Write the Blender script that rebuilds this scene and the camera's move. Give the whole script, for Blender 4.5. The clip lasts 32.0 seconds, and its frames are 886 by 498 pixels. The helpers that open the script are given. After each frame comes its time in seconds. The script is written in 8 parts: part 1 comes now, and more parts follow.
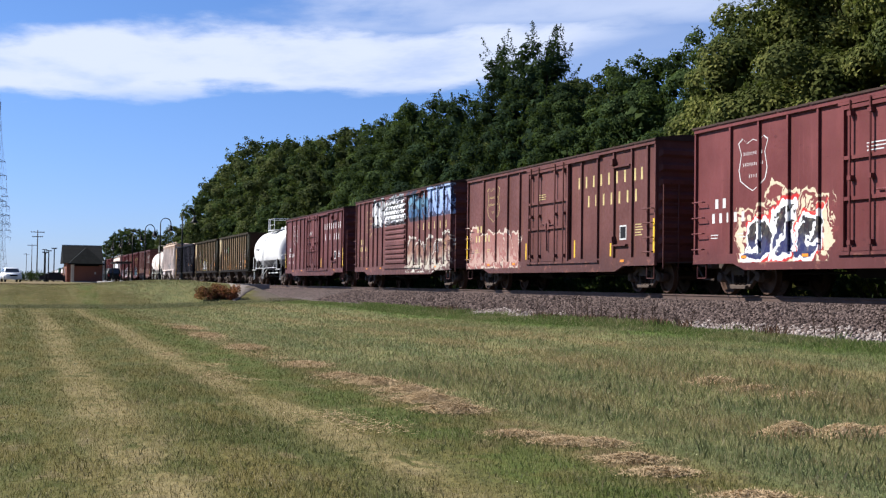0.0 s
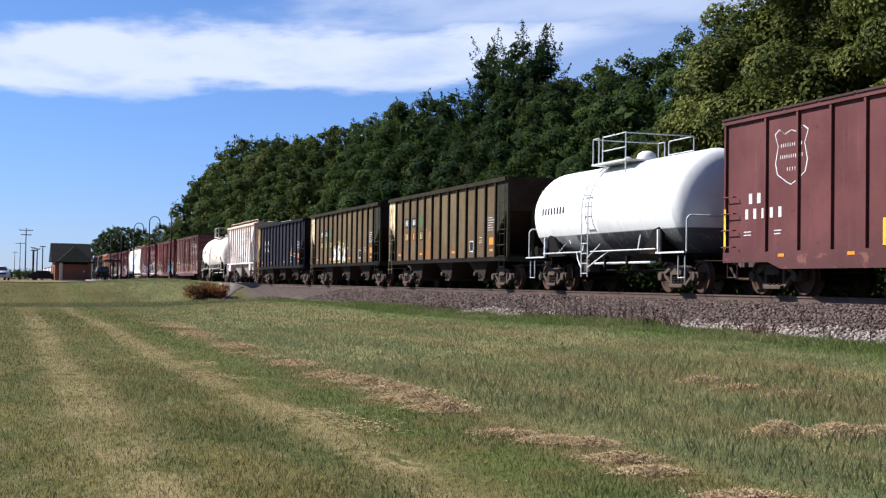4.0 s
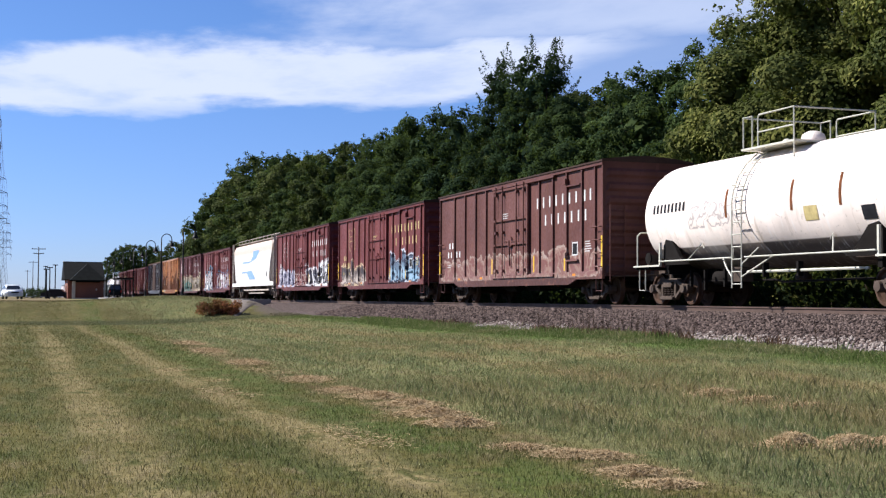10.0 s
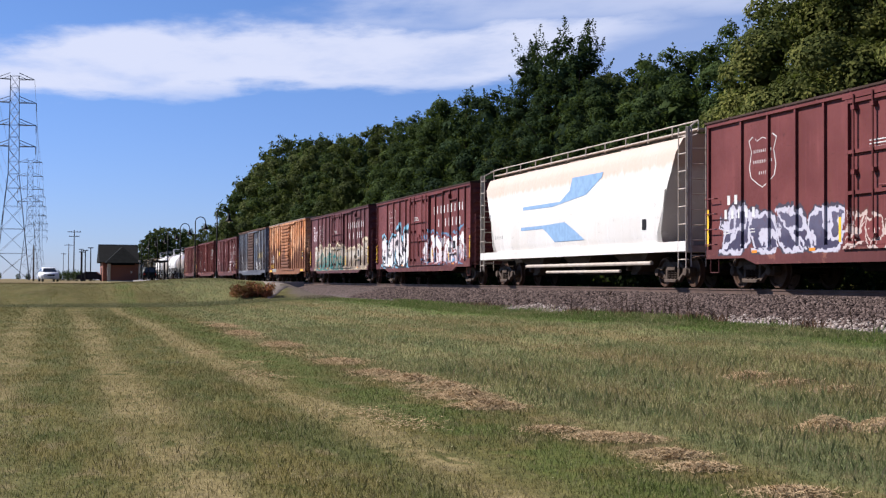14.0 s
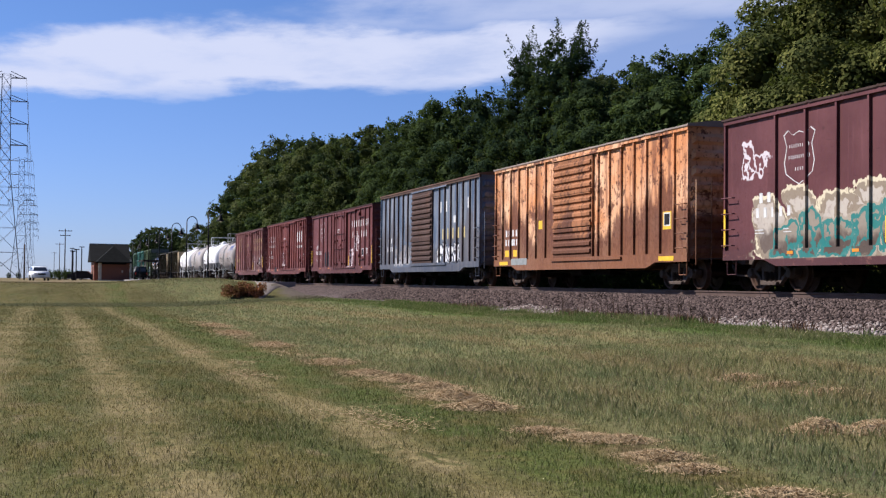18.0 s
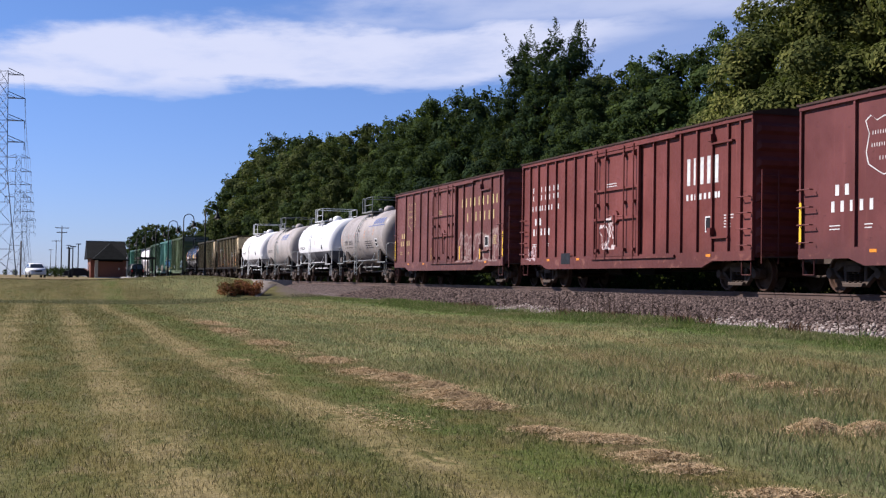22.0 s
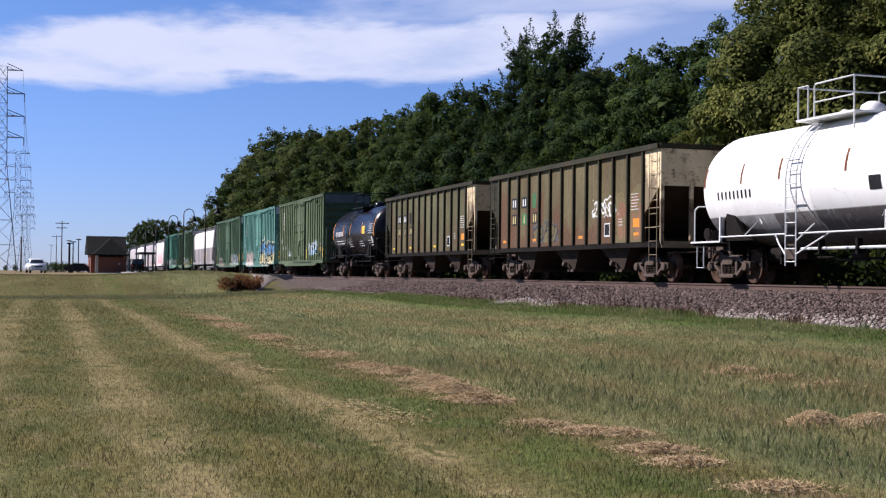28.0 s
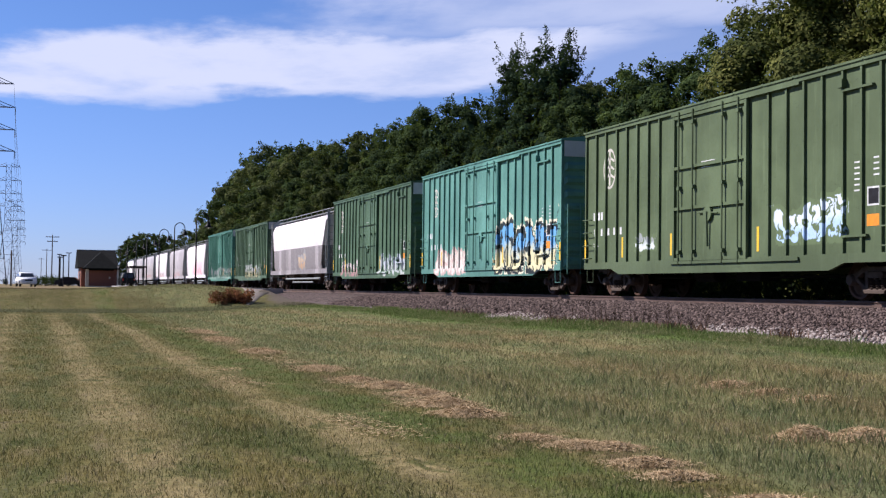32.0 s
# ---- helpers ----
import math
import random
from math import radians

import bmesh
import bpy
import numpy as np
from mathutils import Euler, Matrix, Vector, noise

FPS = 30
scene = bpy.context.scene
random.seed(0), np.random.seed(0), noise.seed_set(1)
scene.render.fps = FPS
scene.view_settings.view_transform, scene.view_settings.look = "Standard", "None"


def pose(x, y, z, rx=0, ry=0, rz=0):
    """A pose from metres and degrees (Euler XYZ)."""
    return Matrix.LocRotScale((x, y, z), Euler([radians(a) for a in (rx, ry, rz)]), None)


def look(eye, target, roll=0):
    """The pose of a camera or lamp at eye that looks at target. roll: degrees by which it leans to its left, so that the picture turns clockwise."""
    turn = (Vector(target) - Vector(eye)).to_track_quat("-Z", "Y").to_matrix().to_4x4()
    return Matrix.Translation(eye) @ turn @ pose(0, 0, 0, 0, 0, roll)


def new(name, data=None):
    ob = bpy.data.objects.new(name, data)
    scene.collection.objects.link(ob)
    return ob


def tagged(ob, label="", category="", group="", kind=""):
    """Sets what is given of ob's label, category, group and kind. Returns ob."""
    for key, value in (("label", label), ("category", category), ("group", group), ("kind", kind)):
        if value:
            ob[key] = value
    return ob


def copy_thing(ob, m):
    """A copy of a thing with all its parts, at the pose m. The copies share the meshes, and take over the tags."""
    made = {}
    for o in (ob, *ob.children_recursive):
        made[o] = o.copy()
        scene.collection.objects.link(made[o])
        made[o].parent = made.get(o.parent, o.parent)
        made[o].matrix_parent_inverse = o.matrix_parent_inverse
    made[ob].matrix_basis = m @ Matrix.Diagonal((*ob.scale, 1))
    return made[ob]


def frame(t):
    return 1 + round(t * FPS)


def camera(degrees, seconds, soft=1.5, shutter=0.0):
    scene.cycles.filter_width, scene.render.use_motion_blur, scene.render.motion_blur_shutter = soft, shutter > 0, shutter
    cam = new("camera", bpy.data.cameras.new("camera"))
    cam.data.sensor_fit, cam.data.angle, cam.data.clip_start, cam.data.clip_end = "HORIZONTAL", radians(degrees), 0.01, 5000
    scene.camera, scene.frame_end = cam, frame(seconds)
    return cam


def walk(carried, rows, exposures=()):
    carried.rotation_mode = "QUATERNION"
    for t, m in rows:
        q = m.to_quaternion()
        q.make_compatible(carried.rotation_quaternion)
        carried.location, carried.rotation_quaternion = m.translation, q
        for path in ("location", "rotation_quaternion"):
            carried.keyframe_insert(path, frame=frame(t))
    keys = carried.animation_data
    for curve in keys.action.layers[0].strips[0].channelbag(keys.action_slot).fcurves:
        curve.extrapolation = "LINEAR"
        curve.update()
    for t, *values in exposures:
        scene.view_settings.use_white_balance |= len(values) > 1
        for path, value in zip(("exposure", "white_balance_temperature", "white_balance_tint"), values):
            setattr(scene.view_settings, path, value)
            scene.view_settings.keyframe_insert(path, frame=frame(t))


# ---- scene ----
EYE = 1.3
cam = camera(38.57, 32.0, soft=1.25)
walk(cam, [
    (0, pose(0, 0, EYE, 91.646, -0.794, -18.578)),
    (0.5, pose(0, 0, EYE, 91.523, -0.454, -18.666)),
    (1, pose(0, 0, EYE, 91.197, -0.389, -18.695)),
    (1.5, pose(0, 0, EYE, 91.321, -0.534, -18.547)),
    (2, pose(0, 0, EYE, 91.304, -0.494, -18.671)),
    (2.5, pose(0, 0, EYE, 91.420, -0.736, -18.464)),
    (3, pose(0, 0, EYE, 91.793, -0.620, -18.663)),
    (3.5, pose(0, 0, EYE, 91.592, -0.849, -18.991)),
    (5.5, pose(0, 0, EYE, 91.987, -0.797, -19.161)),
    (6, pose(0, 0, EYE, 92.369, -0.222, -19.084)),
    (6.5, pose(0, 0, EYE, 92.240, -0.183, -18.964)),
    (7, pose(0, 0, EYE, 92.155, 0.043, -19.060)),
    (7.5, pose(0, 0, EYE, 92.225, 0.256, -19.061)),
    (8, pose(0, 0, EYE, 92.193, 0.285, -19.181)),
    (8.5, pose(0, 0, EYE, 91.681, -0.192, -19.149)),
    (9, pose(0, 0, EYE, 91.871, -0.312, -18.596)),
    (9.5, pose(0, 0, EYE, 92.104, -0.134, -18.334)),
    (10, pose(0, 0, EYE, 92.258, -0.326, -18.518)),
    (10.5, pose(0, 0, EYE, 92.338, -0.439, -18.370)),
    (11, pose(0, 0, EYE, 92.070, -0.319, -18.415)),
    (11.5, pose(0, 0, EYE, 92.077, -0.265, -17.613)),
    (12, pose(0, 0, EYE, 91.436, -0.043, -17.980)),
    (12.5, pose(0, 0, EYE, 91.695, 0.239, -17.320)),
    (13, pose(0, 0, EYE, 91.407, 0.299, -17.220)),
    (13.5, pose(0, 0, EYE, 91.437, 0.116, -17.376)),
    (14, pose(0, 0, EYE, 91.466, -0.342, -17.046)),
    (14.5, pose(0, 0, EYE, 91.371, -0.072, -17.200)),
    (16.5, pose(0, 0, EYE, 91.310, -0.334, -17.255)),
    (17, pose(0, 0, EYE, 91.303, -0.790, -17.173)),
    (17.5, pose(0, 0, EYE, 91.381, -0.627, -17.223)),
    (18, pose(0, 0, EYE, 91.507, -0.609, -17.428)),
    (18.5, pose(0, 0, EYE, 91.675, -0.658, -17.337)),
    (19, pose(0, 0, EYE, 91.389, -0.285, -17.287)),
    (19.5, pose(0, 0, EYE, 91.326, -0.715, -17.419)),
    (20, pose(0, 0, EYE, 90.965, -0.549, -17.391)),
    (20.5, pose(0, 0, EYE, 90.960, -0.570, -17.486)),
    (21, pose(0, 0, EYE, 91.167, -1.112, -17.367)),
    (21.5, pose(0, 0, EYE, 91.143, -0.957, -17.613)),
    (22, pose(0, 0, EYE, 91.461, -0.900, -17.579)),
    (22.5, pose(0, 0, EYE, 91.280, -1.025, -17.823)),
    (23, pose(0, 0, EYE, 91.472, -1.272, -17.798)),
    (23.5, pose(0, 0, EYE, 91.502, -1.206, -17.715)),
    (24, pose(0, 0, EYE, 91.514, -1.257, -17.804)),
    (24.5, pose(0, 0, EYE, 91.603, -1.311, -17.620)),
    (25, pose(0, 0, EYE, 91.673, -1.193, -17.972)),
    (25.5, pose(0, 0, EYE, 91.569, -1.079, -17.827)),
    (27.5, pose(0, 0, EYE, 91.233, -0.733, -17.543)),
    (28, pose(0, 0, EYE, 91.178, -0.653, -17.562)),
    (28.5, pose(0, 0, EYE, 91.091, -0.607, -17.517)),
    (29, pose(0, 0, EYE, 91.188, -0.672, -17.692)),
    (29.5, pose(0, 0, EYE, 91.223, -0.874, -17.711)),
    (30, pose(0, 0, EYE, 91.462, -0.742, -17.860)),
    (30.5, pose(0, 0, EYE, 91.667, -0.941, -17.940)),
    (31, pose(0, 0, EYE, 91.686, -0.971, -17.916)),
    (31.5, pose(0, 0, EYE, 91.857, -0.827, -17.893)),
    (32, pose(0, 0, EYE, 91.819, -0.706, -17.966)),
], exposures=[(0, 1.14, 6180, 11), (6, 1.14, 6100, 10), (9, 1.12, 6100, 11), (13, 1.07, 6280, 14), (14, 0.99, 6280, 15), (17, 0.82, 6220, 16), (18, 0.92, 6180, 16), (20, 0.95, 6250, 17), (25, 0.98, 6250, 18), (32, 0.98, 6120, 19)])

# metres the train has rolled by each second
TRAVEL = [(0, 0.04), (1, 13.82), (2, 27.49), (3, 40.93), (3.5, 47.61), (5.5, 75.05), (6, 81.86), (7, 95.58), (8, 109.26), (9, 122.83), (10, 136.31), (11, 150.11), (12, 163.76), (13, 177.12), (14, 191.01), (14.5, 197.95), (16.5, 226.07), (17, 233.01), (18, 246.71), (19, 260.46), (20, 274.42), (21, 288.59), (22, 302.63), (23, 316.26), (24, 329.78), (25, 343.08), (25.5, 349.62), (27.5, 376.30), (28, 383.15), (29, 397.12), (30, 410.95), (31, 424.82), (32, 438.71)]

# ---- light ----
SUN_AZ, SUN_EL = -57.0, 40.0      # degrees from +Y towards +X, and above the horizon
sun = new("sun", bpy.data.lights.new("sun", "SUN"))
sun.data.energy, sun.data.angle, sun.data.color = 5.0, radians(0.55), (1.0, 0.952, 0.885)
sun.matrix_world = look((0, 0, 60), Vector((0, 0, 60)) - Vector((
    math.sin(radians(SUN_AZ)) * math.cos(radians(SUN_EL)),
    math.cos(radians(SUN_AZ)) * math.cos(radians(SUN_EL)), math.sin(radians(SUN_EL)))))


def make_world():
    w = bpy.data.worlds.new("sky")
    scene.world = w
    w.use_nodes = True
    nt = w.node_tree
    n, l = nt.nodes, nt.links
    bg = n["Background"]
    sky = n.new("ShaderNodeTexSky")
    sky.sky_type, sky.sun_disc = "NISHITA", False
    sky.sun_elevation, sky.sun_rotation = radians(SUN_EL), radians(SUN_AZ)
    sky.air_density, sky.dust_density, sky.ozone_density = 1.0, 0.1, 2.5
    tc = n.new("ShaderNodeTexCoord")
    sep = n.new("ShaderNodeSeparateXYZ")
    l.new(tc.outputs["Generated"], sep.inputs[0])

    def mt(op, a, b=None, c=None):
        m = n.new("ShaderNodeMath")
        m.operation = op
        for i, v in enumerate((a, b, c)):
            if v is None:
                continue
            if isinstance(v, (int, float)):
                m.inputs[i].default_value = v
            else:
                l.new(v, m.inputs[i])
        return m.outputs[0]

    # clouds lie on a high sheet: direction divided by its height
    h = mt("MAXIMUM", sep.outputs[2], 0.02)
    px, py = mt("DIVIDE", sep.outputs[0], h), mt("DIVIDE", sep.outputs[1], h)
    com = n.new("ShaderNodeCombineXYZ")
    l.new(px, com.inputs[0]), l.new(py, com.inputs[1])
    rot = n.new("ShaderNodeMapping")
    rot.inputs["Rotation"].default_value = (0, 0, radians(14))
    rot.inputs["Scale"].default_value = (1.7, 1.0, 1)
    rot.inputs["Location"].default_value = (0.3, 2.2, 0)
    l.new(com.outputs[0], rot.inputs[0])
    nz = n.new("ShaderNodeTexNoise")
    nz.inputs["Scale"].default_value, nz.inputs["Detail"].default_value, nz.inputs["Roughness"].default_value = 0.9, 9, 0.58
    l.new(rot.outputs[0], nz.inputs["Vector"])
    def smooth(v, lo, hi, c=0.0, d=1.0):
        r = n.new("ShaderNodeMapRange")
        r.interpolation_type = "SMOOTHSTEP"
        for i, q in enumerate((lo, hi, c, d)):
            r.inputs[1 + i].default_value = q
        l.new(v, r.inputs[0])
        return r.outputs[0]

    # a long bank of cloud, and a thinner sheet above it
    sk = mt("MULTIPLY_ADD", px, 0.56, py)
    wob = mt("MULTIPLY_ADD", nz.outputs[0], 1.9, -0.95)
    bank = smooth(mt("ABSOLUTE", mt("SUBTRACT", mt("ADD", sk, wob), 6.32)), 1.15, 0.55)
    bank = mt("MULTIPLY", bank, smooth(mt("ADD", px, mt("MULTIPLY", wob, 0.4)), 2.45, 1.95, 0.25))
    veil = mt("MULTIPLY", mt("MULTIPLY", smooth(mt("ADD", sk, mt("MULTIPLY", wob, 0.5)), 5.75, 5.30), smooth(sk, 3.0, 3.6)), smooth(mt("ADD", px, mt("MULTIPLY", wob, 0.6)), 0.75, 1.3))
    cover = mt("MAXIMUM", mt("MULTIPLY", bank, smooth(nz.outputs[0], 0.25, 0.55, 0.55, 0.92)), mt("MULTIPLY", veil, smooth(nz.outputs[0], 0.25, 0.60, 0.32, 0.62)))
    hue = n.new("ShaderNodeMix")
    hue.data_type = "RGBA"
    l.new(smooth(sep.outputs[2], 0.0, 0.22), hue.inputs[0])
    hue.inputs[6].default_value, hue.inputs[7].default_value = (0.555, 0.705, 1.215, 1), (0.600, 0.760, 1.100, 1)
    tint = n.new("ShaderNodeMix")
    tint.data_type, tint.blend_type = "RGBA", "MULTIPLY"
    tint.inputs[0].default_value = 1.0
    l.new(sky.outputs[0], tint.inputs[6]), l.new(hue.outputs[2], tint.inputs[7])
    mix = n.new("ShaderNodeMix")
    mix.data_type = "RGBA"
    l.new(cover, mix.inputs[0])
    l.new(tint.outputs[2], mix.inputs[6])
    mix.inputs[7].default_value = (7.1, 7.6, 8.95, 1)
    l.new(mix.outputs[2], bg.inputs[0])
    bg.inputs[1].default_value = 0.053


make_world()


# ---- materials ----
def material(name, rough=0.8, metal=0.0):
    m = bpy.data.materials.new(name)
    m.use_nodes = True
    b = m.node_tree.nodes["Principled BSDF"]
    b.inputs["Roughness"].default_value, b.inputs["Metallic"].default_value = rough, metal
    if rough > 0.6:
        b.inputs["Specular IOR Level"].default_value = 0.04
    return m, m.node_tree, b


class Nodes:
    """Shortcuts for building node trees."""

    def __init__(self, nt):
        self.nt, self.n, self.l = nt, nt.nodes, nt.links

    def put(self, socket, v):
        if isinstance(v, (int, float)):
            socket.default_value = v
        elif isinstance(v, tuple):
            socket.default_value = v if len(v) == len(socket.default_value) else (*v, 1)
        else:
            self.l.new(v, socket)

    def coords(self, kind="Object"):
        return self.n.new("ShaderNodeTexCoord").outputs[kind]

    def position(self):
        return self.n.new("ShaderNodeNewGeometry").outputs["Position"]

    def island(self):
        return self.n.new("ShaderNodeNewGeometry").outputs["Random Per Island"]

    def rnd(self):
        return self.n.new("ShaderNodeObjectInfo").outputs["Random"]

    def noise(self, vec, scale, detail=4, rough=0.55, dist=0.0, stretch=None):
        if stretch:
            vec = self.map(vec, stretch)
        t = self.n.new("ShaderNodeTexNoise")
        self.put(t.inputs["Vector"], vec)
        t.inputs["Scale"].default_value, t.inputs["Detail"].default_value = scale, detail
        t.inputs["Roughness"].default_value, t.inputs["Distortion"].default_value = rough, dist
        return t.outputs[0]

    def voronoi(self, vec, scale, out="Color"):
        t = self.n.new("ShaderNodeTexVoronoi")
        self.put(t.inputs["Vector"], vec)
        t.inputs["Scale"].default_value = scale
        return t.outputs[out]

    def map(self, vec, scale=(1, 1, 1), loc=(0, 0, 0), turn=(0, 0, 0)):
        m = self.n.new("ShaderNodeMapping")
        self.put(m.inputs[0], vec)
        m.inputs["Location"].default_value, m.inputs["Rotation"].default_value, m.inputs["Scale"].default_value = loc, turn, scale
        return m.outputs[0]

    def math(self, op, a, b=0.0, c=0.0):
        m = self.n.new("ShaderNodeMath")
        m.operation = op
        for i, v in enumerate((a, b, c)):
            self.put(m.inputs[i], v)
        return m.outputs[0]

    def ramp(self, v, lo, hi, a=0.0, b=1.0):
        m = self.n.new("ShaderNodeMapRange")
        m.interpolation_type = "SMOOTHSTEP"
        for i, q in enumerate((v, lo, hi, a, b)):
            self.put(m.inputs[i], q)
        return m.outputs[0]

    def mix(self, f, a, b, how="MIX"):
        m = self.n.new("ShaderNodeMix")
        m.data_type, m.blend_type = "RGBA", how
        self.put(m.inputs[0], f), self.put(m.inputs[6], a), self.put(m.inputs[7], b)
        return m.outputs[2]

    def bump(self, h, strength=0.3, distance=0.02):
        b = self.n.new("ShaderNodeBump")
        b.inputs["Strength"].default_value, b.inputs["Distance"].default_value = strength, distance
        self.put(b.inputs["Height"], h)
        return b.outputs[0]

    def split(self, vec):
        s = self.n.new("ShaderNodeSeparateXYZ")
        self.put(s.inputs[0], vec)
        return s.outputs


def plain(name, color, rough=0.7, metal=0.0, vary=0.25, scale=3.0, dirt=None, bump=0.0):
    """A paint or plain surface with stains at two scales."""
    m, nt, b = material(name, rough, metal)
    b.inputs["Specular IOR Level"].default_value = 0.06 if max(color) < 0.12 else 0.16
    color = tuple(v * (0.62 if max(color) < 0.5 else 0.8) for v in color)
    dirt = dirt and tuple(v * 0.8 for v in dirt)
    k = Nodes(nt)
    p = k.coords()
    a = k.noise(p, scale, 6)
    c = k.noise(p, scale * 14, 3)
    col = k.mix(k.ramp(a, 0.3, 0.75), color, tuple(v * (1 - vary) for v in color))
    col = k.mix(k.math("MULTIPLY", c, vary), col, dirt or tuple(v * 0.5 for v in color))
    k.put(b.inputs["Base Color"], col)
    k.put(b.inputs["Roughness"], k.ramp(a, 0.2, 0.8, max(rough - 0.12, 0.05), min(rough + 0.12, 1)))
    if bump:
        k.put(b.inputs["Normal"], k.bump(c, bump))
    return m


# ---- mesh helpers ----
def box(bm, x0, x1, y0, y1, z0, z1):
    v = [bm.verts.new(p) for p in ((x0, y0, z0), (x1, y0, z0), (x1, y1, z0), (x0, y1, z0),
                                   (x0, y0, z1), (x1, y0, z1), (x1, y1, z1), (x0, y1, z1))]
    for f in ((3, 2, 1, 0), (4, 5, 6, 7), (0, 1, 5, 4), (1, 2, 6, 5), (2, 3, 7, 6), (3, 0, 4, 7)):
        bm.faces.new([v[i] for i in f])
    return v


def rod(bm, a, b, r=0.02, sides=6, r2=None, caps=True):
    """A round bar from a to b."""
    a, b = Vector(a), Vector(b)
    q = (b - a).to_track_quat("Z", "Y")
    rings = []
    for p, rr in ((a, r), (b, r if r2 is None else r2)):
        rings.append([bm.verts.new(p + q @ Vector((rr * math.cos(i * math.tau / sides), rr * math.sin(i * math.tau / sides), 0))) for i in range(sides)])
    for i in range(sides):
        j = (i + 1) % sides
        bm.faces.new((rings[0][i], rings[0][j], rings[1][j], rings[1][i]))
    if caps:
        bm.faces.new(rings[0][::-1]), bm.faces.new(rings[1])


def pipe(bm, pts, r=0.02, sides=6):
    """One bent round bar through the points."""
    pts = [Vector(p) for p in pts]
    ways = [(q - p).normalized() for p, q in zip(pts, pts[1:])]
    quat = ways[0].to_track_quat("Z", "Y")
    rings = []
    for i, p in enumerate(pts):
        d = (ways[max(i - 1, 0)] + ways[min(i, len(ways) - 1)]).normalized()
        quat = (quat @ Vector((0, 0, 1))).rotation_difference(d) @ quat
        rings.append([bm.verts.new(p + quat @ Vector((r * math.cos(j * math.tau / sides), r * math.sin(j * math.tau / sides), 0))) for j in range(sides)])
    for a, c in zip(rings, rings[1:]):
        for j in range(sides):
            k = (j + 1) % sides
            bm.faces.new((a[j], a[k], c[k], c[j]))
    bm.faces.new(rings[0][::-1]), bm.faces.new(rings[-1])


def slab(bm, outline, depth, place):
    """An outline of 2D points pushed out by depth; place(u, v, w) gives the 3D point."""
    lo = [bm.verts.new(place(u, v, 0)) for u, v in outline]
    hi = [bm.verts.new(place(u, v, depth)) for u, v in outline]
    bm.faces.new(lo[::-1]), bm.faces.new(hi)
    for i in range(len(lo)):
        j = (i + 1) % len(lo)
        bm.faces.new((lo[i], lo[j], hi[j], hi[i]))


def part(name, bm, mat, parent=None, label="", smooth=False):
    """Links a bmesh as one mesh object under a thing or a part."""
    bmesh.ops.recalc_face_normals(bm, faces=bm.faces)
    me = bpy.data.meshes.new(name)
    bm.to_mesh(me)
    bm.free()
    for mm in (mat if isinstance(mat, (list, tuple)) else [mat]):
        me.materials.append(mm)
    if smooth:
        me.shade_smooth()
    ob = new(name, me)
    ob.parent = parent
    if label:
        tagged(ob, label)
    return ob


def made(fn, *args, **kw):
    bm = bmesh.new()
    fn(bm, *args, **kw)
    return bm


def mesh_from(name, verts, faces, mat):
    """A mesh of arrays: verts (n, 3), faces (m, 3 or 4)."""
    verts, faces = np.asarray(verts, np.float32), np.asarray(faces, np.int32)
    me = bpy.data.meshes.new(name)
    me.vertices.add(len(verts))
    me.vertices.foreach_set("co", verts.ravel())
    k = faces.shape[1]
    me.loops.add(faces.size)
    me.loops.foreach_set("vertex_index", faces.ravel())
    me.polygons.add(len(faces))
    me.polygons.foreach_set("loop_start", np.arange(0, faces.size, k, dtype=np.int32))
    me.update(calc_edges=True)
    me.materials.append(mat)
    return me


# ---- ground ----
TRACK_X, RAIL_Z = 18.0, 1.15


def step(v, a, b):
    t = np.clip((np.asarray(v, float) - a) / (b - a), 0, 1)
    return t * t * (3 - 2 * t)


def ground_z(x, y):
    """Height of the ground: a mown field, a bank up to the crossing and the platform, level land beyond."""
    x, y = np.asarray(x, float), np.asarray(y, float)
    field = 0.05 * np.sin(x * 0.35 + 1) * np.sin(y * 0.21) + 0.42 * step(x, 5, 13.2)
    foot = 61 + 0.0 * x
    bank = step(y, foot, foot + 10 + 14 * step(-x, -9, 12))
    top = 1.02 + 0.36 * np.exp(-((x - 9) / 4.5) ** 2 - ((y - 78) / 9) ** 2)
    z = field * (1 - bank) + top * bank
    under = step(x, 12.6, 13.6)
    z = z * (1 - under) + np.minimum(z, 0.5) * under
    behind = step(x, 21.5, 23.5)
    return z * (1 - behind) + 0.45 * behind


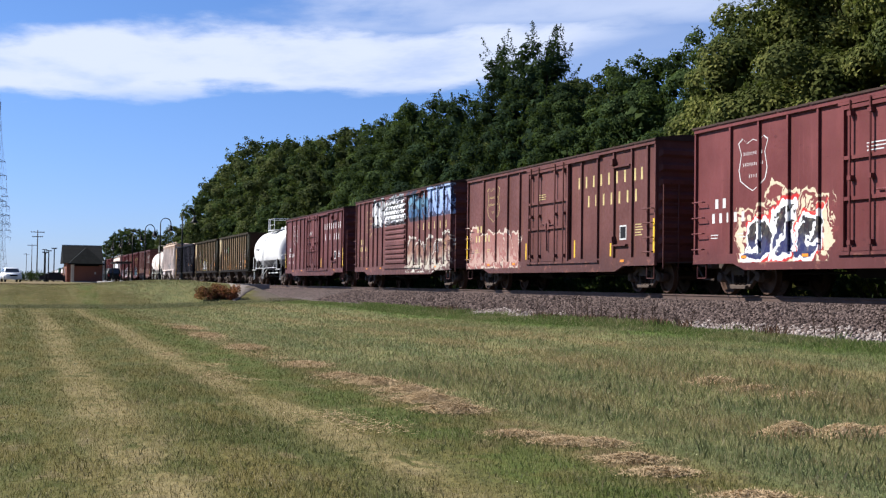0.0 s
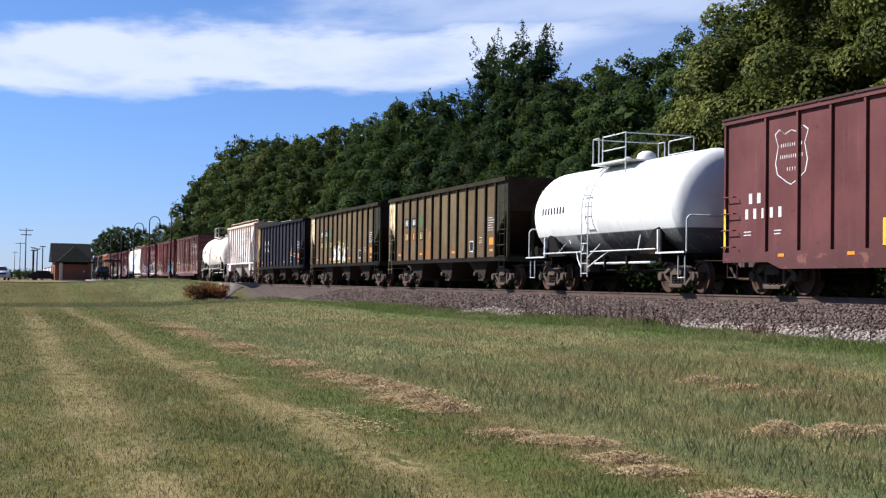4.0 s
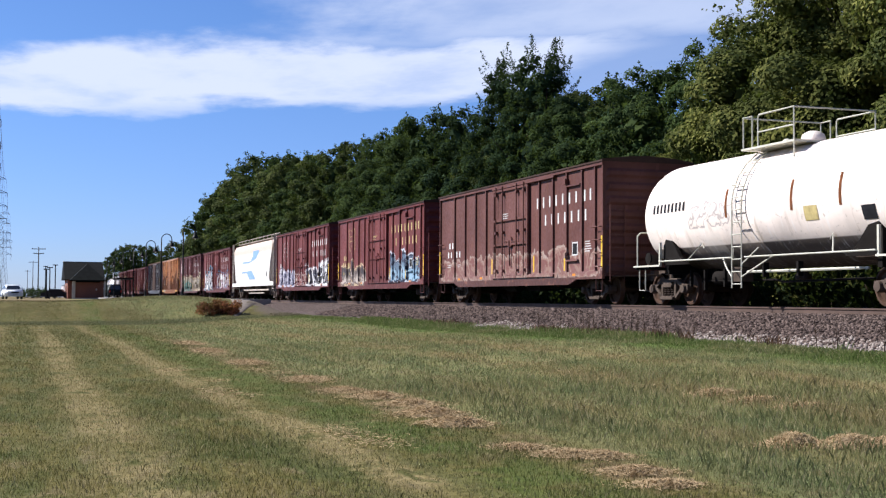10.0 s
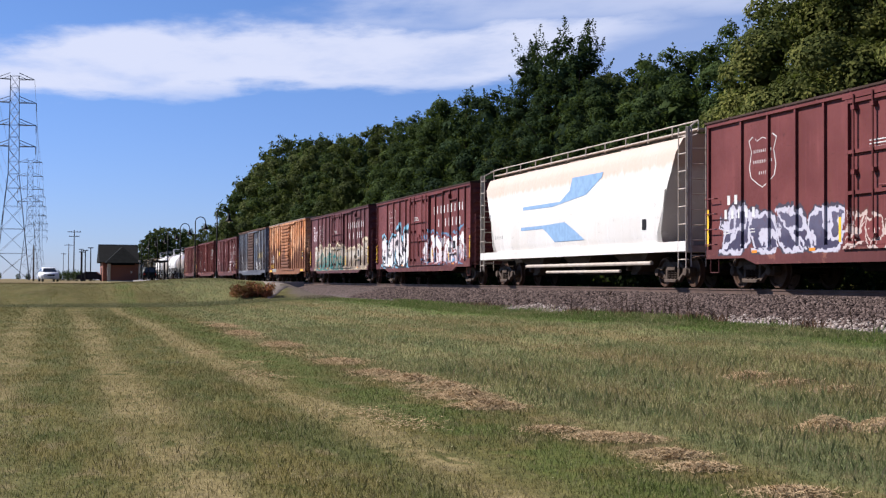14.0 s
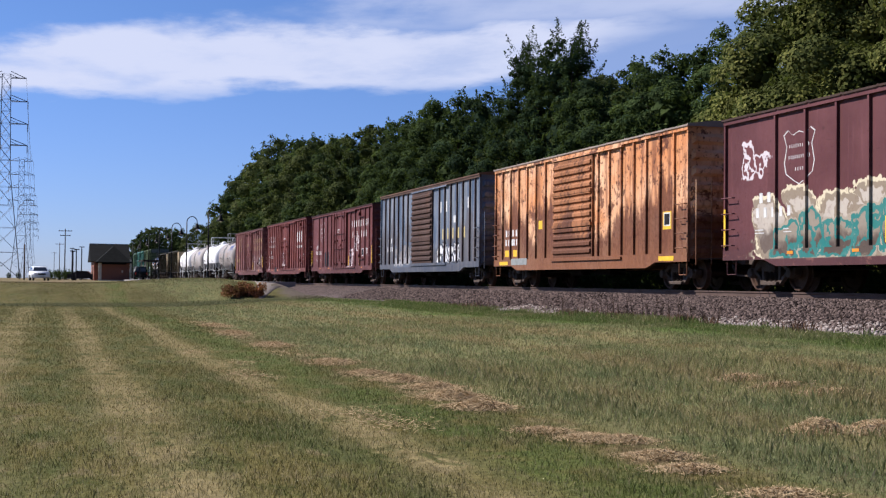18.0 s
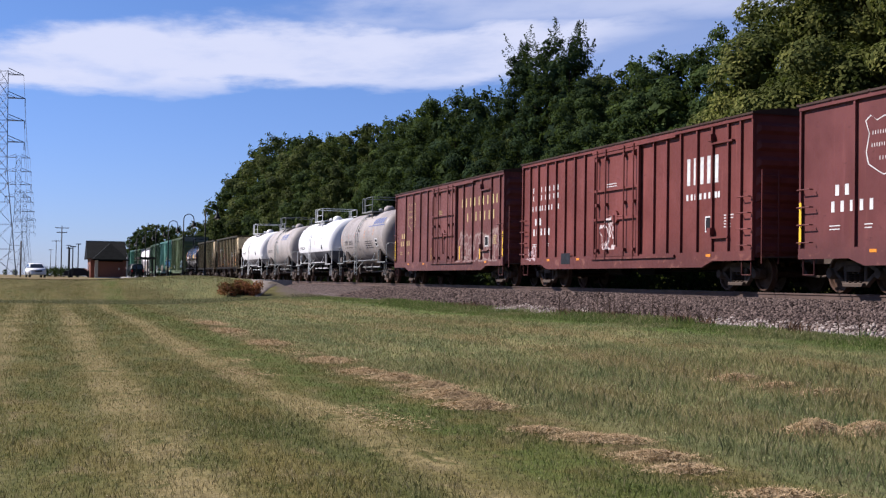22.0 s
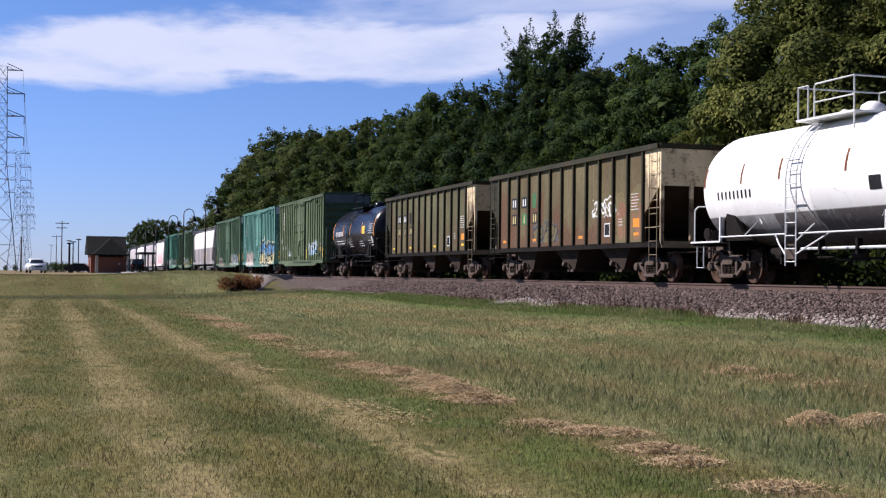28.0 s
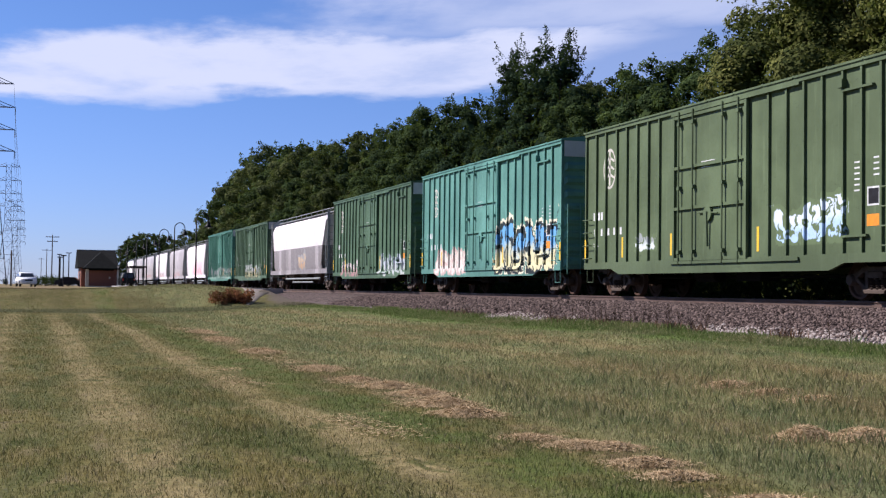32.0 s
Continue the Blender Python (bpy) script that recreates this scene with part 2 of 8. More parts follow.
def grass_color(k, p):
    """Turf: green, blue-green and straw patches, with the mower's stripes along the track."""
    x, y, z = k.split(p)
    big = k.noise(p, 0.22, 5, 0.6)
    mid = k.noise(p, 1.1, 4, 0.6, stretch=(1.5, 0.40, 1))
    fine = k.noise(p, 9, 3, 0.6)
    wander = k.math("MULTIPLY_ADD", k.noise(p, 0.3, 3), 0.36, -0.18)
    xw = k.math("ADD", x, wander)
    west = k.ramp(xw, 5.2, 4.3)
    green = k.mix(k.ramp(mid, 0.35, 0.65), (0.128, 0.108, 0.038), (0.080, 0.088, 0.030))
    lank = k.mix(k.ramp(mid, 0.35, 0.65), (0.185, 0.176, 0.075), (0.108, 0.126, 0.054))
    green = k.mix(west, lank, green)
    dry = k.mix(k.ramp(fine, 0.3, 0.7), (0.228, 0.1824, 0.088), (0.172, 0.14, 0.06))
    # pale swathes that the mower left along the track, with greener strips between
    swath = None
    for x0, w, much in ((-2.6, 0.5, 0.10), (-0.75, 0.5, 0.26), (0.85, 0.42, 0.28), (2.55, 0.32, 0.46), (6.2, 0.5, 0.12), (8.2, 0.6, 0.20), (9.9, 0.6, 0.26)):
        s = k.math("MULTIPLY", k.ramp(k.math("ABSOLUTE", k.math("SUBTRACT", xw, x0)), w, w * 0.2), much)
        swath = s if swath is None else k.math("ADD", swath, s)
    for x0, w, much in ((0.05, 0.36, 0.18), (1.75, 0.5, 0.26), (3.45, 0.4, 0.20), (5.6, 0.6, 0.12), (7.1, 0.6, 0.12), (11.4, 0.6, 0.12)):
        s = k.math("MULTIPLY", k.ramp(k.math("ABSOLUTE", k.math("SUBTRACT", xw, x0)), w, w * 0.2), much)
        swath = k.math("SUBTRACT", swath, s)
    gap = k.ramp(k.noise(p, 0.5, 3, stretch=(0.6, 1, 1)), 0.36, 0.60, 0.25, 1.2)
    swath = k.math("MULTIPLY", k.math("MULTIPLY", swath, gap), k.ramp(y, 61, 56))
    v = k.math("ADD", swath, k.math("MULTIPLY_ADD", mid, 0.55, k.math("MULTIPLY", big, 0.42)))
    col = k.mix(k.ramp(v, 0.40, 0.80), green, dry)
    # tufts and thin spots
    tuft = k.noise(p, 2.4, 5, 0.7, 0.6, stretch=(1.2, 0.6, 1))
    col = k.mix(k.ramp(tuft, 0.52, 0.66, 0, 0.8), col, k.mix(west, (0.078, 0.104, 0.040), (0.056, 0.066, 0.018)))
    col = k.mix(k.ramp(tuft, 0.46, 0.34, 0, 0.8), col, (0.172, 0.1376, 0.0704))
    # matted clippings and bare soil under the row of hay
    row = k.math("MULTIPLY", k.ramp(k.math("ABSOLUTE", k.math("SUBTRACT", xw, 4.33)), 0.55, 0.12), k.ramp(k.noise(p, 1.5, 5, 0.65, 0.4), 0.48, 0.60))
    row = k.math("MULTIPLY", row, k.ramp(y, 42, 32))
    col = k.mix(k.math("MULTIPLY", row, 0.6), col, k.mix(k.ramp(fine, 0.35, 0.65), (0.25, 0.170, 0.100), (0.15, 0.098, 0.058)))
    # thin spots of bare earth in the trodden part
    bare = k.math("MULTIPLY", k.ramp(k.noise(p, 1.25, 6, 0.7, 0.5), 0.63, 0.70), k.ramp(xw, 4.4, 3.6))
    col = k.mix(k.math("MULTIPLY", bare, 0.7), col, (0.062, 0.050, 0.030))
    # fresh green beside the row of hay
    fresh = k.math("MULTIPLY", k.math("MULTIPLY", k.ramp(xw, 2.85, 3.2), k.ramp(xw, 4.1, 3.75)), k.ramp(k.noise(p, 0.9, 4, 0.6), 0.40, 0.56))
    col = k.mix(k.math("MULTIPLY", fresh, 0.75), col, k.mix(fine, (0.050, 0.078, 0.018), (0.105, 0.128, 0.036)))
    # rougher green and olive growth on the bank
    hill = k.math("MULTIPLY", k.ramp(y, 62, 64), k.ramp(y, 120, 100))
    col = k.mix(k.math("MULTIPLY", hill, k.ramp(k.noise(p, 0.45, 5, 0.65, stretch=(1.0, 0.5, 1)), 0.42, 0.62, 0.15, 0.85)), col, (0.078, 0.068, 0.024))
    col = k.mix(k.math("MULTIPLY", k.ramp(y, 72, 84), k.ramp(k.noise(p, 0.25, 4, 0.6, stretch=(1, 0.4, 1)), 0.35, 0.6, 0.3, 0.9)), col, (0.190, 0.142, 0.084))
    # dark green strip painted as a ditch's shadow along the bank's foot
    ditch_shade = k.math("MULTIPLY", k.ramp(k.math("MULTIPLY_ADD", k.noise(p, 0.3, 3), 3.0, y), 61.6, 62.4), k.ramp(y, 64.4, 63.0))
    col = k.mix(k.math("MULTIPLY", ditch_shade, 0.75), col, (0.036, 0.04, 0.016))
    lush = k.math("MULTIPLY", k.ramp(k.math("MULTIPLY_ADD", k.noise(p, 0.5, 3), 2.0, x), 12.0, 12.8), k.ramp(y, 63, 59))
    grit = k.math("MULTIPLY", k.ramp(k.math("MULTIPLY_ADD", k.noise(p, 0.8, 3), 1.6, x), 12.2, 13.0), k.ramp(y, 60, 66))
    col = k.mix(k.math("MULTIPLY", grit, 0.9), col, k.mix(fine, (0.070, 0.056, 0.048), (0.150, 0.122, 0.104)))
    return k.mix(k.math("MULTIPLY", lush, k.ramp(k.noise(p, 0.35, 4), 0.36, 0.52, 0.25, 1.0)), col, k.mix(fine, (0.066, 0.104, 0.024), (0.104, 0.134, 0.036))), fine


def make_ground():
    m, nt, b = material("turf", 0.95)
    k = Nodes(nt)
    p = k.position()
    col, fine = grass_color(k, p)
    soil = k.noise(p, 2.3, 5)
    k.put(b.inputs["Base Color"], k.mix(1.0, k.mix(k.ramp(soil, 0.60, 0.75, 0, 0.5), col, (0.1, 0.076, 0.04)), (0.85, 0.85, 0.83), "MULTIPLY"))
    k.put(b.inputs["Normal"], k.bump(fine, 0.8, 0.06))
    xs = np.unique(np.concatenate([np.linspace(-900, -60, 15), np.linspace(-60, -12, 17), np.linspace(-12, 30, 85), np.linspace(30, 80, 12), np.linspace(80, 1500, 12)]))
    ys = np.unique(np.concatenate([np.linspace(-600, -10, 16), np.linspace(-10, 120, 150), np.linspace(120, 300, 30), np.linspace(300, 4000, 24)]))
    X, Y = np.meshgrid(xs, ys)
    v = np.stack([X.ravel(), Y.ravel(), ground_z(X, Y).ravel()], 1)
    i = np.arange(len(xs) * len(ys)).reshape(len(ys), len(xs))
    f = np.stack([i[:-1, :-1].ravel(), i[:-1, 1:].ravel(), i[1:, 1:].ravel(), i[1:, :-1].ravel()], 1)
    me = mesh_from("ground", v, f, m)
    me.shade_smooth()
    tagged(new("ground", me), "mown field of green and straw-coloured grass with a low bank", "ground", kind="structure")


make_ground()


def make_track():
    m, nt, b = material("ballast", 0.95)
    k = Nodes(nt)
    p = k.position()
    cell = k.voronoi(p, 14)
    tone = k.split(cell)[0]
    x, y, z = k.split(p)
    col = k.mix(tone, (0.028, 0.021, 0.019), (0.125, 0.095, 0.084))
    edge = k.noise(p, 0.9, 5)
    pale = k.ramp(k.math("ADD", z, k.math("MULTIPLY", edge, 0.60)), 0.88, 0.80, 0.0, 1.0)
    col = k.mix(k.math("MULTIPLY", k.math("MULTIPLY", pale, 0.85), k.math("MAXIMUM", k.math("MULTIPLY", k.ramp(y, 26.5, 24.5), k.ramp(k.noise(p, 0.8, 4), 0.36, 0.5, 0.3, 1.0)), k.math("MULTIPLY", k.math("MULTIPLY", k.ramp(y, 30.5, 32.0), k.ramp(y, 60, 38, 0.25, 1.0)), k.ramp(k.noise(p, 0.6, 4), 0.42, 0.56, 0.05, 1.0)))), col, k.mix(tone, (0.16, 0.136, 0.128), (0.336, 0.304, 0.288)))
    k.put(b.inputs["Base Color"], col)
    k.put(b.inputs["Normal"], k.bump(k.voronoi(p, 14, "Distance"), 1.0, 0.05))
    bm = bmesh.new()
    prof = [(13.3, 0.30), (14.2, 0.54), (15.9, 0.92), (16.5, 0.98), (19.5, 0.98), (20.1, 0.92), (22.6, 0.3)]
    ys = [-560, -80, 0, 20, 40, 60, 80, 120, 200, 300, 500, 900, 1600]
    rows = [[bm.verts.new((x, y, z)) for x, z in prof] for y in ys]
    for a, c in zip(rows, rows[1:]):
        for i in range(len(prof) - 1):
            bm.faces.new((a[i], a[i + 1], c[i + 1], c[i]))
    bed = part("ballast_bed", bm, m)
    tagged(bed, "grey crushed-stone ballast embankment with pale stones at its foot", "ballast", kind="structure")
    steel = plain("rail_steel", (0.165, 0.108, 0.084), 0.6, 0.0, 0.4, 2.0)
    for x in (TRACK_X - 0.7525, TRACK_X + 0.7525):
        bm = bmesh.new()
        out = [(-0.07, -0.17), (0.07, -0.17), (0.07, -0.155), (0.012, -0.13), (0.012, -0.05), (0.037, -0.035), (0.037, 0), (-0.037, 0), (-0.037, -0.035), (-0.012, -0.05), (-0.012, -0.13), (-0.07, -0.155)]
        slab(bm, out, 2160, lambda u, v, w: (x + u, -560 + w, RAIL_Z + v))
        tagged(part("rail", bm, steel), "rusty brown steel running rail on the ballast", "rail", group="rails of the track", kind="structure")


make_track()


# ---- rolling stock ----
# A car's own space: y along the track, the camera's side at negative x, rail top at z = 0.
HALF = 1.5
moving = []

STEEL_DARK = plain("cast_steel", (0.128, 0.098, 0.080), 0.75, 0.2, 0.45, 3.0, (0.10, 0.06, 0.035), 0.3)
SPRING_STEEL = plain("spring_steel", (0.055, 0.038, 0.030), 0.8, 0.1, 0.4, 4.0)
WHEEL_STEEL = plain("wheel_steel", (0.110, 0.070, 0.052), 0.6, 0.4, 0.4, 4.0, (0.16, 0.085, 0.05), 0.2)
UNDER_BLACK = plain("underframe_black", (0.012, 0.011, 0.010), 0.85, 0.0, 0.4, 2.0, (0.03, 0.022, 0.018))
WHITE_MARK = plain("white_stencil", (0.72, 0.72, 0.70), 0.7, 0, 0.35, 6.0)
YELLOW_MARK = plain("faded_yellow_stencil", (0.62, 0.50, 0.22), 0.7, 0, 0.4, 6.0)
BLACK_MARK = plain("black_stencil", (0.03, 0.03, 0.035), 0.7, 0, 0.3, 6.0)
BLUE_MARK = plain("blue_stencil", (0.10, 0.17, 0.42), 0.6, 0, 0.25, 6.0)
SKY_MARK = plain("light_blue_paint", (0.25, 0.40, 0.60), 0.5, 0, 0.2, 4.0)
PINK_TAPE = plain("faded_reflector", (0.62, 0.30, 0.24), 0.5, 0, 0.3, 9.0)
ORANGE_TAPE = plain("orange_reflector", (0.75, 0.27, 0.03), 0.4, 0, 0.2, 9.0)
YELLOW_TAPE = plain("yellow_reflector", (0.85, 0.52, 0.04), 0.4, 0, 0.2, 9.0)
GREEN_PATCH = plain("green_patch_paint", (0.07, 0.22, 0.09), 0.6, 0, 0.3, 5.0)
DARK_PATCH = plain("dark_patch_paint", (0.035, 0.038, 0.045), 0.6, 0, 0.3, 5.0)
RUST_PATCH = plain("rust_patch", (0.26, 0.085, 0.025), 0.85, 0, 0.4, 5.0)


def car_paint(name, base, rust=0.2, rough=0.55, tags=(), fade=None, grime=0.5, split=None, streak=(0.16, 0.07, 0.035), cover=0.0, blots=0.0, crown=None, stain=None, scrape=None):
    """Weathered paint. tags: sprayed areas (y0, y1, z0, z1, colours, seed, grain). split: a level below which another colour begins."""
    m, nt, b = material(name, rough)
    b.inputs["Specular IOR Level"].default_value = 0.11 if rough > 0.42 else 0.17
    dull = 0.56 if max(base) < 0.6 else 0.8
    base = tuple(v * dull for v in base)
    fade = fade and tuple(v * dull for v in fade)
    streak = tuple(v * 0.64 for v in streak)
    k = Nodes(nt)
    p = k.coords()
    x, y, z = k.split(p)
    wn = k.n.new("ShaderNodeTexWhiteNoise")
    wn.noise_dimensions = "1D"
    k.put(wn.inputs["W"], k.math("FLOOR", k.math("MULTIPLY", y, 1.17)))
    sheet = wn.outputs["Value"]
    big = k.noise(p, 0.55, 5)
    run = k.noise(p, 1.0, 5, 0.6, stretch=(2.0, 4.5, 0.35))
    spot = k.noise(p, 7.5, 5, 0.7)
    col = k.mix(k.ramp(big, 0.35, 0.7), base, fade or tuple(v * 1.42 + min(0.006, 0.06 * max(base)) for v in base))
    if split:
        level, lower = split
        col = k.mix(k.ramp(z, level + 0.02, level - 0.02), col, tuple(v * 0.8 for v in lower))
    col = k.mix(k.math("MULTIPLY", sheet, 0.26 + cover), col, tuple(v * 0.60 for v in base))
    col = k.mix(k.ramp(sheet, 0.72, 1.0, 0.0, 0.22), col, tuple(min(v * 1.5 + 0.01, 0.8) for v in base))
    col = k.mix(k.math("MULTIPLY", k.ramp(k.math("MULTIPLY_ADD", sheet, cover, run), 0.54 - cover * 0.4, 0.68 - cover * 0.4), rust), col, streak)
    col = k.mix(k.math("MULTIPLY", k.ramp(spot, 0.60 - cover * 0.25, 0.70 - cover * 0.25), min(rust * 1.3, 1)), col, tuple(v * 0.6 for v in streak))
    # chalky runs and scuffs
    chalk = k.noise(p, 1.3, 6, 0.65, stretch=(2.0, 6.0, 0.35))
    col = k.mix(k.ramp(chalk, 0.55, 0.70, 0.0, 0.42 if rough > 0.4 else 0.06), col, tuple(min(v * 1.7 + min(0.012, 0.12 * max(base)), 0.72) for v in base))
    scuff = k.noise(p, 5.0, 7, 0.75, 0.5, stretch=(1.0, 0.5, 1.6))
    col = k.mix(k.ramp(scuff, 0.60, 0.66, 0.0, 0.5 if rough > 0.4 else 0.05), col, tuple(v * 0.5 for v in base))
    if blots:
        # flaked patches down to rust
        flake = k.noise(p, 1.7, 9, 0.72, 0.3)
        col = k.mix(k.math("MULTIPLY", k.ramp(flake, 0.54, 0.59), blots), col, tuple(v * 0.9 for v in streak))
        col = k.mix(k.math("MULTIPLY", k.ramp(k.noise(p, 4.0, 8, 0.75), 0.57, 0.61), blots), col, tuple(v * 0.55 for v in streak))
    if stain:
        # rust that has climbed to its own height on each sheet
        much, tone = stain
        climb = k.math("ADD", z, k.math("MULTIPLY_ADD", k.noise(p, 1.4, 7, 0.7, stretch=(1, 2.2, 0.6)), 2.4, k.math("MULTIPLY", sheet, -1.5)))
        col = k.mix(k.math("MULTIPLY", k.ramp(climb, 3.05, 2.6), much), col, k.mix(spot, tone, tuple(v * 0.35 for v in tone)))
    if crown:
        level, tone = crown
        col = k.mix(k.math("MULTIPLY", k.ramp(k.math("ADD", z, k.math("MULTIPLY", run, 0.5)), level + 0.2, level + 0.5), 0.75), col, tone)
    low = k.math("MULTIPLY", k.ramp(k.math("ADD", z, k.math("MULTIPLY", run, 0.9)), 2.1, 1.1), grime)
    col = k.mix(low, col, tuple(v * 0.45 + 0.012 for v in base))
    if scrape:
        # scraped and re-rusted lower edge
        rub = k.ramp(k.noise(p, 2.6, 7, 0.7, 0.4, stretch=(1, 0.6, 1)), 0.55, 0.62)
        col = k.mix(k.math("MULTIPLY", k.math("MULTIPLY", rub, k.ramp(z, scrape + 0.08, scrape)), 0.42), col, (0.24, 0.105, 0.075))
    near = k.math("LESS_THAN", x, -1.30)
    for y0, y1, z0, z1, colours, seed, grain in tags:
        # a row of swollen letter shapes: fill, outline, second fill, halo
        fill, line, fill2, halo = (tuple(v * 0.8 for v in c) for c in colours)
        n = max(2, round((y1 - y0) / (0.72 / grain + 0.12)))
        q = k.map(p, (1, 1, 1), (seed * 3.1, seed * 1.7, seed * 5.3))
        yy = k.math("MULTIPLY_ADD", k.noise(q, 1.7, 3), 0.95, k.math("SUBTRACT", y, 0.475))
        zz = k.math("MULTIPLY_ADD", k.noise(k.map(q, (1, 1, 1), (9, 4, 2)), 1.6, 2), 0.50, k.math("SUBTRACT", z, 0.25))
        yy = k.math("ADD", yy, k.math("MULTIPLY_ADD", k.noise(q, 4.2, 2), 0.34, -0.17))
        zz = k.math("ADD", zz, k.math("MULTIPLY_ADD", k.noise(k.map(q, (1, 1, 1), (3, 8, 5)), 3.6, 2), 0.34, -0.17))
        u = k.math("MULTIPLY", k.math("SUBTRACT", yy, y0), n / (y1 - y0))
        cell = k.math("FLOOR", u)
        wr = k.n.new("ShaderNodeTexWhiteNoise")
        wr.noise_dimensions = "1D"
        k.put(wr.inputs["W"], k.math("ADD", cell, seed * 17.3))
        r1, r2, r3 = k.split(wr.outputs["Color"])[:3]
        f = k.math("SUBTRACT", k.math("SUBTRACT", u, cell), 0.5)
        v = k.math("SUBTRACT", k.math("DIVIDE", k.math("SUBTRACT", zz, z0), k.math("MULTIPLY_ADD", r1, 0.17 * (z1 - z0), 0.40 * (z1 - z0))), 1.0)
        f = k.math("MULTIPLY_ADD", k.math("MULTIPLY", k.math("SUBTRACT", r2, 0.5), 0.55), v, f)
        sd = k.math("POWER", k.math("ADD", k.math("POWER", k.math("ABSOLUTE", k.math("MULTIPLY", f, 2.0)), 4.0), k.math("POWER", k.math("ABSOLUTE", v), 4.0)), 0.25)
        # cuts into each letter
        sg = k.math("SIGN", k.math("SUBTRACT", r2, 0.45))
        cut = k.math("MULTIPLY", k.ramp(k.math("ABSOLUTE", k.math("SUBTRACT", f, k.math("MULTIPLY_ADD", r3, 0.3, -0.15))), 0.085, 0.055),
                     k.ramp(k.math("MULTIPLY", v, sg), -0.25, -0.15))
        cut2 = k.math("MULTIPLY", k.ramp(k.math("ABSOLUTE", k.math("SUBTRACT", v, k.math("MULTIPLY_ADD", r1, 0.9, -0.45))), 0.13, 0.085),
                      k.ramp(k.math("MULTIPLY", f, k.math("SIGN", k.math("SUBTRACT", r3, 0.5))), 0.0, 0.04))
        slash = k.math("MULTIPLY", k.ramp(k.math("ABSOLUTE", k.math("ADD", f, k.math("MULTIPLY", k.math("MULTIPLY", v, sg), 0.42))), 0.075, 0.05), k.math("GREATER_THAN", r1, 0.52))
        ink = k.math("MAXIMUM", k.math("MAXIMUM", k.ramp(sd, 0.80, 0.84), k.math("MAXIMUM", cut, slash)), cut2)
        body = k.mix(k.ramp(k.math("ADD", v, k.noise(q, 2.6, 3, 0.6, 0.6)), 0.15, 0.85), fill, fill2)
        tone = k.mix(k.ramp(sd, 1.0, 1.04), k.mix(ink, body, line), halo)
        edge = k.math("MULTIPLY_ADD", k.noise(q, 5.0, 2), 0.22, 1.02)
        mk = k.math("MULTIPLY", k.math("MULTIPLY", k.ramp(u, -0.08, -0.02), k.ramp(u, n + 0.08, n + 0.02)),
                    k.math("MULTIPLY", k.ramp(z, z0 - 0.02, z0 + 0.02), k.ramp(k.math("SUBTRACT", sd, edge), 0.03, 0.0)))
        mk = k.math("MULTIPLY", mk, near)
        thin = k.math("MULTIPLY", mk, k.ramp(spot, 0.72, 0.52, 0.60, 0.95))
        col = k.mix(thin, col, tone)
    k.put(b.inputs["Base Color"], col)
    k.put(b.inputs["Roughness"], k.ramp(spot, 0.3, 0.7, rough - (0.1 if rough > 0.4 else 0.02), min(rough + (0.2 if rough > 0.4 else 0.04), 0.95)))
    k.put(b.inputs["Normal"], k.bump(k.math("ADD", k.math("MULTIPLY", spot, 0.25), k.noise(p, 1.6, 2)), 0.35 if rough > 0.4 else 0.06, 0.02))
    return m


def lathe(bm, profile, seg=20, axis="x", at=(0, 0, 0)):
    """Turns (r, w) points round an axis."""
    rings = []
    for r, w in profile:
        ring = []
        for i in range(seg):
            a = i * math.tau / seg
            c, s = r * math.cos(a), r * math.sin(a)
            v = (w, c, s) if axis == "x" else ((c, w, s) if axis == "y" else (c, s, w))
            ring.append(bm.verts.new(Vector(v) + Vector(at)))
        rings.append(ring)
    for a, c in zip(rings, rings[1:]):
        for i in range(seg):
            j = (i + 1) % seg
            bm.faces.new((a[i], a[j], c[j], c[i]))
    bm.faces.new(rings[0][::-1]), bm.faces.new(rings[-1])


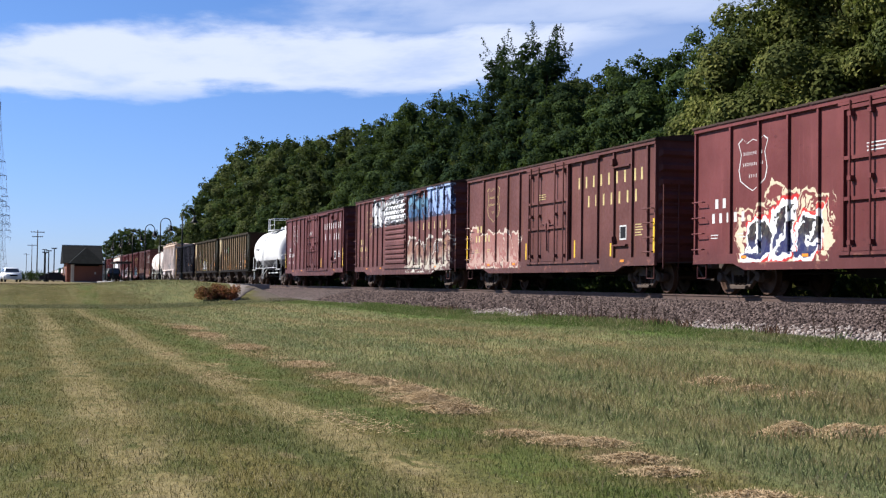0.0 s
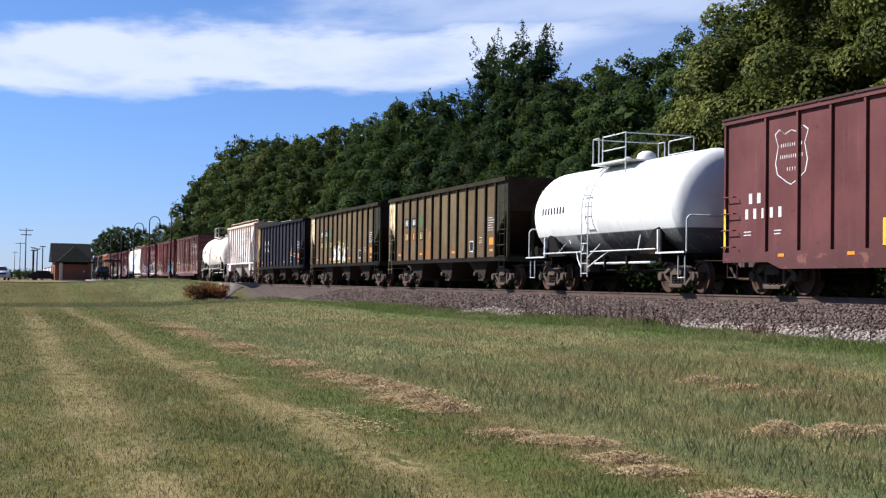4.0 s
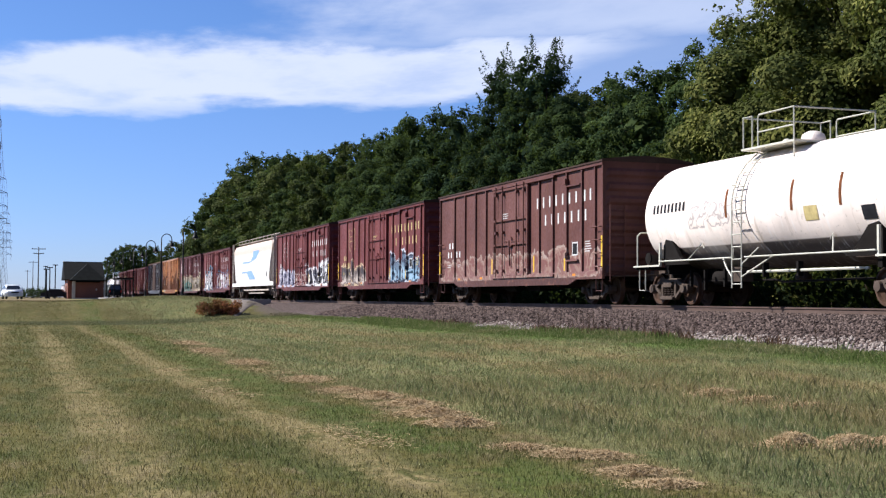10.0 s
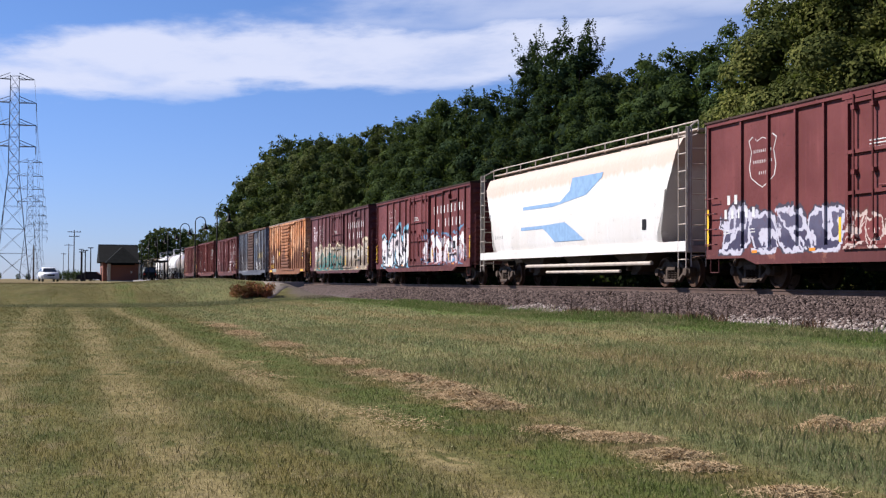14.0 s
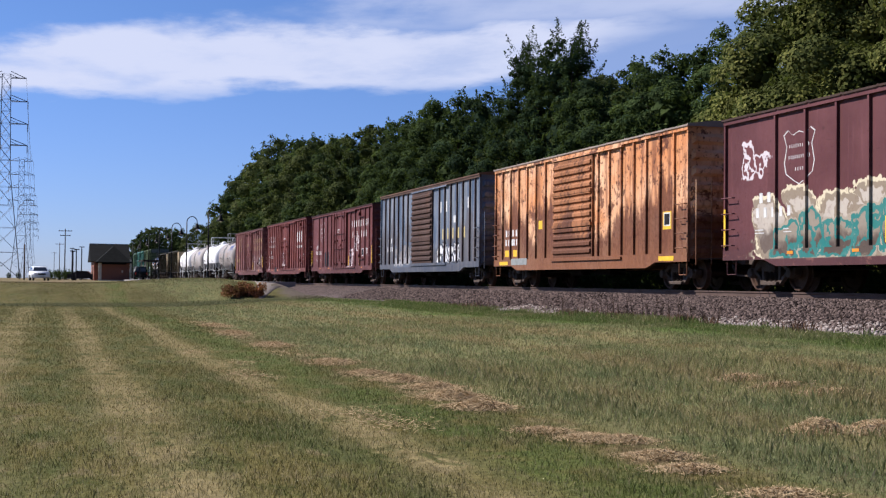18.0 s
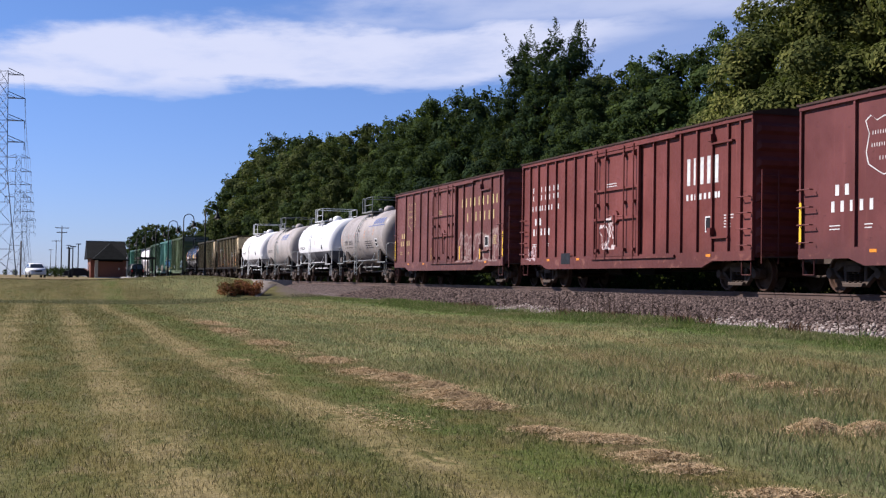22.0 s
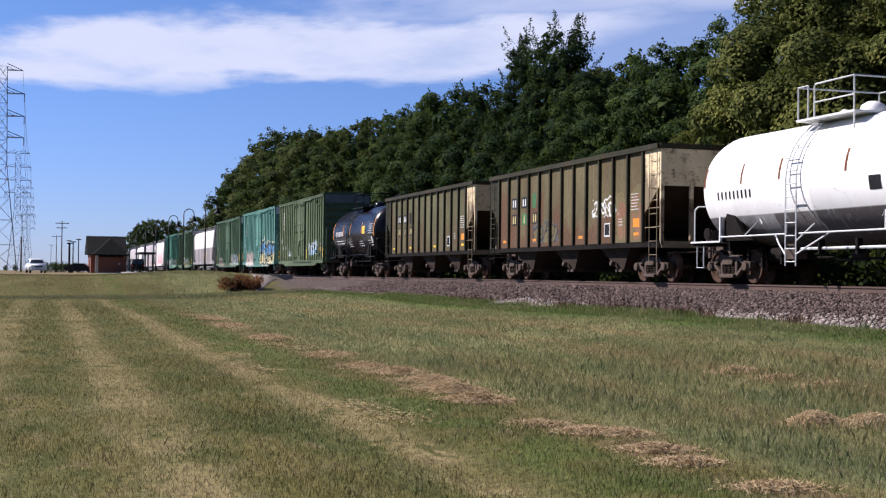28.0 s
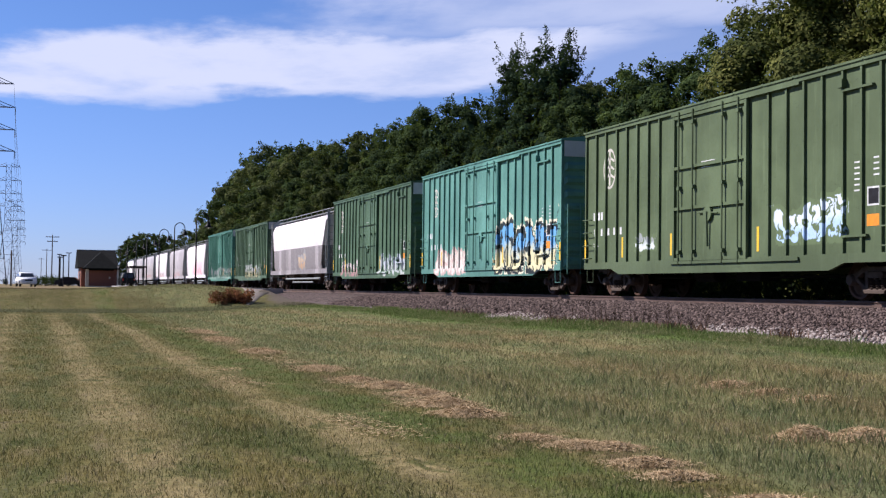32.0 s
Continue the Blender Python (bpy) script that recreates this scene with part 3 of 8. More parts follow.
# a truck's meshes are made once and shared
def truck_meshes():
    out = {}
    bm = bmesh.new()
    at = lambda u, v, w: (-1.02 + w, u, v)
    # arched upper member, sagging lower member, columns round the springs
    slab(bm, [(-1.04, 0.57), (-0.74, 0.60), (-0.44, 0.75), (0.44, 0.75), (0.74, 0.60), (1.04, 0.57), (1.04, 0.47), (0.70, 0.50), (0.41, 0.63), (-0.41, 0.63), (-0.70, 0.50), (-1.04, 0.47)], 0.15, at)
    slab(bm, [(-0.84, 0.52), (-0.40, 0.19), (0.40, 0.19), (0.84, 0.52), (0.70, 0.52), (0.33, 0.27), (-0.33, 0.27), (-0.70, 0.52)], 0.12, at)
    for s in (-1, 1):
        slab(bm, [(s * 0.30, 0.22), (s * 0.40, 0.22), (s * 0.43, 0.66), (s * 0.31, 0.66)], 0.13, at)
        slab(bm, [(s * 0.72, 0.40), (s * 0.80, 0.34), (s * 0.97, 0.34), (s * 1.05, 0.42), (s * 1.05, 0.58), (s * 0.72, 0.60)], 0.19, at)
    slab(bm, [(-0.34, 0.16), (0.34, 0.16), (0.38, 0.25), (-0.38, 0.25)], 0.24, lambda u, v, w: (-1.10 + w, u, v))
    slab(bm, [(-0.24, 0.50), (0.24, 0.50), (0.27, 0.57), (0.22, 0.64), (-0.22, 0.64), (-0.27, 0.57)], 0.2, lambda u, v, w: (-1.07 + w, u, v))
    bmesh.ops.recalc_face_normals(bm, faces=bm.faces)
    bmesh.ops.bevel(bm, geom=bm.edges[:], offset=0.012, segments=1, affect="EDGES")
    out["side_frame"] = bm
    bm = bmesh.new()
    for yy in (-0.19, 0.0, 0.19):
        lathe(bm, [(0.055, 0.25)] + [(0.082 if i % 2 else 0.05, 0.255 + i * 0.0245) for i in range(11)] + [(0.055, 0.52)], 9, "z", (-0.97, yy, 0))
    out["spring_nest"] = bm
    bm = bmesh.new()
    lathe(bm, [(0.04, -1.10), (0.11, -1.09), (0.13, -1.03), (0.13, -0.93), (0.05, -0.9)], 12)
    out["bearing"] = bm
    bm = bmesh.new()
    lathe(bm, [(0.09, -0.86), (0.12, -0.85), (0.13, -0.79), (0.34, -0.76), (0.37, -0.815), (0.425, -0.815), (0.43, -0.71), (0.46, -0.70), (0.46, -0.675), (0.37, -0.67), (0.34, -0.71), (0.14, -0.70), (0.12, -0.62), (0.08, -0.6)], 24)
    out["wheel"] = bm
    bm = bmesh.new()
    rod(bm, (-0.6, 0, 0), (0.6, 0, 0), 0.08, 10)
    out["axle"] = bm
    bm = bmesh.new()
    box(bm, -1.0, 1.0, -0.2, 0.2, 0.46, 0.66)
    lathe(bm, [(0.2, 0.66), (0.2, 0.74)], 14, "z")
    out["bolster"] = bm
    meshes = {}
    for k, bm in out.items():
        bmesh.ops.recalc_face_normals(bm, faces=bm.faces)
        me = bpy.data.meshes.new(k)
        bm.to_mesh(me)
        bm.free()
        me.materials.append(WHEEL_STEEL if k in ("wheel", "axle") else (SPRING_STEEL if k == "spring_nest" else STEEL_DARK))
        if k in ("wheel", "bearing"):
            me.shade_smooth()
            me.set_sharp_from_angle(angle=radians(40))
        meshes[k] = me
    return meshes


TRUCK = truck_meshes()
FLIP = pose(0, 0, 0, 0, 0, 180)


def truck(car, y):
    t = new("truck", TRUCK["bolster"])
    t.parent, t.location = car, (0, y, 0)
    for turn in (Matrix.Identity(4), FLIP):
        for k in ("side_frame", "spring_nest"):
            o = new(k, TRUCK[k])
            o.parent, o.matrix_basis = t, turn.copy()
        for s in (-0.865, 0.865):
            for k in ("wheel", "bearing"):
                o = new(k, TRUCK[k])
                o.parent, o.matrix_basis = t, Matrix.Translation((0, s, 0.46)) @ turn
    for s in (-0.865, 0.865):
        o = new("axle", TRUCK["axle"])
        o.parent, o.location = t, (0, s, 0.46)


def coupler_bm(bm, y, s):
    box(bm, -0.09, 0.09, y - 0.1 * s, y + 0.62 * s, 0.76, 0.96)
    slab(bm, [(-0.2, 0.0), (0.2, 0.0), (0.24, 0.25), (0.05, 0.38), (-0.24, 0.3)], 0.3, lambda u, v, w: (u, y + (0.55 + v) * s, 0.71 + w))
    pipe(bm, [(-0.3, y + 0.3 * s, 0.7), (-0.32, y + 0.6 * s, 0.42), (-0.2, y + 0.95 * s, 0.4)], 0.03, 5)
    pipe(bm, [(-1.25, y + 0.12 * s, 0.85), (-0.25, y + 0.35 * s, 0.88)], 0.018, 4)


def ladder_bm(bm, x, y0, y1, z0, z1, n, r=0.016, off=0.08):
    """Rungs between two stiles on the plane x."""
    for y in (y0, y1):
        rod(bm, (x - off, y, z0), (x - off, y, z1), r * 1.2, 5)
    for i in range(n):
        z = z0 + (z1 - z0) * (i + 0.5) / n
        pipe(bm, [(x, y0, z), (x - off, y0, z), (x - off, y1, z), (x, y1, z)], r, 5)


def rungs_bm(bm, x, y0, y1, zs, r=0.016, off=0.09):
    for z in zs:
        pipe(bm, [(x, y0, z), (x - off, y0, z), (x - off, y1, z), (x, y1, z)], r, 5)


def bars_bm(bm, x, spots, w, h, t=0.003):
    """Flat strokes of paint: one upright bar for each (y, z)."""
    for y, z in spots:
        box(bm, x - t, x, y - w / 2, y + w / 2, z - h / 2, z + h / 2)


def word(car, x, ya, yb, z, h, n, mat, ribs=(), w=0.09, name="letter_mark", label="plain painted stroke where a letter stood"):
    """Writing as a row of n plain strokes from ya to yb."""
    ys = [ya + (yb - ya) * (i + 0.5) / n for i in range(n)]
    out = []
    for y in ys:
        for _ in range(3):
            hit = [r for r in ribs if abs(y - r) <= 0.075 + w / 2]
            if hit:
                y = hit[0] + math.copysign(0.08 + w / 2, y - hit[0])
        out.append((y, z))
    me = None
    for y, z in out:
        if me is None:
            ob = part(name, made(bars_bm, x, [(0, 0)], w, h), mat, car, label)
            me = ob.data
        else:
            ob = new(name, me)
            ob.parent = car
            tagged(ob, label)
        ob.location = (0, y, z)


def small_print(car, x, y, z, rows, cols, mat, w=0.09, h=0.035, pitch=0.075, seed=1):
    """Small stencilled lines that cannot be read, as plain bars."""
    rr = random.Random(seed)
    for r in range(rows):
        long = cols * (w + 0.03) * rr.uniform(0.6, 1.0)
        part("stencil_line", made(box, x - 0.003, x, y - long, y, z - r * pitch - h * 0.35, z - r * pitch + h * 0.35), mat, car)


def placard(car, x, y, z, w=0.42, h=0.42, face=BLACK_MARK, edge=WHITE_MARK):
    a = part("placard", made(box, x - 0.003, x, y - w / 2, y + w / 2, z - h / 2, z + h / 2), edge, car, "square painted panel with a pale border")
    part("panel_face", made(box, x - 0.006, x - 0.002, y - w * 0.4, y + w * 0.4, z - h * 0.4, z + h * 0.4), face, a)


def strip(car, x, y, z, w, h, mat=YELLOW_TAPE, name="reflector"):
    part(name, made(box, x - 0.004, x, y - w / 2, y + w / 2, z - h / 2, z + h / 2), mat, car)


def patch(car, x, y, z, w, h, mat):
    part("paint_patch", made(box, x - 0.0025, x, y - w / 2, y + w / 2, z - h / 2, z + h / 2), mat, car, "square of patch paint over old markings")


def shield_bm(bm, x, y, z, w, h):
    """Outline of a plain shield with three short bars in it."""
    pts = [(-0.5, 0.42), (-0.36, 0.50), (-0.2, 0.40), (0.0, 0.46), (0.2, 0.40), (0.36, 0.50), (0.5, 0.42), (0.40, 0.2), (0.48, -0.1), (0.42, -0.3), (0.15, -0.44), (0, -0.5), (-0.15, -0.44), (-0.42, -0.3), (-0.48, -0.1), (-0.40, 0.2)]
    inner = [(u * 0.945, v * 0.968) for u, v in pts]
    ro, ri = ([bm.verts.new((x - 0.003, y + u * w, z + v * h)) for u, v in q] for q in (pts, inner))
    for i in range(len(pts)):
        j = (i + 1) % len(pts)
        bm.faces.new((ro[i], ro[j], ri[j], ri[i]))
    for zz, ww in ((0.2, 0.66), (0.0, 0.70), (-0.22, 0.30)):
        m = int(ww * 16)
        for i in range(m):
            yy = (-ww / 2 + ww * (i + 0.5) / m) * w
            box(bm, x - 0.003, x, y + yy - 0.012, y + yy + 0.012, z + zz * h - 0.04, z + zz * h + 0.04)


def end_bm(bm, y, s, top, width, bottom=0.85, waves=8):
    """An end wall of pressed horizontal ribs, standing out to the side s."""
    prof = [(0.0, bottom)]
    dz = (top - 0.12 - bottom) / waves
    for i in range(waves):
        z = bottom + i * dz
        prof += [(0.0, z + dz * 0.18), (0.075, z + dz * 0.38), (0.075, z + dz * 0.66), (0.0, z + dz * 0.88)]
    prof += [(0.0, top)]
    rows = [[bm.verts.new((x, y + s * o, z)) for o, z in prof] for x in (-width, -width * 0.93, width * 0.93, width)]
    for k in (0, 3):
        for v in rows[k]:
            v.co.y = y
    for a, c in zip(rows, rows[1:]):
        for i in range(len(prof) - 1):
            bm.faces.new((a[i], a[i + 1], c[i + 1], c[i]))


def roof_bm(bm, half, top, width):
    n = max(int(half * 2 / 1.25), 4)
    prof = [(-width, top - 0.05), (-width, top), (-width * 0.5, top + 0.10), (0, top + 0.14), (width * 0.5, top + 0.10), (width, top), (width, top - 0.05)]
    rows = []
    for i in range(n + 1):
        y = -half + 2 * half * i / n
        for o, lift in ((-0.03, 0.0), (-0.03, 0.016), (0.03, 0.016), (0.03, 0.0)):
            rows.append([bm.verts.new((x, min(max(y + o, -half), half), z + lift)) for x, z in prof])
    for a, c in zip(rows, rows[1:]):
        for i in range(len(prof) - 1):
            bm.faces.new((a[i], a[i + 1], c[i + 1], c[i]))
    bm.faces.new(rows[0]), bm.faces.new(rows[-1][::-1])


def sill_bm(bm, x, half, w, deep, high, notch):
    """Side sill with its belly between the trucks."""
    pts = [(-half, 1.02), (-half, high), (-half + notch, high), (-half + notch + 0.55, deep), (half - notch - 0.55, deep), (half - notch, high), (half, high), (half, 1.02)]
    slab(bm, pts, w, lambda u, v, d: (x + d, u, v))


def under_bm(bm, half):
    box(bm, -0.3, 0.3, -half + 0.1, half - 0.1, 0.78, 1.08)
    for y in (-half * 0.35, half * 0.35, 0):
        box(bm, -1.3, 1.3, y - 0.06, y + 0.06, 0.86, 1.04)
    box(bm, -0.9, -0.35, -1.5, -0.4, 0.45, 0.8)
    lathe(bm, [(0.16, 0.3), (0.2, 0.32), (0.2, 1.3), (0.16, 1.32)], 10, "y", (-0.75, 0.4, 0.62))
    rod(bm, (-0.6, -half * 0.6, 0.55), (-0.6, half * 0.6, 0.55), 0.03, 5)


def car_root(name, y0, y1, label, category, group):
    car = new(name)
    car.empty_display_size = 0.5
    tagged(car, label, category, group)
    moving.append((car, (y0 + y1) / 2))
    return car, (y1 - y0) / 2


def mid_truck(half):
    return half - 1.45


def boxcar(y0, y1, eave, mat, label, far_ribs, near_ribs, door, roof_mat=None, corrugated=False, door_mat=None, band=None, chord_mat=None, post_mat=None, sill=(0.62, 0.78)):
    """A box car. far_ribs, near_ribs: posts on either side of the door; door: its two edges."""
    car, half = car_root("boxcar", y0, y1, label, "boxcar", "cars of the freight train")
    top = eave + 0.15
    panel = 1.437
    roof_mat = roof_mat or mat
    shell = bmesh.new()
    box(shell, -panel, panel, -half, half, 0.9, top - 0.02)
    part("body", shell, mat, car)
    for s in (1, -1):
        e = part("end_wall", made(end_bm, s * (half + 0.004), s, top - (0.55 if band else 0.05), 1.40), mat, car)
        if band:
            part("end_fascia", made(box, -1.41, 1.41, s * half - 0.02, s * (half + 0.05), top - 0.55, top), band, e, "pale grey plain strip at the head of the end")
        part("coupler", made(coupler_bm, s * half, s), STEEL_DARK, car)
    part("roof", made(roof_bm, half + 0.06, top + 0.02, 1.545), roof_mat, car)
    ribs = list(far_ribs) + list(near_ribs)
    for side in (-1, 1):
        xs = sorted((side * (panel - 0.01), side * HALF))
        xc = sorted((side * (panel - 0.01), side * (HALF + 0.015)))
        part("top_chord", made(box, xc[0], xc[1], -half, half, top - 0.13, top + 0.015), chord_mat or mat, car)
        part("side_sill", made(sill_bm, xc[0], half, xc[1] - xc[0], sill[0], sill[1], 1.9), mat, car)
        for y in ribs:
            part("post", made(box, xs[0], xs[1], y - 0.036, y + 0.036, 1.02, top - 0.13), post_mat or mat, car)
        for y in (half - 0.035, -half + 0.035):
            part("corner_post", made(box, xs[0], xs[1], y - 0.035, y + 0.035, 1.02, top - 0.13), mat, car)
    # door on the near side
    d0, d1 = door
    zb, zt = 0.98, top - 0.22
    dm = door_mat or mat
    bm = bmesh.new()
    if corrugated:
        box(bm, -panel - 0.075, -panel + 0.01, d0, d1, zb, zt)
        dr = part("door", bm, dm, car, "sliding door of pressed horizontal ribs")
        n = 13
        for i in range(n):
            z = zb + 0.1 + (zt - zb - 0.2) * (i + 0.5) / n
            part("door_rib", made(slab, [(-0.10, 0), (-0.045, 0.06), (0.045, 0.06), (0.10, 0)], d1 - d0 - 0.16, lambda u, v, w: (-panel - 0.074 - v, d0 + 0.08 + w, z + u)), dm, dr)
        for z in (zb + (zt - zb) * 0.33, zb + (zt - zb) * 0.66):
            part("door_seam", made(box, -panel - 0.15, -panel - 0.07, d0, d1, z - 0.05, z + 0.05), dm, dr)
    else:
        box(bm, -panel - 0.05, -panel + 0.01, d0 + 0.06, d1 - 0.06, zb, zt)
        dr = part("door", bm, dm, car, "plug door crossed by locking bars")
        for yy in (d0 + 0.06, d1 - 0.06):
            part("door_stile", made(box, -panel - 0.12, -panel - 0.045, yy - 0.05, yy + 0.05, zb, zt), dm, dr)
        for z in (zb + 0.045, zt - 0.045, zb + (zt - zb) * 0.36, zb + (zt - zb) * 0.64):
            part("door_bar", made(box, -panel - 0.115, -panel - 0.045, d0 + 0.06, d1 - 0.06, z - 0.04, z + 0.04), dm, dr)
        for f in (0.10, 0.30, 0.70, 0.90):
            yy = d0 + (d1 - d0) * f
            part("locking_bar", made(rod, (-panel - 0.13, yy, zb - 0.08), (-panel - 0.13, yy, zt + 0.1), 0.026, 6), dm, dr)
            for g in (0.06, 0.50, 0.94):
                zz = zb + (zt - zb) * g
                part("bracket", made(box, -panel - 0.16, -panel - 0.04, yy - 0.06, yy + 0.06, zz - 0.05, zz + 0.05), dm, dr)
        yy = d0 + (d1 - d0) * 0.5
        bm = bmesh.new()
        pipe(bm, [(-panel - 0.1, yy - 0.5, zb + 1.2), (-panel - 0.1, yy + 0.5, zb + 1.25)], 0.02, 5)
        pipe(bm, [(-panel - 0.1, yy, zb + 0.35), (-panel - 0.13, yy, zb + 1.25)], 0.03, 5)
        lathe(bm, [(0.2, -panel - 0.12), (0.2, -panel - 0.05)], 12, "x", (0, yy, zb + 1.2))
        part("door_handle", bm, dm, dr)
    if not corrugated:
        # hanger brackets where the opened door comes to rest
        yh = sorted(near_ribs)[2]
        for z in (top - 0.42, 1.55):
            part("door_stop", made(box, -HALF - 0.075, -panel, yh - 0.09, yh + 0.09, z - 0.09, z + 0.09), mat, car)
        part("stop_bar", made(box, -HALF - 0.02, -panel, yh - 1.05, yh, top - 0.60, top - 0.55), mat, car)
        part("stop_bar", made(box, -HALF - 0.02, -panel, yh - 0.85, yh, 1.36, 1.41), mat, car)
    part("door_rail", made(box, -HALF - 0.07, -panel, d0 - 2.2, d1 + 0.1, 0.90, 0.975), mat, car)
    part("door_rail", made(box, -HALF - 0.05, -panel, d0 - 2.2, d1 + 0.1, top - 0.20, top - 0.14), mat, car)
    # grips and ladder
    lo = [1.15, 1.55, 1.95, 2.35]
    for z in lo:
        part("grab_iron", made(rungs_bm, -HALF, -half + 0.06, -half + 0.55, [z]), mat, car)
        part("grab_iron", made(rungs_bm, -HALF, half - 0.55, half - 0.06, [z]), mat, car)
    bm = bmesh.new()
    for x in (-1.32, -0.85):
        rod(bm, (x, -half - 0.14, 0.7), (x, -half - 0.14, 3.0), 0.02, 5)
    for i in range(6):
        rod(bm, (-1.32, -half - 0.14, 0.95 + i * 0.38), (-0.85, -half - 0.14, 0.95 + i * 0.38), 0.016, 5)
    part("end_ladder", bm, mat, car)
    for s in (1, -1):
        bm = bmesh.new()
        pipe(bm, [(-1.45, s * (half - 0.12), 0.95), (-1.45, s * (half - 0.12), 0.42), (-1.45, s * (half - 0.55), 0.42), (-1.45, s * (half - 0.55), 0.95)], 0.02, 5)
        part("stirrup", bm, mat, car)
    part("underframe", made(under_bm, half), UNDER_BLACK, car)
    for s in (1, -1):
        truck(car, s * mid_truck(half))
    return car, half, ribs, -panel


def bays(car, ys, top, mat, depth=0.75, wide=1.25, half_y=1.35, low=0.18):
    """Discharge hoppers under a car."""
    for y in ys:
        bm = bmesh.new()
        a = [bm.verts.new(p) for p in ((-wide, y - half_y, top), (wide, y - half_y, top), (wide, y + half_y, top), (-wide, y + half_y, top))]
        c = [bm.verts.new(p) for p in ((-wide * 0.8, y - low, top - depth), (wide * 0.8, y - low, top - depth), (wide * 0.8, y + low, top - depth), (-wide * 0.8, y + low, top - depth))]
        for i in range(4):
            j = (i + 1) % 4
            bm.faces.new((a[i], a[j], c[j], c[i]))
        bm.faces.new(a[::-1]), bm.faces.new(c)
        b = part("hopper_bay", bm, mat, car)
        bm = bmesh.new()
        box(bm, -wide * 0.86, wide * 0.86, y - low - 0.05, y + low + 0.05, top - depth - 0.05, top - depth + 0.03)
        lathe(bm, [(0.07, -wide - 0.02), (0.09, -wide), (0.09, -wide + 0.12), (0.05, -wide + 0.14)], 8, "x", (0, y + low, top - depth * 0.75))
        part("gate", bm, STEEL_DARK, b)


def end_platform_bm(bm, half, s, width=1.4):
    box(bm, -width, width, s * half - 0.05 if s < 0 else s * half - 0.75, s * half + 0.75 if s < 0 else s * half + 0.05, 1.0, 1.18)


def open_hopper(y0, y1, eave, mat, rib_mat, end_mat, slope_mat, bay_mat, label, panels=13, end_sheet=None, near_end=None):
    """An open-topped coal hopper with outside posts and sloping ends."""
    car, half = car_root("hopper_car", y0, y1, label, "hopper car", "cars of the freight train")
    top, low = eave + 0.15, 1.18
    inner = half - 1.02
    bm = bmesh.new()
    prof = [(-half, top), (-half, top - 1.15), (-inner, low + 0.75), (-inner, low), (inner, low), (inner, low + 0.75), (half, top - 1.15), (half, top)]
    for s in (-1, 1):
        slab(bm, prof, 0.06, lambda u, v, w: (s * (1.42 - w), u, v))
    part("side_sheet", bm, mat, car)
    far_mat = end_mat
    for s in (-1, 1):
        # cream end pieces of the near and far side
        end_mat = near_end if near_end and s < 0 else far_mat
        bm = bmesh.new()
        slab(bm, [(s * inner, top - 0.1), (s * (half - 0.02), top - 0.1), (s * (half - 0.02), top - 1.14), (s * inner, low + 0.77)], 0.008, lambda u, v, w: (-1.432 + w, u, v))
        part("end_gusset", bm, end_mat, car, "pale triangular plate at the end of the side")
        bm = bmesh.new()
        v = [None, None] + [bm.verts.new(p) for p in ((1.4, s * half, top - 1.15), (-1.4, s * half, top - 1.15))]
        w = [bm.verts.new(p) for p in ((-1.38, s * (inner - 1.2), low), (1.38, s * (inner - 1.2), low))]
        bm.faces.new((v[3], v[2], w[1], w[0]))
        part("slope_sheet", bm, slope_mat, car)
        part("end_sheet", made(box, -1.4, 1.4, s * half - 0.03, s * half + 0.03, top - 1.15, top), end_sheet or slope_mat, car)
        for x in (-1.38, 1.38, -0.45, 0.45):
            part("end_post", made(box, x - 0.05, x + 0.05, s * half - 0.05, s * half + 0.05, 1.1, top - 1.0 if abs(x) < 1 else top), end_mat, car)
        part("end_platform", made(end_platform_bm, half, s), end_mat, car)
        part("coupler", made(coupler_bm, s * half, s), STEEL_DARK, car)
        ya, yb = sorted((s * (half - 0.08), s * (half - 0.55)))
        part("ladder", made(ladder_bm, -1.44, ya, yb, 0.6, top - 0.2, 8, 0.011, 0.05), end_mat, car)
        part("grab_rail", made(pipe, [(-1.42, s * half, low + 0.4), (-1.42, s * inner, low + 0.4)], 0.018, 5), end_mat, car)
        part("grab_rail", made(pipe, [(-1.42, s * half, low + 0.95), (-1.42, s * inner, low + 0.95)], 0.018, 5), end_mat, car)
        truck(car, s * (half - 1.35))
    ribs = [-inner + 2 * inner * i / (panels - 1) for i in range(panels)]
    for side in (-1, 1):
        xs = sorted((side * 1.40, side * HALF))
        for y in ribs:
            part("post", made(box, xs[0], xs[1], y - 0.045, y + 0.045, low, top - 0.1), rib_mat, car)
        xc = sorted((side * 1.36, side * (HALF + 0.03)))
        part("top_chord", made(box, xc[0], xc[1], -half, half, top - 0.1, top + 0.05), rib_mat, car)
        part("side_sill", made(box, *sorted((side * 1.30, side * 1.45)), -half, half, low - 0.16, low), UNDER_BLACK, car)
    for s in (-1, 1):
        part("end_chord", made(box, -1.45, 1.45, s * half - 0.07, s * half + 0.07, top - 0.1, top + 0.05), rib_mat, car)
    bays(car, [-inner * 0.62, 0, inner * 0.62], low, bay_mat, 0.82, 1.3, 1.25)
    part("centre_sill", made(box, -0.25, 0.25, -half, half, 0.8, 1.05), UNDER_BLACK, car)
    # coal-dark floor inside, below the rim
    part("inner_floor", made(box, -1.36, 1.36, -inner, inner, 1.2, 1.3), UNDER_BLACK, car)
    return car, half, ribs, -1.42


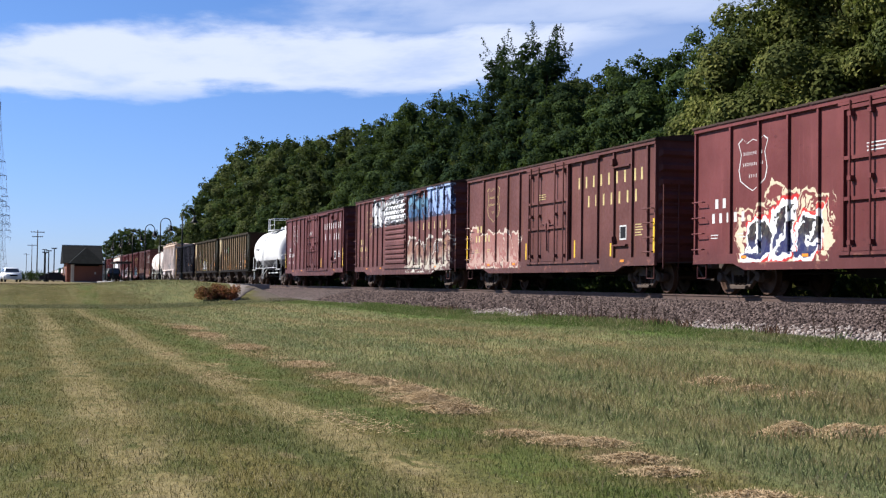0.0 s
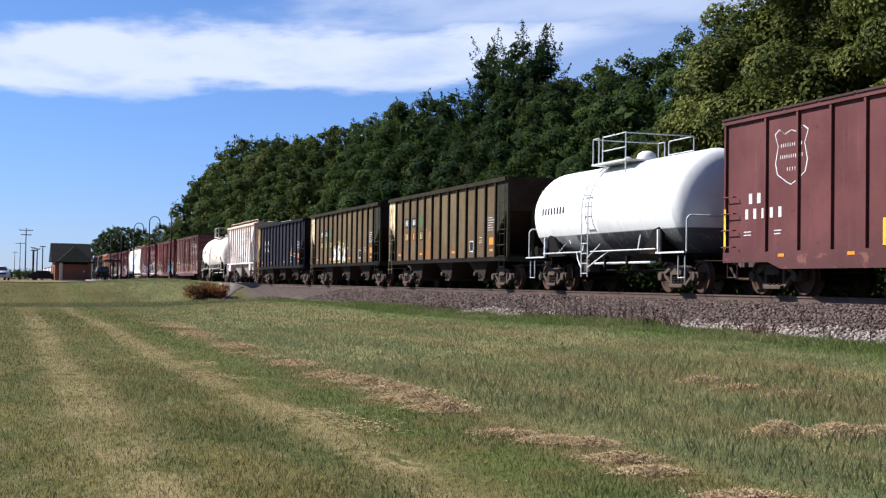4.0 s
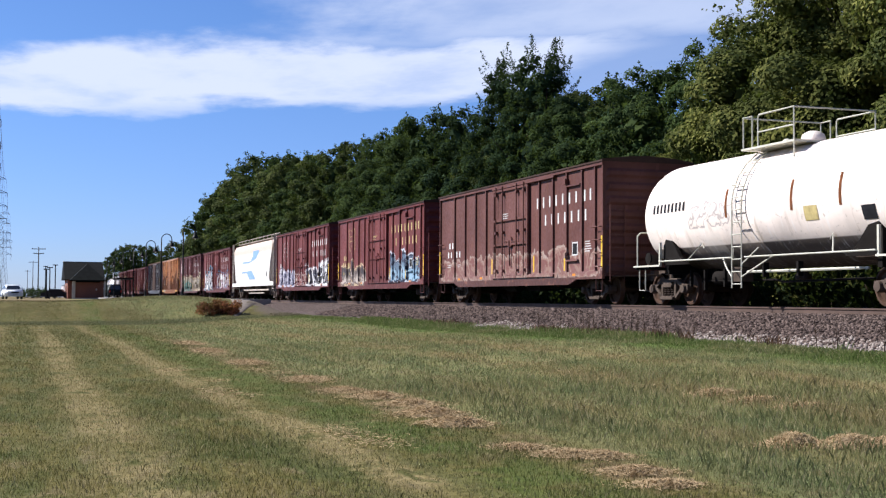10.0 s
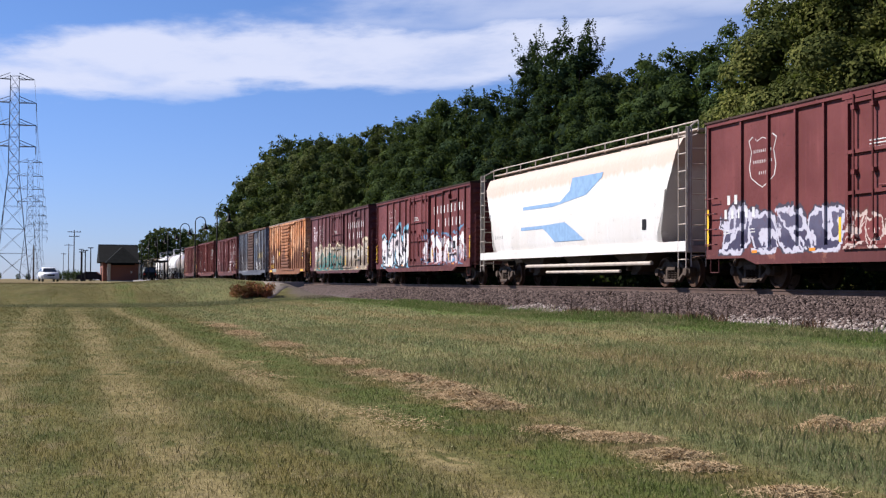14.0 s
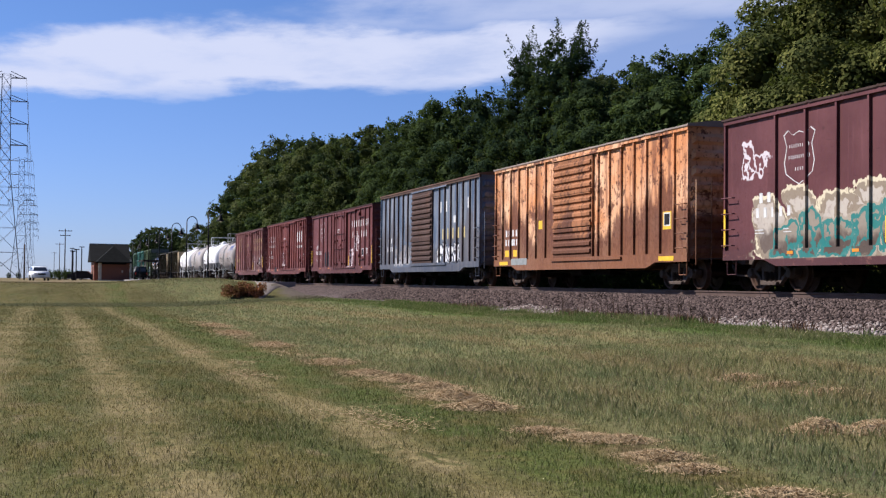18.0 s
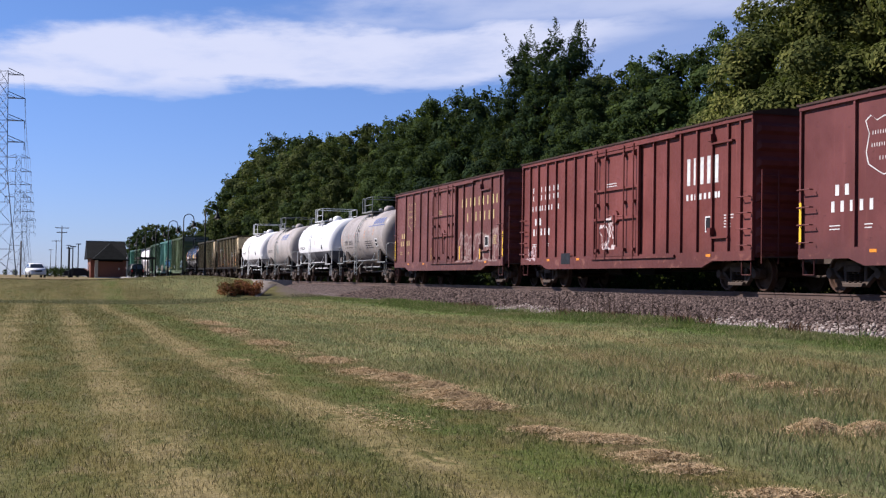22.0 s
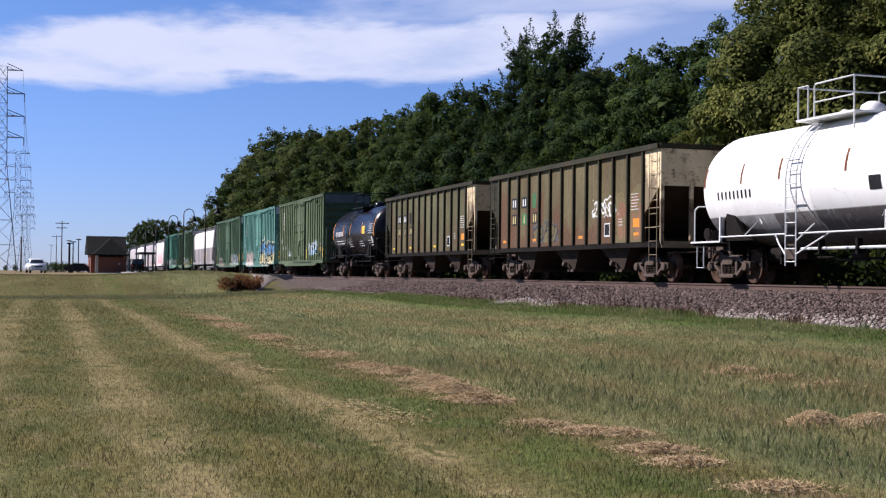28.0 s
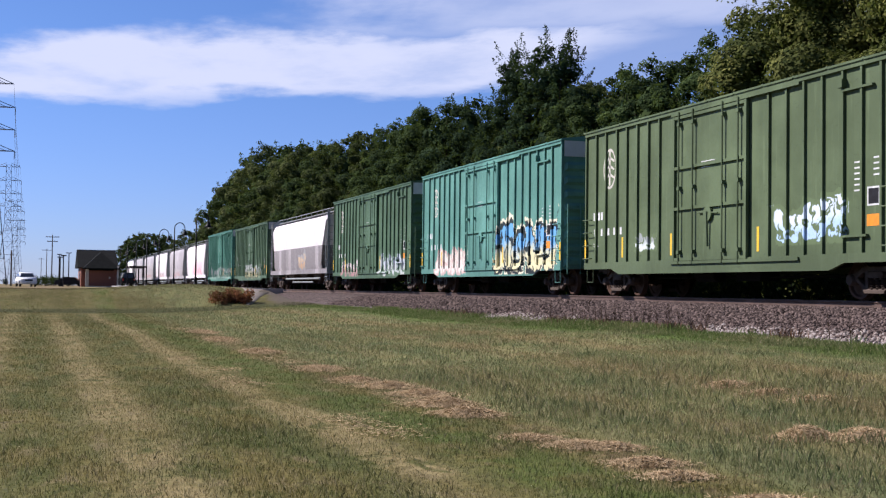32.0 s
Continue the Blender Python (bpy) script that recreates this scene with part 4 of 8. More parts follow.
def walkway(car, half, top, mat, width=1.05, high=0.22, posts=9):
    """Running boards and low rails on a covered hopper's roof."""
    for s in (-1, 1):
        bm = bmesh.new()
        x = s * width
        rod(bm, (x, -half, top + high), (x, half, top + high), 0.022, 5)
        for i in range(posts):
            y = -half + 2 * half * i / (posts - 1)
            rod(bm, (x, y, top - 0.02), (x, y, top + high), 0.02, 5)
        part("roof_rail", bm, mat, car)
        bm = bmesh.new()
        box(bm, min(s * 0.55, s * width), max(s * 0.55, s * width), -half, half, top + 0.04, top + 0.08)
        part("running_board", bm, mat, car)
    for i in range(4):
        y = -half * 0.75 + half * 1.5 * i / 3
        part("hatch", made(lathe, [(0.3, top + 0.02), (0.33, top + 0.05), (0.33, top + 0.13), (0.2, top + 0.17)], 14, "z", (0, y, 0)), mat, car)


def end_cage(car, half, s, top, mat, low=1.0):
    """Ladders, corner posts and end platform of a covered hopper."""
    y = s * half
    for x in (-1.42, 1.42):
        part("end_post", made(box, x - 0.04, x + 0.04, y - 0.04, y + 0.04, low, top), mat, car)
    part("end_platform", made(end_platform_bm, half, s, 1.42), mat, car)
    ya, yb = sorted((y, y - s * 0.45))
    part("ladder", made(ladder_bm, -1.40, ya, yb, 0.55, top, 8), mat, car)
    bm = bmesh.new()
    for x in (-1.35, -0.9):
        rod(bm, (x, y + s * 0.05, 0.6), (x, y + s * 0.05, top), 0.02, 5)
    for i in range(8):
        rod(bm, (-1.35, y + s * 0.05, 0.9 + i * 0.42), (-0.9, y + s * 0.05, 0.9 + i * 0.42), 0.016, 5)
    part("end_ladder", bm, mat, car)


def ribbed_hopper(y0, y1, eave, mat, dark, label):
    """A short two-bay covered hopper with outside posts."""
    car, half = car_root("covered_hopper_car", y0, y1, label, "hopper car", "cars of the freight train")
    top, low = eave + 0.12, 1.5
    inner = half - 1.4
    prof = [(-half, top), (-inner, 2.9), (-inner, low), (inner, low), (inner, 2.9), (half, top)]
    bm = bmesh.new()
    slab(bm, prof, 2.84, lambda u, v, w: (-1.42 + w, u, v))
    part("body", bm, mat, car)
    ribs = [-inner + 0.15 + (2 * inner - 0.3) * i / 9 for i in range(10)]
    for side in (-1, 1):
        xs = sorted((side * 1.40, side * HALF))
        for y in ribs:
            part("post", made(box, xs[0], xs[1], y - 0.035, y + 0.035, low, top - 0.1), mat, car)
        part("top_chord", made(box, *sorted((side * 1.38, side * (HALF + 0.01))), -half, half, top - 0.1, top + 0.02), mat, car)
        part("side_sill", made(box, *sorted((side * 1.36, side * (HALF + 0.005))), -half, half, low - 0.07, low + 0.02), mat, car)
    part("roof", made(roof_bm, half, top, 1.46), mat, car)
    walkway(car, half, top + 0.05, mat, 1.2, 0.24, 11)
    bays(car, [-1.75, 1.75], low - 0.07, dark, 0.95, 1.32, 1.7)
    part("centre_sill", made(box, -0.3, 0.3, -half, half, 0.8, 1.1), UNDER_BLACK, car)
    for s in (-1, 1):
        end_cage(car, half, s, top, mat)
        part("coupler", made(coupler_bm, s * half, s), STEEL_DARK, car)
        part("jacking_pad", made(box, -1.5, -1.2, s * inner - 0.3, s * inner + 0.3, 0.95, 1.4), mat, car)
        truck(car, s * (half - 1.2))
    return car, half, ribs, -1.42


def smooth_hopper(y0, y1, eave, mat, trim, label):
    """A covered hopper with curved plain sides."""
    car, half = car_root("covered_hopper_car", y0, y1, label, "hopper car", "cars of the freight train")
    top, low = eave + 0.15, 1.25
    body = half - 0.55
    sect = [(-1.40, low), (-1.49, low + 0.30), (-1.50, (low + top) / 2), (-1.46, top - 0.55), (-1.28, top - 0.16), (-0.8, top - 0.02), (0, top + 0.05)]
    sect = sect + [(-x, z) for x, z in sect[-2::-1]]
    bm = bmesh.new()
    rows = []
    for y, sh in ((-body + 0.0, 1.35), (-body + 0.1, 1.2), (-body + 0.45, 0.55), (-body + 0.9, 0.15), (-body + 1.3, 0.0), (-2, 0), (2, 0), (body - 1.3, 0.0), (body - 0.9, 0.15), (body - 0.45, 0.55), (body - 0.1, 1.2), (body, 1.35)):
        ring = []
        for x, z in sect:
            # the ends draw in towards their foot
            f = max(0.0, min(1.0, (top - 0.35 - z) / (top - low)))
            pull = sh * f
            s = 1 if y > 0 else -1
            edge = abs(y) > body - 1.4
            ring.append(bm.verts.new((x, y - s * pull * 1.1 if edge else y, z)))
        rows.append(ring)
    for a, c in zip(rows, rows[1:]):
        for i in range(len(sect) - 1):
            bm.faces.new((a[i], a[i + 1], c[i + 1], c[i]))
        bm.faces.new((a[-1], a[0], c[0], c[-1]))
    bm.faces.new(rows[0]), bm.faces.new(rows[-1][::-1])
    ob = part("body", bm, mat, car, smooth=True)
    ob.data.set_sharp_from_angle(angle=radians(50))
    for side in (-1, 1):
        part("side_sill", made(box, *sorted((side * 1.25, side * 1.49)), -half, half, 1.02, 1.3), mat, car)
    walkway(car, half - 0.2, top + 0.02, trim, 1.0, 0.28, 12)
    bm = bmesh.new()
    rod(bm, (-1.3, -half * 0.72, 0.72), (-1.3, half * 0.45, 0.72), 0.06, 8)
    rod(bm, (-1.2, -half * 0.45, 0.5), (-1.2, half * 0.25, 0.5), 0.05, 8)
    part("brake_pipe", bm, trim, car)
    bays(car, [-4.2, 0, 4.2], 1.05, STEEL_DARK, 0.6, 1.0, 1.3)
    part("centre_sill", made(box, -0.3, 0.3, -half, half, 0.8, 1.05), UNDER_BLACK, car)
    for s in (-1, 1):
        end_cage(car, half, s, top + 0.1, trim)
        bm = bmesh.new()
        pipe(bm, [(-1.42, s * half, top + 0.05), (-1.0, s * (half - 0.3), top + 0.3)], 0.025, 5)
        part("brace", bm, trim, car)
        part("coupler", made(coupler_bm, s * half, s), STEEL_DARK, car)
        truck(car, s * (half - 1.7))
    return car, half, [], -1.5


SADDLE_STEEL = plain("saddle_steel", (0.075, 0.066, 0.060), 0.8, 0, 0.4, 2.0, (0.10, 0.07, 0.05))
DUSTY_GEAR = plain("dusty_tank_frame", (0.24, 0.21, 0.19), 0.8, 0, 0.4, 2.0, (0.10, 0.07, 0.05))


def tank_car(y0, y1, mat, trim, label, radius=1.48, top=3.92, black_gear=True):
    """A tank car: shell, saddles, sills, top platform and ladder."""
    car, half = car_root("tank_car", y0, y1, label, "tank car", "cars of the freight train")
    zc = top - radius
    cyl = half - 0.75
    prof = [(0.02, -cyl - 0.62)]
    for i in range(1, 7):
        a = i / 6 * math.pi / 2
        prof.append((radius * math.sin(a) ** 0.8, -cyl - 0.62 * math.cos(a)))
    prof += [(radius + 0.006, -cyl + 0.02), (radius, -cyl + 0.05), (radius, -0.02), (radius + 0.006, 0.0), (radius, 0.02)]
    prof += [(r, -w) for r, w in prof[7::-1]]
    bm = bmesh.new()
    lathe(bm, prof, 40, "y", (0, 0, zc))
    sh = part("tank_shell", bm, mat, car, smooth=True)
    gear = UNDER_BLACK if black_gear else DUSTY_GEAR
    for s in (-1, 1):
        # running rail along the belly, cut at the ladder, with stays up to the shell
        for y0, y1 in ((-half + 1.5, 0.30), (0.84, half - 1.5)):
            part("side_rail", made(pipe, [(s * 1.50, y0, 1.20), (s * 1.50, y1, 1.20)], 0.021, 6), trim, car)
        for y, lean in ((-half * 0.52, 0.32), (half * 0.5, -0.32)):
            a = math.asin((1.62 - zc) / radius)
            bm = bmesh.new()
            pipe(bm, [(s * 1.50, y, 1.19), (s * (radius * math.cos(a) + 0.02), y + lean, 1.62), (s * (radius * math.cos(a) + 0.02), y + lean * 1.35, 1.50)], 0.019, 5)
            part("stay", bm, trim, car)
        bm = bmesh.new()
        box(bm, -1.30, 1.30, *sorted((s * (half - 1.70), s * (half - 1.55))), 0.85, 1.45)
        part("saddle", bm, UNDER_BLACK, car)
        bm = bmesh.new()
        slab(bm, [(s * (half - 1.48), 1.10), (s * (half - 2.75), 1.10), (s * (half - 2.35), 1.32), (s * (half - 1.95), 1.74), (s * (half - 1.60), 1.80), (s * (half - 1.48), 1.62)], 0.10, lambda u, v, w: (-1.34 + w, u, v))
        bmesh.ops.recalc_face_normals(bm, faces=bm.faces)
        part("saddle_plate", bm, SADDLE_STEEL if not black_gear else gear, car)
        part("deck_post", made(box, -1.47, -1.41, *sorted((s * (half - 1.50), s * (half - 1.44))), 1.1, 1.72), trim, car)
        part("deck_edge", made(box, -1.50, -1.42, *sorted((s * (half - 1.52), s * half)), 1.065, 1.11), trim, car)
        bm = bmesh.new()
        y = s * (half - 0.05)
        pipe(bm, [(-1.40, y, 1.1), (-1.40, y, 1.95), (-1.3, y, 2.05), (1.3, y, 2.05), (1.40, y, 1.95), (1.40, y, 1.1)], 0.024, 6)
        part("end_rail", bm, trim, car)
        bm = bmesh.new()
        box(bm, -1.42, 1.42, *sorted((s * (half - 0.8), s * half)), 1.0, 1.06)
        box(bm, -0.3, 0.3, *sorted((s * (half - 2.6), s * half)), 0.7, 1.0)
        part("end_platform", bm, gear, car)
        bm = bmesh.new()
        pipe(bm, [(-1.38, s * (half - 0.15), 1.05), (-1.38, s * (half - 0.15), 0.42), (-1.38, s * (half - 0.5), 0.42), (-1.38, s * (half - 0.5), 1.05)], 0.02, 5)
        part("stirrup", bm, trim, car)
        part("coupler", made(coupler_bm, s * half, s), STEEL_DARK, car)
        truck(car, s * (half - 1.15))
    part("brake_cylinder", made(lathe, [(0.12, -0.35), (0.17, -0.33), (0.17, 0.3), (0.1, 0.35)], 10, "y", (-0.8, -half + 2.6, 1.2)), STEEL_DARK, car)
    part("brake_rod", made(rod, (-1.05, -half + 2.3, 0.86), (-1.05, 0.9, 0.86), 0.035, 6), trim if black_gear else TRIM_GREY, car)
    part("brake_valve", made(box, -1.2, -0.85, 0.95, 1.3, 0.62, 0.98), STEEL_DARK, car)
    for y in (0.1, -1.3):
        part("rod_bracket", made(box, -1.12, -0.98, y - 0.04, y + 0.04, 0.72, 1.06), gear, car)
    # platform and rails over the manway
    pl = part("top_platform", made(box, -1.15, 1.15, -1.25, 1.0, top - 0.09, top - 0.04), trim, car)
    for x in (-1.12, 1.12):
        bm = bmesh.new()
        z0, z1 = top - 0.1, top + 0.72
        pipe(bm, [(x, -1.2, z0 - 0.35), (x, -1.2, z1), (x, 0.25, z1), (x, 0.3, z1 - 0.05), (x, 0.3, z0)], 0.023, 6)
        pipe(bm, [(x, 0.55, z0), (x, 0.55, z1), (x, 0.95, z1), (x, 0.95, z0)], 0.023, 6)
        pipe(bm, [(x, -1.2, z0 + 0.4), (x, 0.3, z0 + 0.4)], 0.018, 6)
        part("guard_rail", bm, trim, pl)
    for y in (-1.2, 0.95):
        part("cross_rail", made(pipe, [(-1.12, y, top + 0.72), (1.12, y, top + 0.72)], 0.022, 6), trim, pl)
    part("manway", made(lathe, [(0.3, top - 0.1), (0.3, top + 0.12), (0.26, top + 0.24), (0.12, top + 0.32)], 16, "z", (0.1, -0.2, 0)), mat, sh, smooth=True)
    part("valve", made(lathe, [(0.12, top - 0.1), (0.12, top + 0.1), (0.16, top + 0.12), (0.05, top + 0.2)], 10, "z", (-0.2, 0.45, 0)), trim, sh)
    # ladder follows the shell
    bm = bmesh.new()
    for y in (0.35, 0.78):
        pts = [(-1.56, y, 0.45), (-1.56, y, zc + 0.1)] + [(-(radius + 0.08) * math.cos(a), y, zc + (radius + 0.08) * math.sin(a)) for a in (0.25, 0.5, 0.75, 1.0)]
        pipe(bm, pts, 0.02, 5)
    for i in range(9):
        z = 0.55 + i * 0.3
        rod(bm, (-1.56, 0.35, z), (-1.56, 0.78, z), 0.014, 5)
    for a in (0.3, 0.55, 0.8, 1.0):
        q = (-(radius + 0.08) * math.cos(a), zc + (radius + 0.08) * math.sin(a))
        rod(bm, (q[0], 0.35, q[1]), (q[0], 0.78, q[1]), 0.014, 5)
    part("ladder", bm, trim, car)
    bm = bmesh.new()
    for y, e in ((0.35, -0.75), (0.78, 1.45)):
        pipe(bm, [(-1.56, y, 0.72), (-1.50, (y + e) / 2, 0.95), (-1.40, e, 1.20)], 0.022, 5)
        pipe(bm, [(-1.56, y, 1.02), (-1.36, y + (e - y) * 0.4, 1.42)], 0.02, 5)
    part("ladder_stay", bm, trim, car)
    # brake gear hung under the belly, and the outlet valve
    part("brake_pipe", made(pipe, [(-0.9, -half * 0.62, 0.64), (-0.9, -0.4, 0.60), (-0.7, 0.2, 0.66), (-0.7, half * 0.6, 0.66)], 0.03, 6), gear, car)
    part("outlet_valve", made(lathe, [(0.16, zc - radius - 0.30), (0.20, zc - radius - 0.28), (0.20, zc - radius - 0.16), (0.13, zc - radius - 0.14), (0.13, zc - radius + 0.06)], 12, "z", (0, 0.1, 0)), STEEL_DARK, car)
    part("air_reservoir", made(lathe, [(0.05, -0.62), (0.19, -0.55), (0.19, 0.55), (0.05, 0.62)], 12, "y", (-0.55, half * 0.42, 0.74)), gear, car, smooth=True)
    for y, z in ((half * 0.62, 0.52), (half * 0.50, 0.42), (half * 0.34, 0.50)):
        part("hanger", made(box, -1.0, -0.92, y - 0.035, y + 0.035, z, 0.95), gear, car)
    hb = part("hand_brake", made(box, -1.40, -1.18, half - 0.95, half - 0.66, 1.10, 1.40), STEEL_DARK, car)
    part("brake_wheel", made(lathe, [(0.05, -0.03), (0.16, -0.02), (0.16, 0.02), (0.05, 0.03)], 14, "x", (-1.44, half - 0.80, 1.30)), gear, hb)
    return car, half, zc, radius


def shell_mark(car, y, z, w, h, zc, radius, mat, name="stencil"):
    """A mark that follows the curve of a tank."""
    bm = bmesh.new()
    n = max(2, int(h / 0.08))
    rows = []
    for i in range(n + 1):
        zz = z - h / 2 + h * i / n
        a = math.asin(max(-0.98, min(0.98, (zz - zc) / radius)))
        rows.append([bm.verts.new((-(radius + 0.006) * math.cos(a), yy, zc + (radius + 0.006) * math.sin(a))) for yy in (y - w / 2, y + w / 2)])
    for a, c in zip(rows, rows[1:]):
        bm.faces.new((a[0], a[1], c[1], c[0]))
    return part(name, bm, mat, car)


def shell_word(car, ya, yb, z, h, n, zc, radius, mat, w=0.07):
    """Writing on a tank as a row of plain strokes; very small lines become one bar."""
    if h < 0.15:
        bm = bmesh.new()
        a = math.asin(max(-0.98, min(0.98, (z - zc) / radius)))
        q = (-(radius + 0.006) * math.cos(a), zc + (radius + 0.006) * math.sin(a))
        n *= 2
        pitch = (yb - ya) / n
        for i in range(n):
            y0, y1 = sorted((ya + pitch * i, ya + pitch * (i + (0.72 if i % 5 else 0.3))))
            bm.faces.new([bm.verts.new(p) for p in ((q[0], y0, q[1] - h * 0.3), (q[0], y1, q[1] - h * 0.3), (q[0], y1, q[1] + h * 0.3), (q[0], y0, q[1] + h * 0.3))])
        part("stencil_line", bm, mat, car)
        return
    for i in range(n):
        shell_mark(car, ya + (yb - ya) * (i + 0.5) / n, z, w, h, zc, radius, mat, "letter_mark")

# ---- the train ----
MAROON = (0.172, 0.046, 0.044)
CREAM, INK, WHITE, NAVY = (0.62, 0.52, 0.36), (0.02, 0.02, 0.025), (0.72, 0.72, 0.72), (0.02, 0.03, 0.10)
ROOF_GREY = plain("weathered_roof", (0.055, 0.042, 0.040), 0.7, 0.2, 0.4, 1.5, (0.16, 0.08, 0.05))
TRIM_WHITE = plain("white_handrail", (0.70, 0.71, 0.69), 0.5, 0, 0.2, 5.0)
TRIM_GREY = plain("grey_handrail", (0.38, 0.40, 0.38), 0.5, 0, 0.25, 5.0)
TRIM_BLACK = plain("black_handrail", (0.02, 0.02, 0.022), 0.45, 0, 0.25, 5.0)
PLUG = dict(far_ribs=(5.9, 4.65, 3.45, 2.3), near_ribs=(-2.8, -3.95, -5.05, -6.2, -7.15), door=(-1.95, 1.4))
SLIDE = dict(far_ribs=(6.8, 5.98, 5.15, 4.29, 3.51, 2.62), near_ribs=(-2.43, -3.26, -4.08, -4.84, -5.72, -6.58), door=(-1.4, 1.85))


def maroon_marks(car, half, ribs, x, mark=WHITE_MARK, shield=True, tape=True, seed=1, words=True):
    if words:
        word(car, x, -2.3, -7.0, 3.38, 0.35, 9, mark, ribs, 0.105)
        word(car, x, -3.0, -6.65, 2.78, 0.35, 7, mark, ribs, 0.105)
    if shield:
        part("emblem", made(shield_bm, x, 4.95, 3.15, 1.3, 1.3), mark, car, "painted shield outline")
    word(car, x, 6.75, 6.05, 2.28, 0.24, 2, mark, ribs, 0.14)
    word(car, x, 6.9, 5.2, 1.92, 0.24, 5, mark, ribs, 0.12)
    small_print(car, x, 6.85, 1.5, 2, 4, mark, seed=seed)
    small_print(car, x, 5.6, 1.5, 2, 3, mark, seed=seed + 1)
    small_print(car, x - 0.055, 0.6, 3.2, 3, 7, mark, seed=seed + 2)
    small_print(car, x, -6.35, 1.95, 5, 4, mark, 0.09, 0.04, seed=seed + 3)
    placard(car, x, -5.6, 1.75)
    if tape:
        for y in (half - 0.06, -half + 0.06):
            strip(car, -HALF - 0.002, y, 1.6, 0.09, 0.95)
        for y in (1.75, -2.25, -4.8):
            strip(car, x, y, 1.35, 0.09, 0.55)
    for y in (5.2, 2.7, -3.3, -5.7):
        strip(car, -HALF - 0.017, y, 0.93, 0.24, 0.07, ORANGE_TAPE)


def maroon_car(n, y0, y1, eave, label, tags=(), base=MAROON, kit=PLUG, mark=WHITE_MARK, rust=0.12, tape=True, shield=True, grime=0.55, corrugated=False, words=True):
    m = car_paint(f"maroon_{n}", base, rust, 0.5, tags, grime=grime, scrape=0.90)
    car, half, ribs, x = boxcar(y0, y1, eave, m, label, roof_mat=ROOF_GREY, corrugated=corrugated, **kit)
    maroon_marks(car, half, ribs, x, mark, shield, tape, n * 7, words)
    return car, half, ribs, x


